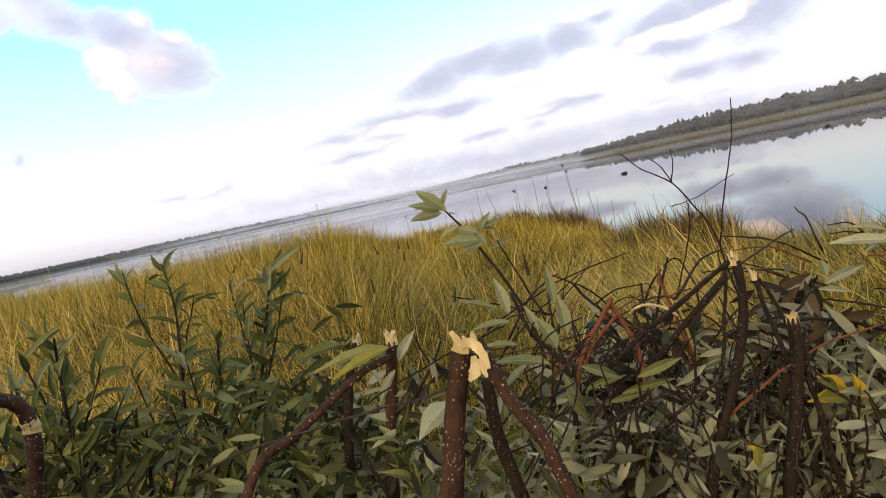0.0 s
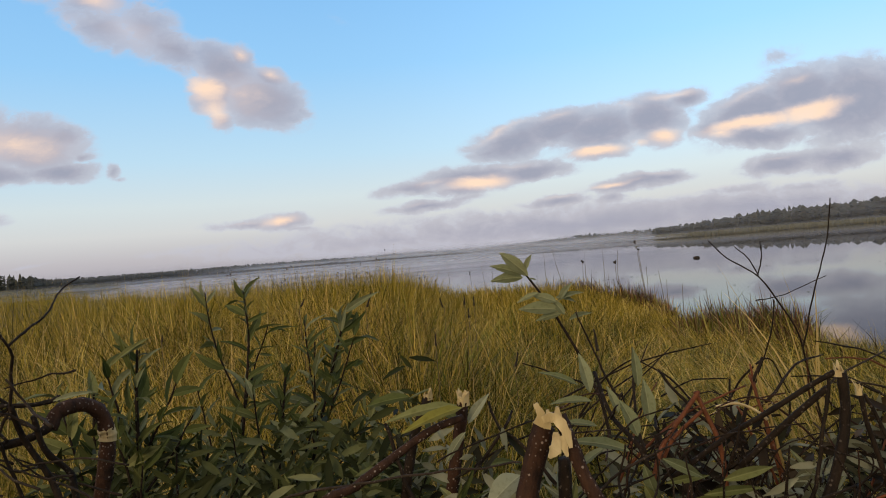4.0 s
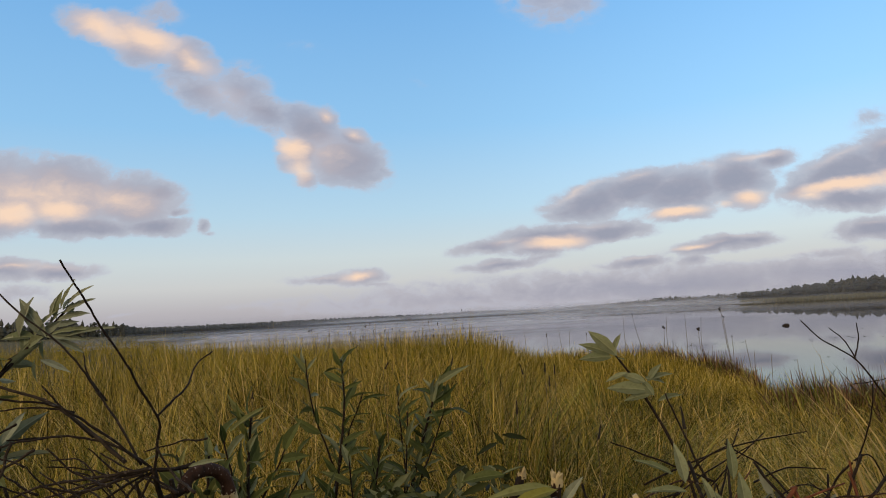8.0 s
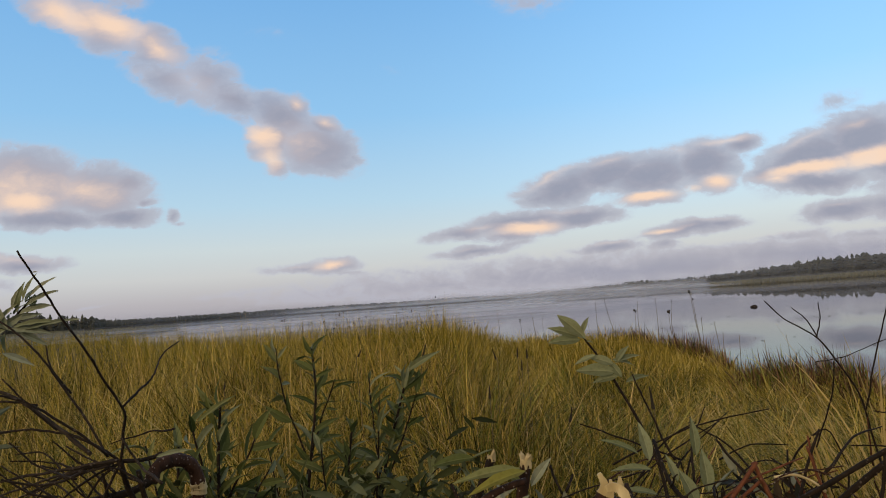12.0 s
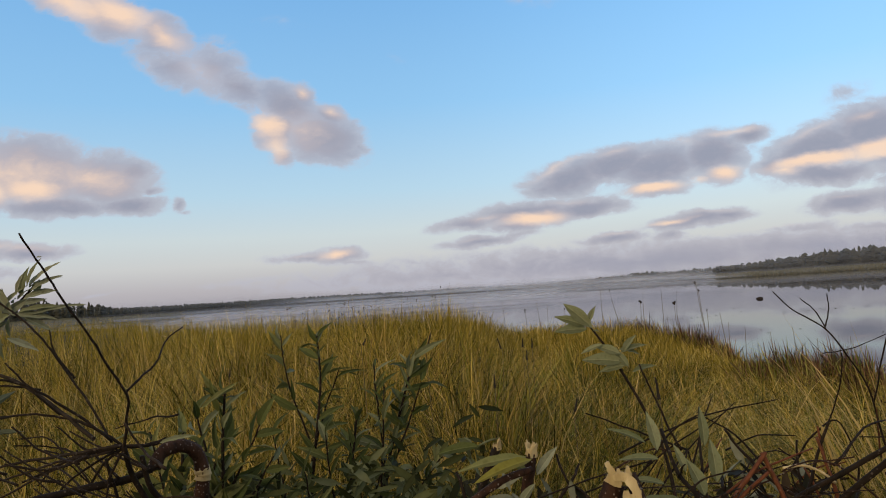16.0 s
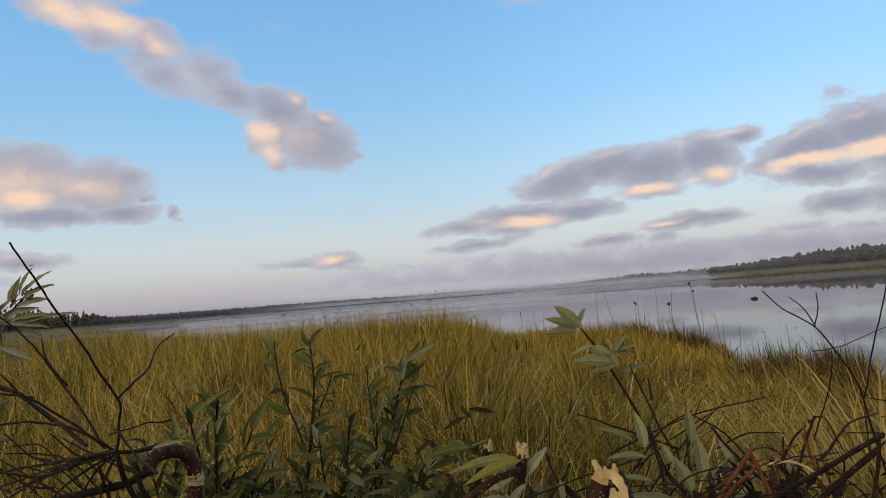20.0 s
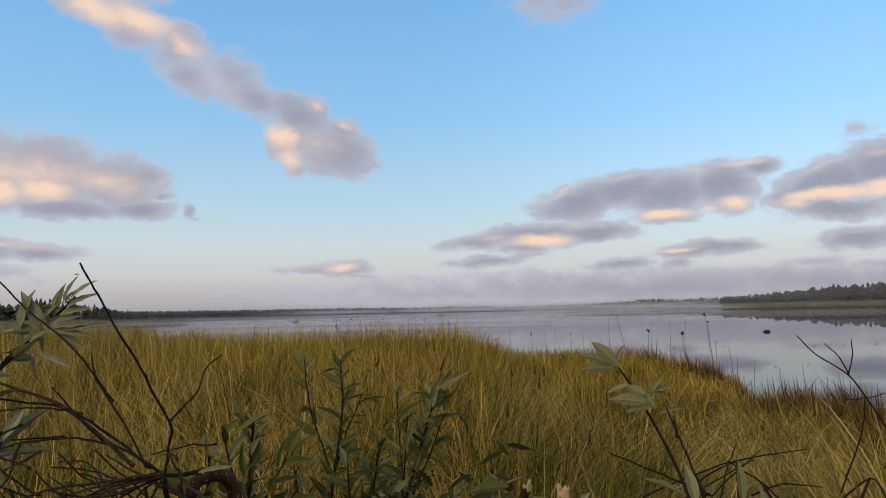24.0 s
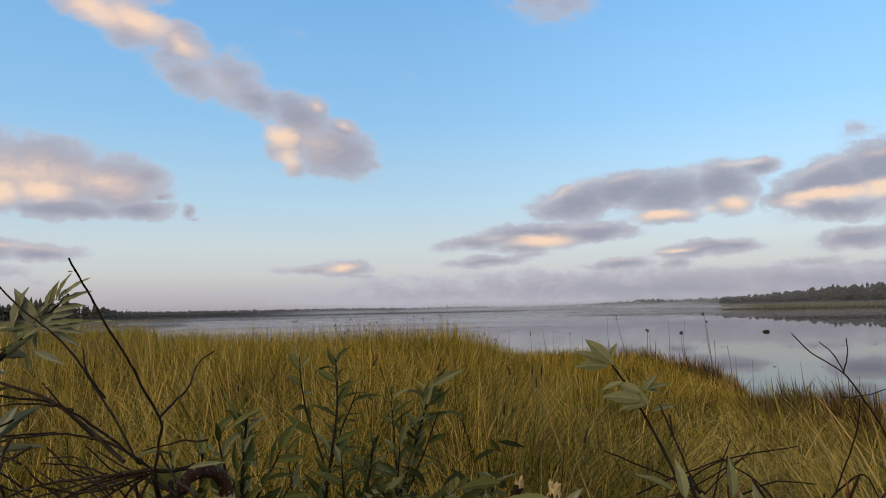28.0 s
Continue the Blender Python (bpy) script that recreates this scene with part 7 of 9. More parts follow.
branch(broken, "twig", [(0.519, 0.784, 0.967), (0.501, 0.796, 0.947), (0.480, 0.803, 0.928), (0.466, 0.817, 0.907)], 0.00107877, 0.00203791, DARK_BARK)
branch(broken, "twig", [(0.251, 0.910, 0.919), (0.263, 0.919, 0.928), (0.272, 0.925, 0.900), (0.283, 0.950, 0.855)], 0.0010105, 0.00149539, DARK_BARK)
branch(broken, "twig", [(0.552, 0.986, 0.893), (0.500, 0.997, 0.886), (0.444, 1.004, 0.881), (0.389, 0.995, 0.880)], 0.00115894, 0.00234041, BARK)
branch(broken, "twig", [(0.310, 0.871, 0.959), (0.323, 0.879, 0.979), (0.331, 0.885, 0.961), (0.319, 0.842, 0.946)], 0.000935814, 0.00232534, DARK_BARK)
branch(broken, "twig", [(0.310, 0.982, 0.896), (0.331, 0.993, 0.867), (0.351, 0.999, 0.845), (0.354, 0.966, 0.839)], 0.00101956, 0.00140921, BARK)
branch(broken, "twig", [(0.320, 0.971, 0.904), (0.354, 0.982, 0.873), (0.387, 0.988, 0.850), (0.426, 1.017, 0.822)], 0.00112322, 0.00133671, BARK)
branch(broken, "twig", [(0.514, 0.841, 0.969), (0.557, 0.852, 0.930), (0.600, 0.858, 0.911), (0.633, 0.857, 0.901)], 0.00109217, 0.00234435, BARK)
branch(broken, "twig", [(0.235, 0.832, 0.987), (0.179, 0.844, 0.972), (0.120, 0.852, 0.953), (0.068, 0.838, 0.939)], 0.00119487, 0.00130344, DARK_BARK)
branch(broken, "twig", [(0.324, 0.986, 0.956), (0.289, 0.997, 0.961), (0.251, 1.004, 0.945), (0.212, 0.988, 0.928)], 0.00116996, 0.00210503, BARK)
branch(broken, "twig", [(0.505, 0.948, 0.940), (0.487, 0.962, 0.888), (0.469, 0.969, 0.867), (0.435, 0.935, 0.869)], 0.000909505, 0.00182123, BARK)
branch(broken, "twig", [(0.480, 0.991, 0.937), (0.455, 1.001, 0.946), (0.426, 1.008, 0.932), (0.382, 0.968, 0.922)], 0.00089333, 0.00175204, DARK_BARK)
branch(broken, "twig", [(0.273, 0.940, 0.960), (0.261, 0.952, 0.935), (0.248, 0.958, 0.913), (0.244, 0.995, 0.884)], 0.00093916, 0.00200438, DARK_BARK)
branch(broken, "twig", [(0.425, 0.913, 0.949), (0.347, 0.926, 0.930), (0.267, 0.932, 0.929), (0.198, 0.935, 0.933)], 0.00104617, 0.00140939, GREY_BARK)
branch(broken, "twig", [(0.414, 0.895, 0.925), (0.407, 0.907, 0.892), (0.399, 0.914, 0.872), (0.394, 0.924, 0.854)], 0.000837067, 0.00174254, DARK_BARK)
branch(broken, "twig", [(0.500, 0.925, 0.927), (0.516, 0.937, 0.887), (0.531, 0.942, 0.876), (0.558, 0.971, 0.866)], 0.000809264, 0.00171192, DARK_BARK)
branch(broken, "twig", [(0.271, 0.875, 0.930), (0.275, 0.884, 0.940), (0.275, 0.890, 0.925), (0.259, 0.846, 0.918)], 0.000921265, 0.00144175, BARK)
branch(broken, "twig", [(0.488, 0.829, 0.919), (0.482, 0.841, 0.897), (0.473, 0.847, 0.884), (0.440, 0.805, 0.892)], 0.00119661, 0.0018983, BARK)
branch(broken, "twig", [(0.286, 0.871, 0.970), (0.295, 0.880, 0.984), (0.300, 0.887, 0.960), (0.296, 0.875, 0.929)], 0.00118956, 0.00142042, GREY_BARK)
branch(broken, "twig", [(0.268, 0.776, 0.961), (0.266, 0.789, 0.926), (0.262, 0.795, 0.905), (0.266, 0.822, 0.880)], 0.000859521, 0.00216546, BARK)
branch(broken, "twig", [(0.366, 0.793, 0.975), (0.412, 0.801, 0.984), (0.453, 0.807, 0.959), (0.487, 0.810, 0.924)], 0.00114833, 0.00182258, BARK)
branch(broken, "twig", [(0.640, 0.943, 0.908), (0.669, 0.953, 0.899), (0.693, 0.960, 0.862), (0.730, 0.991, 0.808)], 0.000806935, 0.00144801, DARK_BARK)
branch(broken, "twig", [(0.592, 0.879, 0.897), (0.605, 0.888, 0.915), (0.611, 0.894, 0.890), (0.593, 0.869, 0.865)], 0.00105518, 0.00167385, BARK)
branch(broken, "twig", [(0.340, 0.784, 0.953), (0.326, 0.796, 0.927), (0.311, 0.802, 0.907), (0.298, 0.812, 0.887)], 0.00113155, 0.00236212, DARK_BARK)

sapling_a = thing("willow_sapling", (-0.293, 1.478), "dark green willow sapling with upright leaves among the sedge", "willow", "willow saplings")
branch(sapling_a, "stem", [(-0.254, 1.511, 1.120), (-0.250, 1.502, 1.018), (-0.270, 1.492, 0.864), (-0.293, 1.478, 0.666), (-0.317, 1.472, 0.416), (-0.333, 1.495, 0.030)], 0.0018, 0.005, DARK_BARK)
spray(sapling_a, LEAVES, [(-0.254, 1.511, 1.120), (-0.250, 1.502, 1.018), (-0.270, 1.492, 0.864), (-0.293, 1.478, 0.666)], 46, 0.057, (DARK_LEAF, DARK_LEAF, LEAF, DARK_LEAF, PALE_LEAF), 0.26, 0.55)
twig = branch(sapling_a, "twig", [(-0.331, 1.524, 1.126), (-0.321, 1.515, 1.034), (-0.276, 1.496, 0.905)], 0.0015, 0.003, DARK_BARK)
spray(twig, LEAVES, [(-0.331, 1.524, 1.126), (-0.321, 1.515, 1.034), (-0.276, 1.496, 0.905)], 12, 0.057, (DARK_LEAF, DARK_LEAF, LEAF, DARK_LEAF, PALE_LEAF), 0.26, 0.6)
twig = branch(sapling_a, "twig", [(-0.209, 1.518, 1.052), (-0.248, 1.516, 0.957), (-0.278, 1.513, 0.861)], 0.0015, 0.003, DARK_BARK)
spray(twig, LEAVES, [(-0.209, 1.518, 1.052), (-0.248, 1.516, 0.957), (-0.278, 1.513, 0.861)], 9, 0.057, (DARK_LEAF, DARK_LEAF, LEAF, DARK_LEAF, PALE_LEAF), 0.26, 0.6)
twig = branch(sapling_a, "twig", [(-0.166, 1.453, 0.847), (-0.227, 1.467, 0.779), (-0.291, 1.481, 0.700)], 0.0015, 0.003, DARK_BARK)
spray(twig, LEAVES, [(-0.166, 1.453, 0.847), (-0.227, 1.467, 0.779), (-0.291, 1.481, 0.700)], 10, 0.057, (DARK_LEAF, DARK_LEAF, LEAF, DARK_LEAF, PALE_LEAF), 0.26, 0.6)
twig = branch(sapling_a, "twig", [(-0.353, 1.492, 0.943), (-0.336, 1.490, 0.836), (-0.302, 1.483, 0.702)], 0.0015, 0.003, DARK_BARK)
spray(twig, LEAVES, [(-0.353, 1.492, 0.943), (-0.336, 1.490, 0.836), (-0.302, 1.483, 0.702)], 9, 0.057, (DARK_LEAF, DARK_LEAF, LEAF, DARK_LEAF, PALE_LEAF), 0.26, 0.6)

sapling_b = thing("willow_sapling", (-0.169, 1.416), "dense dark green willow sapling among the sedge", "willow", "willow saplings")
branch(sapling_b, "stem", [(-0.051, 1.433, 1.068), (-0.083, 1.429, 0.966), (-0.120, 1.424, 0.842), (-0.169, 1.416, 0.656), (-0.226, 1.415, 0.406), (-0.261, 1.442, 0.030)], 0.0018, 0.005, DARK_BARK)
spray(sapling_b, LEAVES, [(-0.051, 1.433, 1.068), (-0.083, 1.429, 0.966), (-0.120, 1.424, 0.842), (-0.169, 1.416, 0.656)], 60, 0.057, (DARK_LEAF, DARK_LEAF, LEAF, DARK_LEAF, PALE_LEAF), 0.25, 0.55)
twig = branch(sapling_b, "twig", [(-0.135, 1.466, 1.057), (-0.129, 1.457, 0.961), (-0.119, 1.425, 0.853)], 0.0015, 0.003, DARK_BARK)
spray(twig, LEAVES, [(-0.135, 1.466, 1.057), (-0.129, 1.457, 0.961), (-0.119, 1.425, 0.853)], 12, 0.057, (DARK_LEAF, DARK_LEAF, LEAF, DARK_LEAF, PALE_LEAF), 0.25, 0.6)
twig = branch(sapling_b, "twig", [(-0.038, 1.427, 1.022), (-0.077, 1.424, 0.921), (-0.124, 1.423, 0.821)], 0.0015, 0.003, DARK_BARK)
spray(twig, LEAVES, [(-0.038, 1.427, 1.022), (-0.077, 1.424, 0.921), (-0.124, 1.423, 0.821)], 12, 0.057, (DARK_LEAF, DARK_LEAF, LEAF, DARK_LEAF, PALE_LEAF), 0.25, 0.6)
twig = branch(sapling_b, "twig", [(-0.003, 1.369, 0.891), (-0.061, 1.372, 0.819), (-0.140, 1.417, 0.715)], 0.0015, 0.003, DARK_BARK)
spray(twig, LEAVES, [(-0.003, 1.369, 0.891), (-0.061, 1.372, 0.819), (-0.140, 1.417, 0.715)], 10, 0.057, (DARK_LEAF, DARK_LEAF, LEAF, DARK_LEAF, PALE_LEAF), 0.25, 0.6)
twig = branch(sapling_b, "twig", [(-0.110, 1.398, 1.021), (-0.118, 1.390, 0.916), (-0.127, 1.382, 0.812)], 0.0015, 0.003, DARK_BARK)
spray(twig, LEAVES, [(-0.110, 1.398, 1.021), (-0.118, 1.390, 0.916), (-0.127, 1.382, 0.812)], 12, 0.057, (DARK_LEAF, DARK_LEAF, LEAF, DARK_LEAF, PALE_LEAF), 0.25, 0.6)
twig = branch(sapling_b, "twig", [(-0.183, 1.402, 0.930), (-0.169, 1.410, 0.815), (-0.159, 1.418, 0.697)], 0.0015, 0.003, DARK_BARK)
spray(twig, LEAVES, [(-0.183, 1.402, 0.930), (-0.169, 1.410, 0.815), (-0.159, 1.418, 0.697)], 10, 0.057, (DARK_LEAF, DARK_LEAF, LEAF, DARK_LEAF, PALE_LEAF), 0.25, 0.6)
twig = branch(sapling_b, "twig", [(-0.045, 1.367, 0.794), (-0.089, 1.370, 0.740), (-0.162, 1.416, 0.665)], 0.0015, 0.003, DARK_BARK)
spray(twig, LEAVES, [(-0.045, 1.367, 0.794), (-0.089, 1.370, 0.740), (-0.162, 1.416, 0.665)], 9, 0.057, (DARK_LEAF, DARK_LEAF, LEAF, DARK_LEAF, PALE_LEAF), 0.25, 0.6)

sapling_c = thing("willow_sapling", (-0.338, 1.094), "broad-leaved green willow sapling beside the bent stem", "willow", "willow saplings")
branch(sapling_c, "stem", [(-0.331, 1.112, 1.063), (-0.336, 1.107, 0.991), (-0.336, 1.100, 0.919), (-0.338, 1.094, 0.840), (-0.344, 1.084, 0.590), (-0.351, 1.097, 0.030)], 0.0018, 0.005, DARK_BARK)
spray(sapling_c, LEAVES, [(-0.331, 1.112, 1.063), (-0.336, 1.107, 0.991), (-0.336, 1.100, 0.919), (-0.338, 1.094, 0.840)], 34, 0.055, (DARK_LEAF, DARK_LEAF, LEAF, DARK_LEAF, PALE_LEAF), 0.3, 0.55)
twig = branch(sapling_c, "twig", [(-0.380, 1.118, 1.041), (-0.363, 1.110, 0.973), (-0.347, 1.101, 0.906)], 0.0015, 0.003, DARK_BARK)
spray(twig, LEAVES, [(-0.380, 1.118, 1.041), (-0.363, 1.110, 0.973), (-0.347, 1.101, 0.906)], 9, 0.055, (DARK_LEAF, DARK_LEAF, LEAF, DARK_LEAF, PALE_LEAF), 0.3, 0.6)
twig = branch(sapling_c, "twig", [(-0.274, 1.099, 1.018), (-0.303, 1.099, 0.960), (-0.336, 1.099, 0.903)], 0.0015, 0.003, DARK_BARK)
spray(twig, LEAVES, [(-0.274, 1.099, 1.018), (-0.303, 1.099, 0.960), (-0.336, 1.099, 0.903)], 10, 0.055, (DARK_LEAF, DARK_LEAF, LEAF, DARK_LEAF, PALE_LEAF), 0.3, 0.6)
twig = branch(sapling_c, "twig", [(-0.261, 1.112, 0.962), (-0.298, 1.113, 0.905), (-0.335, 1.095, 0.855)], 0.0015, 0.003, DARK_BARK)
spray(twig, LEAVES, [(-0.261, 1.112, 0.962), (-0.298, 1.113, 0.905), (-0.335, 1.095, 0.855)], 9, 0.055, (DARK_LEAF, DARK_LEAF, LEAF, DARK_LEAF, PALE_LEAF), 0.3, 0.6)
twig = branch(sapling_c, "twig", [(-0.365, 1.080, 0.982), (-0.352, 1.083, 0.922), (-0.338, 1.085, 0.860)], 0.0015, 0.003, DARK_BARK)
spray(twig, LEAVES, [(-0.365, 1.080, 0.982), (-0.352, 1.083, 0.922), (-0.338, 1.085, 0.860)], 9, 0.055, (DARK_LEAF, DARK_LEAF, LEAF, DARK_LEAF, PALE_LEAF), 0.3, 0.6)

sapling_f = thing("willow_sapling", (-0.424, 1.143), "broad-leaved green willow sapling at the edge of the thicket", "willow", "willow saplings")
branch(sapling_f, "stem", [(-0.415, 1.161, 0.998), (-0.417, 1.155, 0.932), (-0.420, 1.150, 0.866), (-0.424, 1.143, 0.775), (-0.433, 1.134, 0.525), (-0.442, 1.151, 0.030)], 0.0018, 0.005, DARK_BARK)
spray(sapling_f, LEAVES, [(-0.415, 1.161, 0.998), (-0.417, 1.155, 0.932), (-0.420, 1.150, 0.866), (-0.424, 1.143, 0.775)], 26, 0.055, (DARK_LEAF, LEAF), 0.3, 0.55)
twig = branch(sapling_f, "twig", [(-0.471, 1.170, 1.002), (-0.454, 1.162, 0.932), (-0.431, 1.151, 0.852)], 0.0015, 0.003, DARK_BARK)
spray(twig, LEAVES, [(-0.471, 1.170, 1.002), (-0.454, 1.162, 0.932), (-0.431, 1.151, 0.852)], 14, 0.055, (DARK_LEAF, LEAF), 0.3, 0.6)
twig = branch(sapling_f, "twig", [(-0.365, 1.169, 0.957), (-0.388, 1.168, 0.894), (-0.419, 1.147, 0.833)], 0.0015, 0.003, DARK_BARK)
spray(twig, LEAVES, [(-0.365, 1.169, 0.957), (-0.388, 1.168, 0.894), (-0.419, 1.147, 0.833)], 14, 0.055, (DARK_LEAF, LEAF), 0.3, 0.6)
twig = branch(sapling_f, "twig", [(-0.325, 1.159, 0.914), (-0.353, 1.159, 0.861), (-0.405, 1.152, 0.800)], 0.0015, 0.003, DARK_BARK)
spray(twig, LEAVES, [(-0.325, 1.159, 0.914), (-0.353, 1.159, 0.861), (-0.405, 1.152, 0.800)], 14, 0.055, (DARK_LEAF, LEAF), 0.3, 0.6)

sapling_g = thing("willow_sapling", (-0.211, 1.330), "green willow sapling between two others among the sedge", "willow", "willow saplings")
branch(sapling_g, "stem", [(-0.160, 1.351, 0.977), (-0.173, 1.346, 0.888), (-0.187, 1.339, 0.788), (-0.211, 1.330, 0.640), (-0.244, 1.325, 0.390), (-0.264, 1.350, 0.030)], 0.0018, 0.005, DARK_BARK)
spray(sapling_g, LEAVES, [(-0.160, 1.351, 0.977), (-0.173, 1.346, 0.888), (-0.187, 1.339, 0.788), (-0.211, 1.330, 0.640)], 30, 0.05, (DARK_LEAF, DARK_LEAF, LEAF, DARK_LEAF, PALE_LEAF), 0.24, 0.55)
twig = branch(sapling_g, "twig", [(-0.221, 1.359, 0.949), (-0.215, 1.351, 0.866), (-0.196, 1.338, 0.760)], 0.0015, 0.003, DARK_BARK)
spray(twig, LEAVES, [(-0.221, 1.359, 0.949), (-0.215, 1.351, 0.866), (-0.196, 1.338, 0.760)], 14, 0.05, (DARK_LEAF, DARK_LEAF, LEAF, DARK_LEAF, PALE_LEAF), 0.24, 0.6)
twig = branch(sapling_g, "twig", [(-0.106, 1.306, 0.911), (-0.133, 1.304, 0.837), (-0.189, 1.326, 0.752)], 0.0015, 0.003, DARK_BARK)
spray(twig, LEAVES, [(-0.106, 1.306, 0.911), (-0.133, 1.304, 0.837), (-0.189, 1.326, 0.752)], 14, 0.05, (DARK_LEAF, DARK_LEAF, LEAF, DARK_LEAF, PALE_LEAF), 0.24, 0.6)
twig = branch(sapling_g, "twig", [(-0.255, 1.308, 0.889), (-0.240, 1.318, 0.800), (-0.205, 1.325, 0.704)], 0.0015, 0.003, DARK_BARK)
spray(twig, LEAVES, [(-0.255, 1.308, 0.889), (-0.240, 1.318, 0.800), (-0.205, 1.325, 0.704)], 14, 0.05, (DARK_LEAF, DARK_LEAF, LEAF, DARK_LEAF, PALE_LEAF), 0.24, 0.6)

sapling_d = thing("willow_sapling", (-0.284, 1.145), "low dark green willow growth under the saplings", "willow", "willow saplings")
branch(sapling_d, "stem", [(-0.256, 1.156, 0.896), (-0.263, 1.153, 0.846), (-0.270, 1.150, 0.796), (-0.284, 1.145, 0.713), (-0.321, 1.141, 0.463), (-0.350, 1.164, 0.030)], 0.0018, 0.005, DARK_BARK)
spray(sapling_d, LEAVES, [(-0.256, 1.156, 0.896), (-0.263, 1.153, 0.846), (-0.270, 1.150, 0.796), (-0.284, 1.145, 0.713)], 22, 0.05, (DARK_LEAF, LEAF), 0.25, 0.55)
twig = branch(sapling_d, "twig", [(-0.289, 1.112, 0.911), (-0.287, 1.106, 0.845), (-0.268, 1.095, 0.751)], 0.0015, 0.003, DARK_BARK)
spray(twig, LEAVES, [(-0.289, 1.112, 0.911), (-0.287, 1.106, 0.845), (-0.268, 1.095, 0.751)], 12, 0.05, (DARK_LEAF, LEAF), 0.25, 0.6)
twig = branch(sapling_d, "twig", [(-0.201, 1.146, 0.876), (-0.232, 1.145, 0.814), (-0.276, 1.145, 0.729)], 0.0015, 0.003, DARK_BARK)
spray(twig, LEAVES, [(-0.201, 1.146, 0.876), (-0.232, 1.145, 0.814), (-0.276, 1.145, 0.729)], 14, 0.05, (DARK_LEAF, LEAF), 0.25, 0.6)
twig = branch(sapling_d, "twig", [(-0.148, 1.135, 0.847), (-0.185, 1.136, 0.795), (-0.260, 1.142, 0.725)], 0.0015, 0.003, DARK_BARK)
spray(twig, LEAVES, [(-0.148, 1.135, 0.847), (-0.185, 1.136, 0.795), (-0.260, 1.142, 0.725)], 14, 0.05, (DARK_LEAF, LEAF), 0.25, 0.6)
twig = branch(sapling_d, "twig", [(-0.094, 1.075, 0.844), (-0.129, 1.076, 0.794), (-0.202, 1.082, 0.720)], 0.0015, 0.003, DARK_BARK)
spray(twig, LEAVES, [(-0.094, 1.075, 0.844), (-0.129, 1.076, 0.794), (-0.202, 1.082, 0.720)], 14, 0.05, (DARK_LEAF, LEAF), 0.25, 0.6)
twig = branch(sapling_d, "twig", [(-0.320, 1.066, 0.910), (-0.325, 1.063, 0.857), (-0.321, 1.055, 0.771)], 0.0015, 0.003, DARK_BARK)
spray(twig, LEAVES, [(-0.320, 1.066, 0.910), (-0.325, 1.063, 0.857), (-0.321, 1.055, 0.771)], 12, 0.05, (DARK_LEAF, LEAF), 0.25, 0.6)

sapling_e = thing("willow_sapling", (-0.104, 1.210), "low dark green willow growth behind the broken stems", "willow", "willow saplings")
branch(sapling_e, "stem", [(-0.042, 1.218, 0.838), (-0.061, 1.216, 0.776), (-0.080, 1.214, 0.714), (-0.104, 1.210, 0.625), (-0.163, 1.209, 0.375), (-0.195, 1.237, 0.030)], 0.0018, 0.005, DARK_BARK)
spray(sapling_e, LEAVES, [(-0.042, 1.218, 0.838), (-0.061, 1.216, 0.776), (-0.080, 1.214, 0.714), (-0.104, 1.210, 0.625)], 20, 0.05, (DARK_LEAF, LEAF), 0.25, 0.55)
twig = branch(sapling_e, "twig", [(0.030, 1.209, 0.869), (0.003, 1.207, 0.790), (-0.078, 1.207, 0.638)], 0.0015, 0.003, DARK_BARK)
spray(twig, LEAVES, [(0.030, 1.209, 0.869), (0.003, 1.207, 0.790), (-0.078, 1.207, 0.638)], 12, 0.05, (DARK_LEAF, LEAF), 0.25, 0.6)
twig = branch(sapling_e, "twig", [(0.077, 1.198, 0.831), (0.039, 1.197, 0.745), (-0.029, 1.196, 0.609)], 0.0015, 0.003, DARK_BARK)
spray(twig, LEAVES, [(0.077, 1.198, 0.831), (0.039, 1.197, 0.745), (-0.029, 1.196, 0.609)], 12, 0.05, (DARK_LEAF, LEAF), 0.25, 0.6)
twig = branch(sapling_e, "twig", [(0.173, 1.184, 0.847), (0.140, 1.180, 0.742), (0.095, 1.174, 0.582)], 0.0015, 0.003, DARK_BARK)
spray(twig, LEAVES, [(0.173, 1.184, 0.847), (0.140, 1.180, 0.742), (0.095, 1.174, 0.582)], 12, 0.05, (DARK_LEAF, LEAF), 0.25, 0.6)
twig = branch(sapling_e, "twig", [(0.220, 1.122, 0.813), (0.192, 1.120, 0.729), (0.144, 1.116, 0.596)], 0.0015, 0.003, DARK_BARK)
spray(twig, LEAVES, [(0.220, 1.122, 0.813), (0.192, 1.120, 0.729), (0.144, 1.116, 0.596)], 12, 0.05, (DARK_LEAF, LEAF), 0.25, 0.6)
leaf(sapling_e, (-0.340, 1.029, 1.054), (-0.292, 1.026, 1.086), 0.14, LEAF, 0.15, 0)
leaf(sapling_e, (-0.336, 1.024, 1.054), (-0.289, 1.024, 1.093), 0.14, LEAF, 0.15, 0)

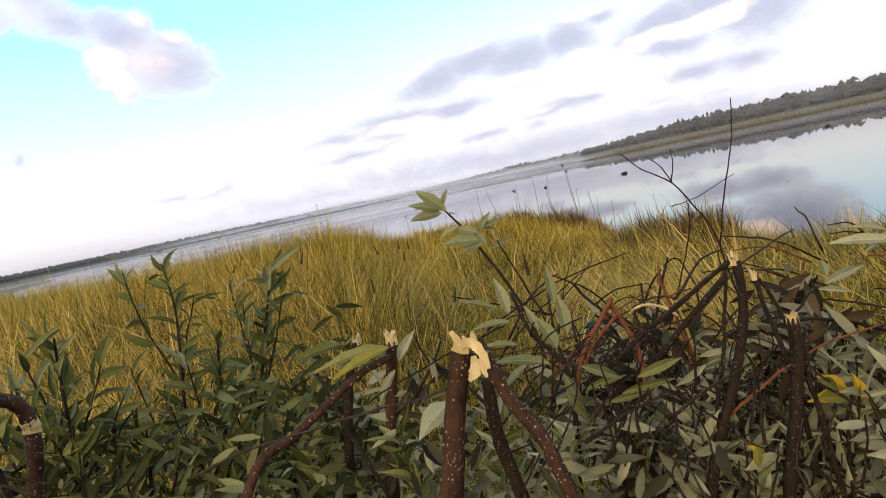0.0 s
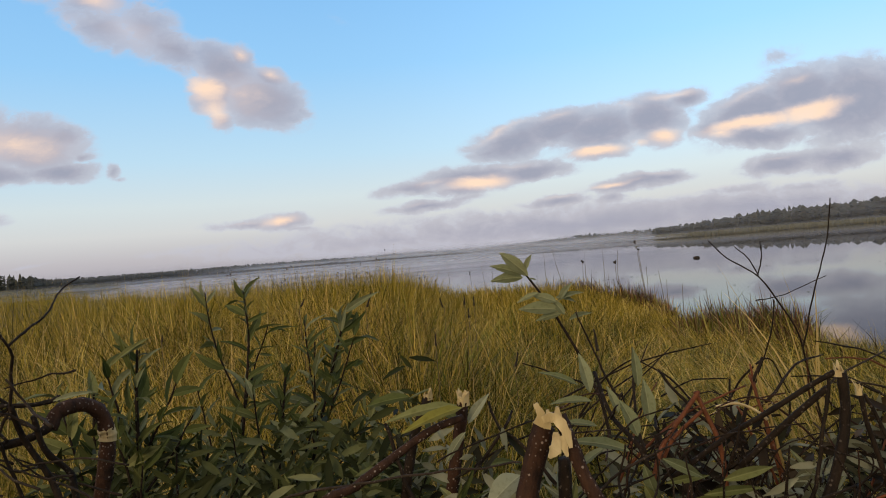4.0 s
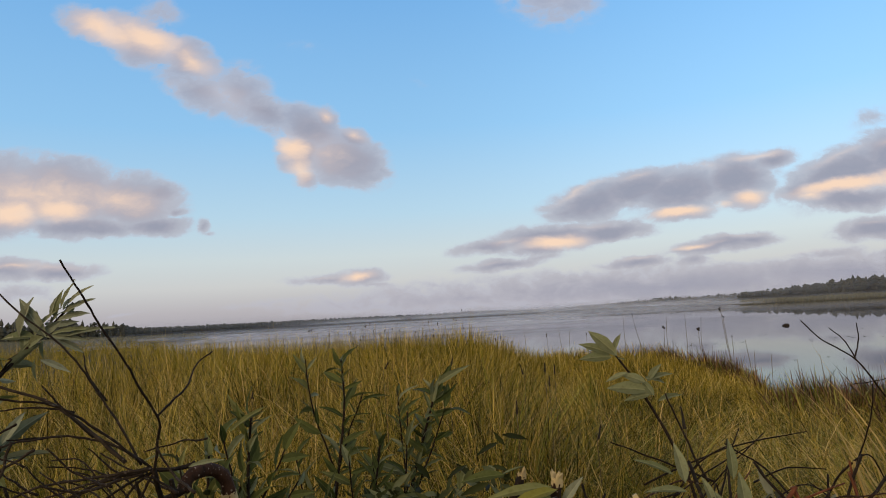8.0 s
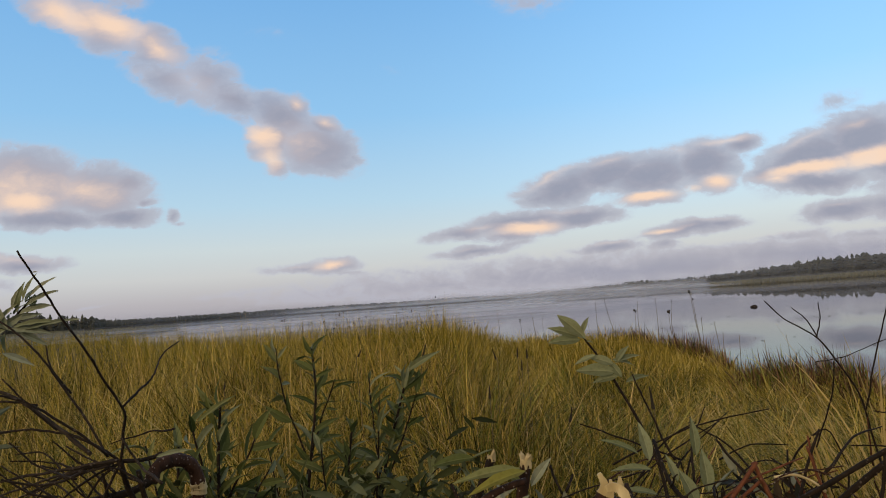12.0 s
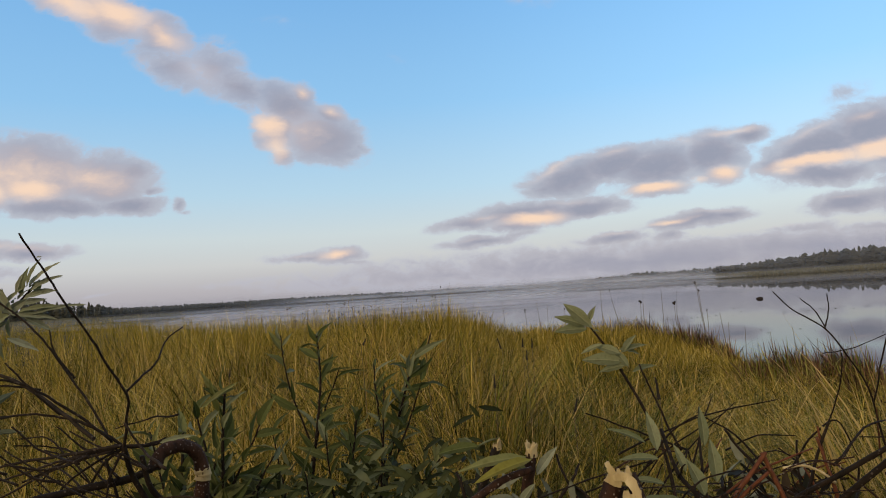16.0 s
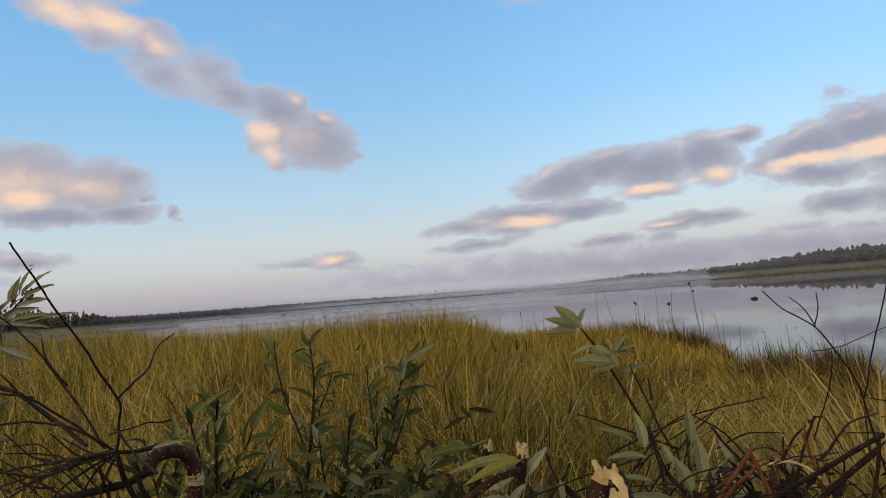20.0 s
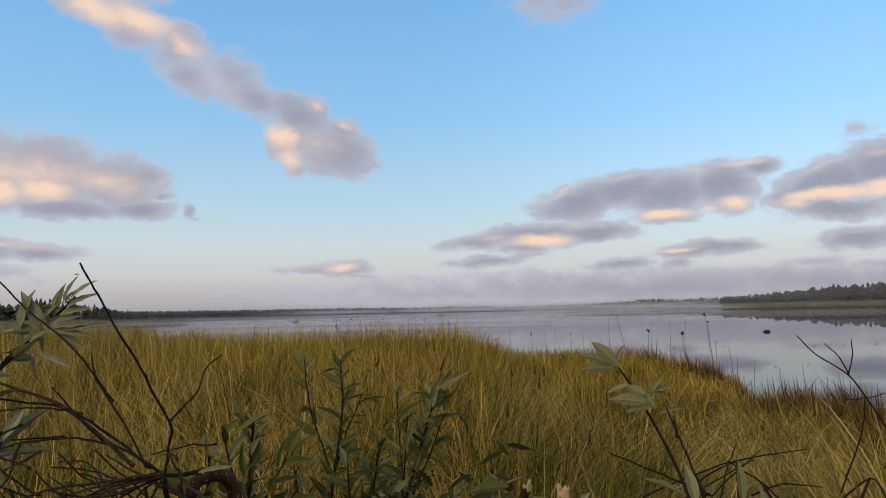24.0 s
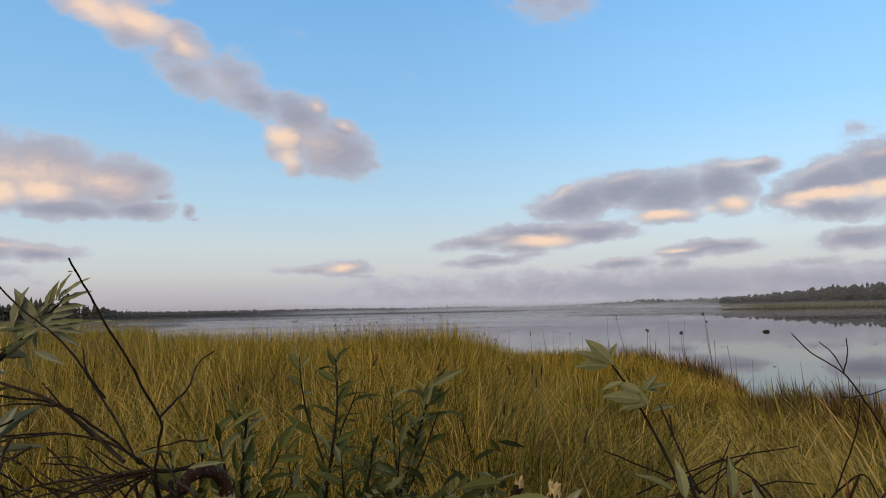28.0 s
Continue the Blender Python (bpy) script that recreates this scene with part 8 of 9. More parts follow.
tangle = thing("broken_branches", (-0.341, 0.777), "tangle of bare dark broken willow branches", "broken shrub")
branch(tangle, "twig", [(-0.368, 0.649, 1.273), (-0.359, 0.672, 1.238), (-0.349, 0.698, 1.200), (-0.339, 0.731, 1.156), (-0.328, 0.762, 1.112), (-0.335, 0.775, 1.078), (-0.342, 0.782, 1.054)], 0.0012, 0.0022, DARK_BARK)
branch(tangle, "twig", [(-0.318, 0.908, 1.172), (-0.329, 0.878, 1.157), (-0.323, 0.840, 1.140), (-0.323, 0.811, 1.130), (-0.329, 0.767, 1.111)], 0.0011, 0.0018, DARK_BARK)
branch(tangle, "twig", [(-0.667, 0.827, 1.318), (-0.613, 0.830, 1.304), (-0.561, 0.836, 1.269), (-0.516, 0.843, 1.224), (-0.479, 0.858, 1.186), (-0.454, 0.874, 1.139), (-0.434, 0.889, 1.098), (-0.406, 0.896, 1.037)], 0.0011, 0.0021, GREY_BARK)
branch(tangle, "twig", [(-0.468, 0.879, 1.182), (-0.460, 0.872, 1.153), (-0.443, 0.886, 1.120)], 0.001, 0.002, GREY_BARK)
branch(tangle, "twig", [(-0.645, 0.838, 1.175), (-0.568, 0.827, 1.156), (-0.480, 0.814, 1.130), (-0.424, 0.807, 1.094), (-0.383, 0.803, 1.059)], 0.0016, 0.0034, GREY_BARK)
branch(tangle, "twig", [(-0.552, 0.711, 1.144), (-0.496, 0.734, 1.143), (-0.436, 0.758, 1.128), (-0.391, 0.778, 1.094), (-0.360, 0.793, 1.057)], 0.0013, 0.0022, DARK_BARK)
branch(tangle, "twig", [(-0.573, 0.835, 1.070), (-0.512, 0.823, 1.084), (-0.438, 0.810, 1.087), (-0.389, 0.802, 1.075), (-0.352, 0.797, 1.052)], 0.0014, 0.0022, DARK_BARK)
branch(tangle, "twig", [(-0.482, 0.751, 1.036), (-0.441, 0.765, 1.047), (-0.393, 0.782, 1.049), (-0.350, 0.796, 1.051)], 0.0016, 0.0026, GREY_BARK)
branch(tangle, "twig", [(-0.620, 0.844, 1.057), (-0.565, 0.832, 1.083), (-0.518, 0.823, 1.102)], 0.001, 0.002, DARK_BARK)
branch(tangle, "twig", [(-0.445, 0.752, 1.151), (-0.426, 0.762, 1.122), (-0.401, 0.774, 1.093)], 0.001, 0.002, DARK_BARK)
branch(tangle, "twig", [(-0.472, 0.818, 1.063), (-0.440, 0.813, 1.061), (-0.419, 0.811, 1.043)], 0.001, 0.0015, GREY_BARK)
branch(tangle, "twig", [(-0.442, 0.767, 1.025), (-0.399, 0.781, 1.042), (-0.355, 0.795, 1.049)], 0.0014, 0.0022, DARK_BARK)
branch(tangle, "twig", [(-0.429, 0.816, 1.002), (-0.392, 0.807, 1.028), (-0.355, 0.798, 1.046)], 0.0014, 0.0022, DARK_BARK)
branch(tangle, "twig", [(-0.464, 0.761, 1.010), (-0.416, 0.776, 1.033), (-0.358, 0.794, 1.047)], 0.0012, 0.0022, GREY_BARK)
branch(tangle, "twig", [(-0.401, 0.811, 0.996), (-0.378, 0.804, 1.025), (-0.352, 0.798, 1.048)], 0.0014, 0.0022, DARK_BARK)
branch(tangle, "twig", [(-0.369, 0.796, 0.996), (-0.362, 0.796, 1.020), (-0.349, 0.797, 1.048)], 0.0014, 0.0022, DARK_BARK)
branch(tangle, "twig", [(-0.531, 0.833, 1.007), (-0.471, 0.821, 1.024), (-0.398, 0.807, 1.043), (-0.352, 0.797, 1.052)], 0.0012, 0.0025, GREY_BARK)
branch(tangle, "twig", [(-0.427, 0.773, 1.020), (-0.409, 0.778, 1.038), (-0.371, 0.789, 1.049)], 0.001, 0.002, DARK_BARK)
branch(tangle, "twig", [(-0.547, 0.826, 1.119), (-0.495, 0.817, 1.122), (-0.444, 0.809, 1.117)], 0.001, 0.002, DARK_BARK)
branch(tangle, "twig", [(-0.511, 0.739, 1.040), (-0.486, 0.747, 1.060), (-0.474, 0.748, 1.095)], 0.0012, 0.0025, GREY_BARK)
branch(tangle, "twig", [(-0.607, 0.844, 1.024), (-0.566, 0.835, 1.057), (-0.541, 0.827, 1.096)], 0.001, 0.0022, DARK_BARK)
branch(tangle, "twig", [(-0.349, 0.794, 1.051), (-0.325, 0.815, 1.048), (-0.313, 0.825, 1.049)], 0.003, 0.0035, DARK_BARK)
branch(tangle, "bent_stem", [(-0.335, 0.845, 1.015), (-0.329, 0.855, 1.030), (-0.313, 0.875, 1.032), (-0.301, 0.891, 1.018), (-0.297, 0.896, 0.990), (-0.303, 0.897, 0.949), (-0.311, 0.898, 0.914), (-0.361, 0.909, 0.664), (-0.425, 0.939, 0.030)], 0.0078, 0.0095, BARK, "brown stem snapped and bent over")
branch(tangle, "bent_stem", [(-0.331, 0.845, 1.018), (-0.354, 0.825, 1.009), (-0.399, 0.795, 1.007), (-0.433, 0.764, 1.006), (-0.455, 0.724, 1.008), (-0.479, 0.704, 1.002)], 0.0045, 0.004, DARK_BARK)
branch(tangle, "twig", [(-0.517, 0.742, 1.058), (-0.485, 0.743, 1.030), (-0.458, 0.744, 1.005), (-0.425, 0.745, 0.974)], 0.0024, 0.003, DARK_BARK)
branch(tangle, "twig", [(-0.492, 0.763, 1.046), (-0.483, 0.764, 1.013), (-0.465, 0.765, 0.970)], 0.002, 0.0028, DARK_BARK)
branch(tangle, "bent_stem", [(-0.346, 0.794, 1.050), (-0.347, 0.815, 1.014), (-0.331, 0.826, 0.972), (-0.320, 0.827, 0.939), (-0.252, 0.840, 0.689), (-0.161, 0.872, 0.030)], 0.0028, 0.004, DARK_BARK)
branch(tangle, "bent_stem", [(-0.336, 0.815, 1.035), (-0.332, 0.826, 0.997), (-0.318, 0.847, 0.965), (-0.314, 0.848, 0.932), (-0.287, 0.859, 0.682), (-0.251, 0.891, 0.030)], 0.0028, 0.004, DARK_BARK)
branch(tangle, "twig", [(-0.365, 0.794, 1.039), (-0.364, 0.816, 0.990), (-0.356, 0.827, 0.941)], 0.002, 0.0028, DARK_BARK)
branch(tangle, "twig", [(-0.430, 0.765, 0.967), (-0.398, 0.775, 0.980), (-0.369, 0.795, 0.996)], 0.002, 0.003, DARK_BARK)
branch(tangle, "torn_ring", [(-0.2985, 0.8945, 1.001), (-0.2965, 0.8965, 0.994), (-0.2975, 0.8965, 0.986)], 0.0088, 0.0098, WOOD, "pale torn ring in the bark", sides=11)
leaf(tangle, (-0.316, 0.815, 1.048), (-0.277, 0.815, 1.058), 0.15, PALE_LEAF, 0.15, 0)
branch(tangle, "twig", [(-0.434, 0.728, 1.067), (-0.397, 0.739, 1.036), (-0.364, 0.762, 1.002)], 0.000932326, 0.0021097, GREY_BARK)
branch(tangle, "twig", [(-0.384, 0.735, 1.032), (-0.343, 0.746, 1.005), (-0.285, 0.710, 0.988)], 0.000920534, 0.00164567, GREY_BARK)
branch(tangle, "twig", [(-0.608, 0.844, 1.022), (-0.564, 0.855, 0.999), (-0.495, 0.824, 0.982)], 0.0012172, 0.00247853, DARK_BARK)
branch(tangle, "twig", [(-0.345, 0.766, 1.050), (-0.330, 0.776, 1.039), (-0.305, 0.760, 1.032)], 0.00125833, 0.00243039, DARK_BARK)
branch(tangle, "twig", [(-0.631, 0.864, 1.045), (-0.614, 0.875, 1.041), (-0.587, 0.871, 1.034)], 0.00125812, 0.00172336, DARK_BARK)
branch(tangle, "twig", [(-0.390, 0.869, 1.057), (-0.354, 0.879, 1.066), (-0.304, 0.845, 1.073)], 0.000927528, 0.00171138, DARK_BARK)
branch(tangle, "twig", [(-0.445, 0.872, 1.059), (-0.404, 0.883, 1.029), (-0.360, 0.889, 1.003)], 0.0012408, 0.00231966, GREY_BARK)
branch(tangle, "twig", [(-0.313, 0.728, 1.006), (-0.279, 0.739, 0.984), (-0.241, 0.738, 0.961)], 0.000917212, 0.00190254, GREY_BARK)
branch(tangle, "twig", [(-0.474, 0.827, 1.029), (-0.432, 0.839, 0.978), (-0.375, 0.819, 0.955)], 0.000984012, 0.00171865, GREY_BARK)
branch(tangle, "twig", [(-0.407, 0.813, 1.046), (-0.394, 0.824, 1.021), (-0.364, 0.796, 1.011)], 0.00122588, 0.00183787, DARK_BARK)
branch(tangle, "twig", [(-0.505, 0.707, 1.042), (-0.472, 0.718, 1.031), (-0.437, 0.726, 1.004)], 0.000999304, 0.00231138, DARK_BARK)
branch(tangle, "twig", [(-0.444, 0.840, 1.070), (-0.412, 0.851, 1.038), (-0.361, 0.813, 1.012)], 0.00101612, 0.00226191, DARK_BARK)
branch(tangle, "twig", [(-0.621, 0.848, 0.997), (-0.600, 0.859, 0.975), (-0.547, 0.822, 0.973)], 0.000919531, 0.00199548, DARK_BARK)
branch(tangle, "twig", [(-0.542, 0.845, 1.084), (-0.517, 0.855, 1.083), (-0.501, 0.882, 1.081)], 0.001199, 0.00182561, DARK_BARK)
branch(tangle, "twig", [(-0.595, 0.828, 1.048), (-0.555, 0.839, 1.048), (-0.485, 0.802, 1.076)], 0.00118619, 0.00234888, GREY_BARK)
branch(tangle, "twig", [(-0.416, 0.711, 1.092), (-0.390, 0.722, 1.062), (-0.339, 0.680, 1.059)], 0.00121206, 0.00174465, DARK_BARK)
branch(tangle, "twig", [(-0.546, 0.809, 1.047), (-0.517, 0.820, 1.011), (-0.479, 0.818, 0.987)], 0.00100498, 0.00157324, GREY_BARK)
branch(tangle, "twig", [(-0.632, 0.863, 0.988), (-0.597, 0.873, 0.995), (-0.570, 0.896, 0.996)], 0.000926232, 0.00220709, GREY_BARK)
branch(tangle, "twig", [(-0.324, 0.744, 1.082), (-0.308, 0.755, 1.052), (-0.272, 0.710, 1.043)], 0.00125556, 0.00230025, GREY_BARK)
branch(tangle, "twig", [(-0.469, 0.861, 1.040), (-0.445, 0.872, 1.025), (-0.419, 0.873, 0.989)], 0.00125034, 0.0015396, GREY_BARK)
branch(tangle, "twig", [(-0.552, 0.775, 1.094), (-0.521, 0.785, 1.076), (-0.490, 0.796, 1.060)], 0.000933765, 0.00153285, GREY_BARK)
branch(tangle, "twig", [(-0.422, 0.708, 1.057), (-0.387, 0.719, 1.046), (-0.325, 0.669, 1.067)], 0.00128162, 0.00214927, DARK_BARK)
branch(tangle, "twig", [(-0.313, 0.724, 1.021), (-0.291, 0.735, 0.993), (-0.253, 0.701, 1.001)], 0.000988462, 0.00162167, DARK_BARK)
branch(tangle, "twig", [(-0.518, 0.717, 1.052), (-0.507, 0.728, 1.019), (-0.467, 0.695, 1.001)], 0.00124973, 0.00158925, DARK_BARK)
branch(tangle, "twig", [(-0.489, 0.738, 1.056), (-0.464, 0.749, 1.041), (-0.411, 0.708, 1.036)], 0.00121999, 0.00156358, DARK_BARK)
branch(tangle, "twig", [(-0.503, 0.860, 1.048), (-0.464, 0.871, 1.041), (-0.400, 0.825, 1.037)], 0.000974674, 0.00188879, DARK_BARK)
branch(tangle, "twig", [(-0.385, 0.871, 0.981), (-0.334, 0.883, 0.948), (-0.271, 0.853, 0.935)], 0.00114167, 0.00204088, DARK_BARK)
branch(tangle, "twig", [(-0.362, 0.783, 1.003), (-0.346, 0.793, 0.987), (-0.334, 0.817, 0.983)], 0.00108236, 0.00192353, DARK_BARK)
branch(tangle, "twig", [(-0.451, 0.733, 1.071), (-0.424, 0.744, 1.039), (-0.391, 0.748, 1.029)], 0.000955077, 0.00218791, DARK_BARK)
branch(tangle, "twig", [(-0.351, 0.814, 0.987), (-0.303, 0.824, 0.985), (-0.253, 0.831, 0.971)], 0.00120855, 0.00158345, GREY_BARK)
branch(tangle, "twig", [(-0.482, 0.859, 1.031), (-0.456, 0.870, 1.015), (-0.407, 0.829, 0.995)], 0.00118677, 0.00181312, GREY_BARK)
branch(tangle, "twig", [(-0.588, 0.878, 1.060), (-0.564, 0.889, 1.028), (-0.536, 0.896, 1.006)], 0.00110385, 0.00236876, DARK_BARK)
branch(tangle, "twig", [(-0.457, 0.863, 1.036), (-0.425, 0.875, 0.995), (-0.379, 0.854, 0.980)], 0.00100797, 0.00185249, DARK_BARK)
branch(tangle, "twig", [(-0.472, 0.844, 1.002), (-0.452, 0.855, 0.975), (-0.436, 0.877, 0.957)], 0.00101141, 0.0020748, GREY_BARK)

grey = thing("grey_willow", (-0.731, 1.051), "willow with narrow grey-green leaves on dark twigs", "willow")
branch(grey, "stem", [(-0.637, 1.166, 1.257), (-0.662, 1.148, 1.221), (-0.688, 1.110, 1.178), (-0.729, 1.074, 1.114), (-0.765, 1.051, 1.027), (-0.794, 1.055, 0.962), (-0.888, 1.079, 0.712), (-1.021, 1.133, 0.030)], 0.0018, 0.0045, DARK_BARK)
branch(grey, "twig", [(-0.736, 1.086, 1.199), (-0.715, 1.110, 1.171), (-0.689, 1.130, 1.186)], 0.0015, 0.002, DARK_BARK)
branch(grey, "twig", [(-0.694, 1.091, 1.171), (-0.732, 1.094, 1.120), (-0.754, 1.059, 1.050)], 0.002, 0.003, DARK_BARK)
leaf(grey, (-0.636, 1.127, 1.245), (-0.618, 1.123, 1.290), 0.231, PALE_LEAF, 0.12, 0)
leaf(grey, (-0.618, 1.123, 1.290), (-0.609, 1.124, 1.291), 0.36, SILVER, 0.12, 0)
leaf(grey, (-0.626, 1.127, 1.251), (-0.588, 1.125, 1.285), 0.231, SILVER, 0.12, 0)
leaf(grey, (-0.632, 1.128, 1.238), (-0.585, 1.127, 1.265), 0.252, SILVER, 0.12, 0)
leaf(grey, (-0.642, 1.128, 1.227), (-0.593, 1.129, 1.242), 0.315, SILVER, 0.12, 0)
leaf(grey, (-0.652, 1.127, 1.234), (-0.644, 1.124, 1.268), 0.294, SILVER, 0.12, 0)
leaf(grey, (-0.661, 1.129, 1.203), (-0.703, 1.121, 1.267), 0.273, SILVER, 0.12, 0)
leaf(grey, (-0.702, 1.127, 1.205), (-0.687, 1.122, 1.268), 0.357, SILVER, 0.12, 0)
leaf(grey, (-0.679, 1.128, 1.204), (-0.734, 1.125, 1.208), 0.357, PALE_LEAF, 0.12, 0)
leaf(grey, (-0.661, 1.129, 1.203), (-0.597, 1.133, 1.199), 0.21, SILVER, 0.12, 0)
leaf(grey, (-0.652, 1.129, 1.207), (-0.587, 1.131, 1.219), 0.147, PALE_LEAF, 0.12, 0)
leaf(grey, (-0.634, 1.131, 1.201), (-0.553, 1.133, 1.221), 0.105, SILVER, 0.12, 0)
leaf(grey, (-0.666, 1.130, 1.198), (-0.671, 1.132, 1.167), 0.36, PALE_LEAF, 0.12, 0)
leaf(grey, (-0.643, 1.131, 1.197), (-0.603, 1.135, 1.177), 0.231, SILVER, 0.12, 0)
leaf(grey, (-0.672, 1.132, 1.167), (-0.626, 1.136, 1.148), 0.21, SILVER, 0.12, 0)
leaf(grey, (-0.681, 1.132, 1.167), (-0.684, 1.135, 1.131), 0.252, PALE_LEAF, 0.12, 0)
leaf(grey, (-0.680, 1.129, 1.195), (-0.718, 1.130, 1.169), 0.315, PALE_LEAF, 0.12, 0)
leaf(grey, (-0.762, 1.125, 1.199), (-0.773, 1.120, 1.245), 0.315, PALE_LEAF, 0.12, 0)
leaf(grey, (-0.752, 1.125, 1.208), (-0.748, 1.122, 1.239), 0.36, SILVER, 0.12, 0)
leaf(grey, (-0.780, 1.125, 1.191), (-0.745, 1.121, 1.244), 0.36, SILVER, 0.12, 0)
leaf(grey, (-0.791, 1.126, 1.173), (-0.818, 1.125, 1.166), 0.315, PALE_LEAF, 0.12, 0)
leaf(grey, (-0.822, 1.116, 1.261), (-0.776, 1.115, 1.297), 0.252, SILVER, 0.12, 0)
leaf(grey, (-0.827, 1.117, 1.248), (-0.781, 1.118, 1.259), 0.252, PALE_LEAF, 0.12, 0)
leaf(grey, (-0.833, 1.118, 1.235), (-0.798, 1.119, 1.242), 0.252, SILVER, 0.12, 0)
leaf(grey, (-0.698, 1.128, 1.200), (-0.729, 1.126, 1.206), 0.315, SILVER, 0.12, 0)
leaf(grey, (-0.771, 1.125, 1.190), (-0.784, 1.131, 1.127), 0.36, SILVER, 0.12, 0)
leaf(grey, (-0.763, 1.127, 1.172), (-0.753, 1.133, 1.117), 0.36, PALE_LEAF, 0.12, 0)
leaf(grey, (-0.785, 1.131, 1.118), (-0.779, 1.137, 1.063), 0.36, SILVER, 0.12, 0)
leaf(grey, (-0.793, 1.130, 1.128), (-0.832, 1.132, 1.084), 0.36, PALE_LEAF, 0.12, 0)
spray(grey, LEAVES, [(-0.642, 1.156, 1.252), (-0.680, 1.129, 1.199), (-0.726, 1.084, 1.121)], 22, 0.055, (PALE_LEAF, SILVER), 0.3, 0.8)
twig = branch(grey, "twig", [(-0.731, 1.038, 1.176), (-0.754, 1.046, 1.077), (-0.786, 1.056, 0.961)], 0.002, 0.004, DARK_BARK)
spray(twig, LEAVES, [(-0.731, 1.038, 1.176), (-0.754, 1.046, 1.077), (-0.786, 1.056, 0.961)], 20, 0.062, (SILVER, LEAF, LEAF), 0.3, 0.9)
twig = branch(grey, "twig", [(-0.678, 0.996, 1.113), (-0.682, 1.002, 1.049), (-0.703, 1.010, 0.955)], 0.002, 0.004, DARK_BARK)
spray(twig, LEAVES, [(-0.678, 0.996, 1.113), (-0.682, 1.002, 1.049), (-0.703, 1.010, 0.955)], 20, 0.062, (SILVER, LEAF, LEAF), 0.3, 0.9)
twig = branch(grey, "twig", [(-0.822, 1.077, 1.248), (-0.838, 1.090, 1.108), (-0.856, 1.104, 0.951)], 0.002, 0.004, DARK_BARK)
spray(twig, LEAVES, [(-0.822, 1.077, 1.248), (-0.838, 1.090, 1.108), (-0.856, 1.104, 0.951)], 26, 0.062, (SILVER, LEAF, LEAF), 0.3, 0.9)
twig = branch(grey, "twig", [(-0.637, 0.983, 1.059), (-0.656, 0.987, 1.013), (-0.675, 0.992, 0.943)], 0.002, 0.004, DARK_BARK)
spray(twig, LEAVES, [(-0.637, 0.983, 1.059), (-0.656, 0.987, 1.013), (-0.675, 0.992, 0.943)], 14, 0.062, (SILVER, LEAF, LEAF), 0.3, 0.9)
twig = branch(grey, "twig", [(-0.847, 1.029, 1.216), (-0.854, 1.041, 1.082), (-0.863, 1.055, 0.932)], 0.002, 0.004, DARK_BARK)
spray(twig, LEAVES, [(-0.847, 1.029, 1.216), (-0.854, 1.041, 1.082), (-0.863, 1.055, 0.932)], 26, 0.062, (SILVER, LEAF, LEAF), 0.3, 0.9)
twig = branch(grey, "twig", [(-0.725, 0.947, 1.076), (-0.720, 0.953, 1.023), (-0.725, 0.960, 0.940)], 0.002, 0.004, DARK_BARK)
spray(twig, LEAVES, [(-0.725, 0.947, 1.076), (-0.720, 0.953, 1.023), (-0.725, 0.960, 0.940)], 20, 0.062, (SILVER, LEAF, LEAF), 0.3, 0.9)

bare = thing("bare_twig", (1.086, 1.805), "bare dark forked twig standing among the sedge", "twig")
branch(bare, "stem", [(0.842, 1.774, 1.143), (0.887, 1.779, 1.097), (0.931, 1.781, 1.069), (0.976, 1.784, 1.036), (1.022, 1.790, 0.972), (1.072, 1.798, 0.888), (1.100, 1.809, 0.777), (1.163, 1.839, 0.527), (1.253, 1.898, 0.030)], 0.0014, 0.003, DARK_BARK)
branch(bare, "twig", [(0.901, 1.756, 1.123), (0.940, 1.769, 1.091), (0.971, 1.784, 1.044)], 0.0015, 0.0025, DARK_BARK)
branch(bare, "twig", [(0.985, 1.786, 1.130), (0.986, 1.789, 1.090), (0.971, 1.783, 1.048)], 0.0015, 0.0025, DARK_BARK)
branch(bare, "twig", [(1.121, 1.734, 1.033), (1.045, 1.768, 0.997), (1.009, 1.789, 0.984), (0.971, 1.810, 0.976)], 0.0012, 0.002, DARK_BARK)
branch(bare, "twig", [(1.135, 1.716, 1.223), (1.135, 1.747, 1.113), (1.107, 1.780, 0.973), (1.086, 1.802, 0.846)], 0.0018, 0.003, DARK_BARK)
branch(bare, "twig", [(1.009, 1.790, 0.979), (1.002, 1.797, 0.902), (0.973, 1.805, 0.819), (0.945, 1.812, 0.749)], 0.002, 0.003, DARK_BARK)
branch(bare, "twig", [(0.265, 1.340, 0.954), (0.317, 1.342, 0.931), (0.390, 1.345, 0.900), (0.452, 1.348, 0.871)], 0.0015, 0.003, DARK_BARK)

straw = thing("straw_tuft", (1.31, 2.14), "tuft of long dry straw-coloured blades splayed over the sedge", "grass tuft")
for k in range(20):
    straw_blade(straw, LEAVES, (1.31, 2.14, 0.08))
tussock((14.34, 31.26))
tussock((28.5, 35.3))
cattail((-0.038, 2.943, 1.003), 0.3, 0.06)
cattail((0.284, 3.351, 0.938), -0.3, 0.05)
cattail((0.382, 3.249, 0.947), 0, 0.045)
cattail((0.438, 3.351, 0.930), 0, 0.045)
cattail((0.386, 3.154, 0.896), 0, 0.045)
cattail((0.198, 2.655, 0.854), 0, 0.05)
cattail((-0.303, 2.942, 1.014), 0.5, 0.03)
cattail((0.586, 1.948, 0.897), -0.1, 0.06)
cattail((-0.893, 3.052, 0.912), 0.1, 0.03)
cattail((0.458, 2.461, 0.783), 0.2, 0.05)
stalk((3.027, 10.490, 0.855), 0.1, 0.045)
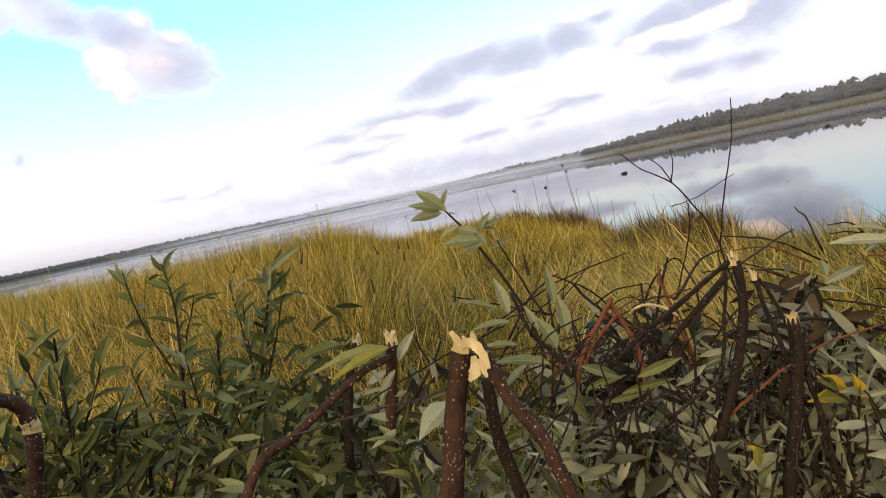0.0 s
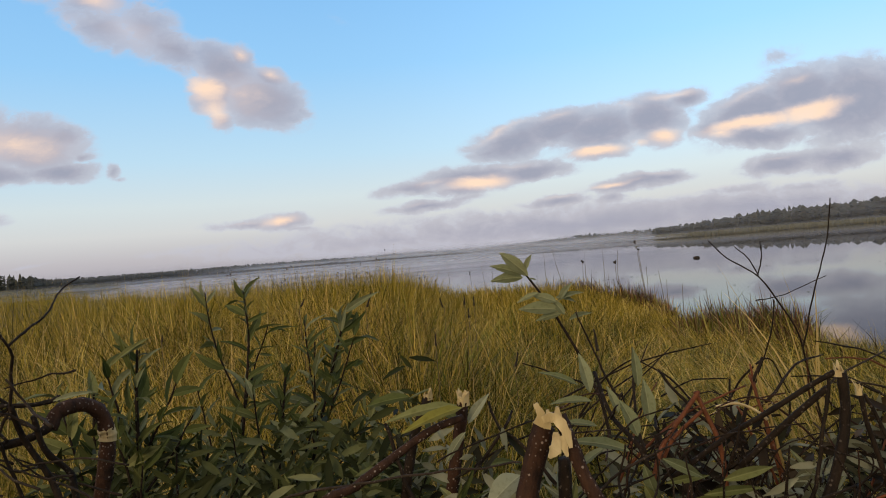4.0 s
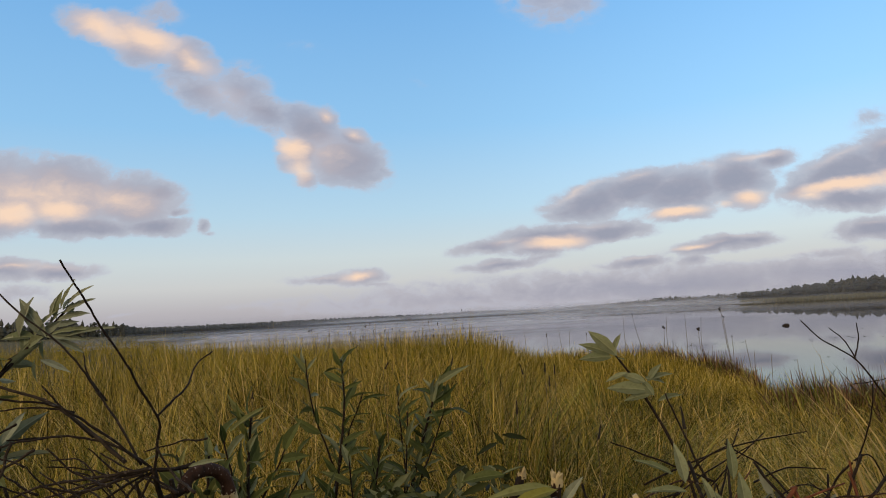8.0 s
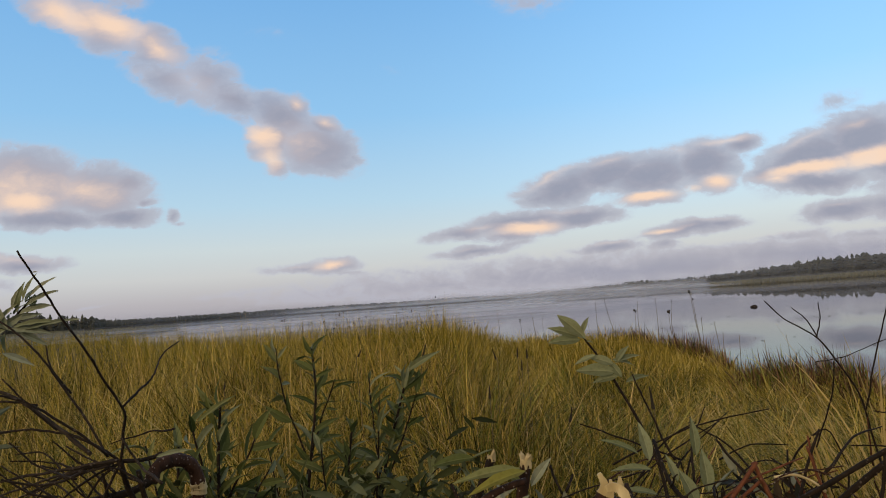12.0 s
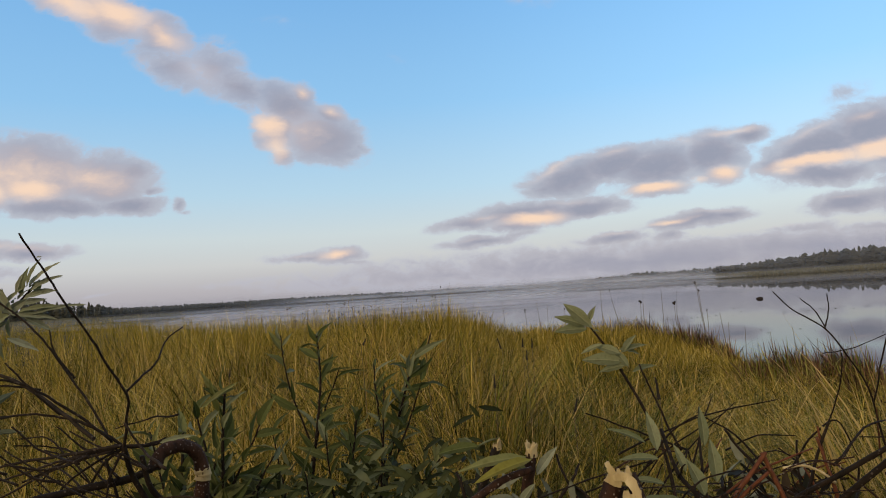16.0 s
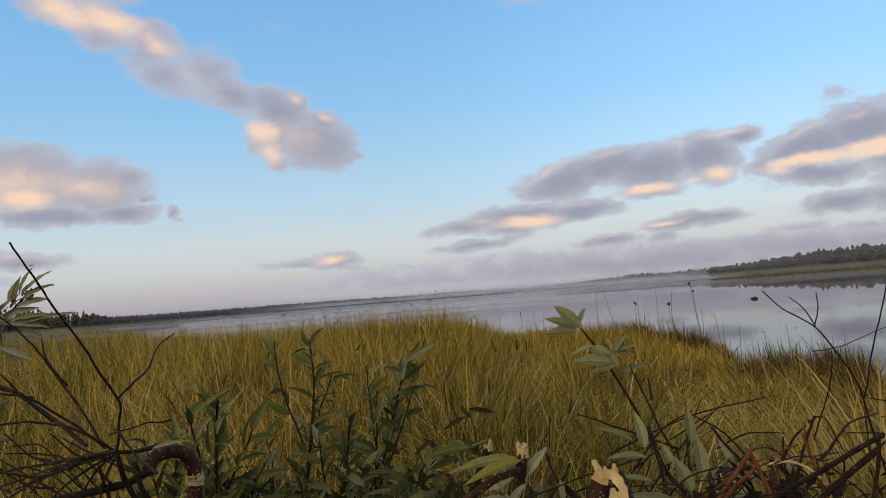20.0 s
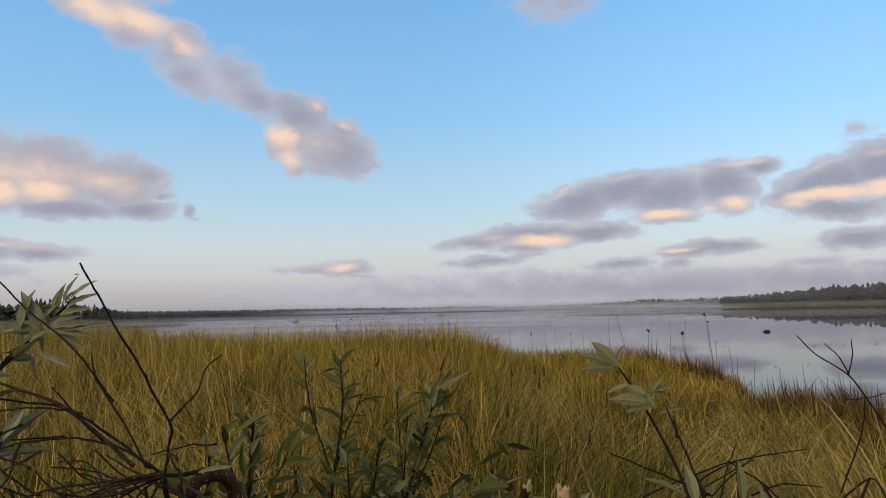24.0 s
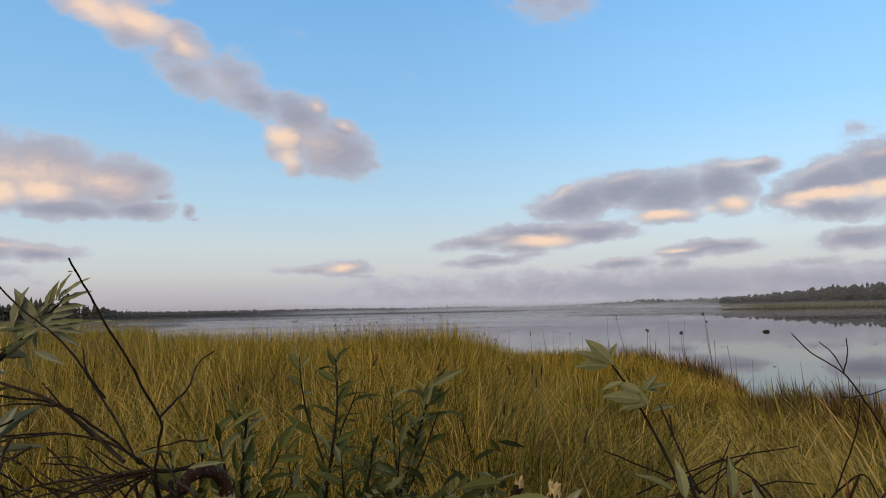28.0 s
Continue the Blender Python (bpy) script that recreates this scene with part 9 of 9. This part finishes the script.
stalk((3.458, 10.292, 0.829), -0.12, 0.055)
stalk((3.492, 9.462, 1.107), -0.22, 0.05)
stalk((3.484, 9.371, 1.012), -0.2, 0.035)
stalk((2.720, 11.073, 1.070), -0.5, 0.03)
stalk((2.699, 11.575, 1.072), -0.06, 0.01)
stalk((3.129, 10.677, 1.008), -0.03, 0.012)
stalk((3.576, 10.479, 0.971), 0, 0.02)
stalk((3.473, 8.694, 0.727), -0.2, 0.012)
stalk((3.492, 8.504, 0.618), -0.1, 0.01)
stalk((2.507, 12.711, 0.737), -0.3, 0.01)
stalk((2.755, 12.521, 0.626), -0.3, 0.02)
stalk((0.696, 13.114, 0.732), 0.35, 0.045)
stalk((0.789, 13.111, 0.763), 0.4, 0.04)
stalk((0.992, 13.320, 0.671), 0.3, 0.04)
stalk((1.264, 13.592, 0.981), -0.1, 0.015)
stalk((1.760, 14.119, 0.727), 0, 0.05)
stalk((2.544, 14.120, 0.716), 0.4, 0.04)
stalk((2.139, 13.606, 0.842), 0.05, 0.015)
stalk((1.894, 13.399, 0.900), -0.2, 0.01)
stalk((3.471, 9.094, 0.754), 0.1, 0.02)
stalk((3.338, 7.701, 0.615), 0.2, 0.01)
stalk((3.752, 7.501, 0.602), -0.4, 0.01)
stalk((3.563, 7.606, 0.551), -0.5, 0.01)
stalk((3.963, 7.413, 0.465), 0.3, 0.01)
stalk((0.087, 10.851, 1.288), 0, 0.03)
stalk((-0.513, 10.560, 1.177), 0.02, 0.02)
stalk((-1.966, 9.563, 1.106), 0, 0.03)
stalk((-2.412, 9.049, 1.220), -0.1, 0.015)
stalk((4.373, 7.515, 0.454), 0.1, 0.01)
stalk((3.530, 11.073, 1.061), 0, 0.015)


# flowering sedge along the far edge of the meadow
FLOWERS = np.random.default_rng(8)
for k in range(70):
    az, r = math.radians(FLOWERS.uniform(-12, 1.5)), FLOWERS.uniform(9.0, 12.0)
    z = 1.2 - r * FLOWERS.uniform(0.003, 0.032)
    stalk((r * math.sin(az), r * math.cos(az), z), FLOWERS.normal(0, 0.16), float(FLOWERS.choice([0.008, 0.01, 0.022, 0.03])))
for k in range(26):
    az, r = math.radians(FLOWERS.uniform(-24, -11)), FLOWERS.uniform(10.0, 14.0)
    z = 1.2 - r * FLOWERS.uniform(0.008, 0.03)
    stalk((r * math.sin(az), r * math.cos(az), z), FLOWERS.normal(0, 0.16), float(FLOWERS.choice([0.008, 0.01, 0.012])))
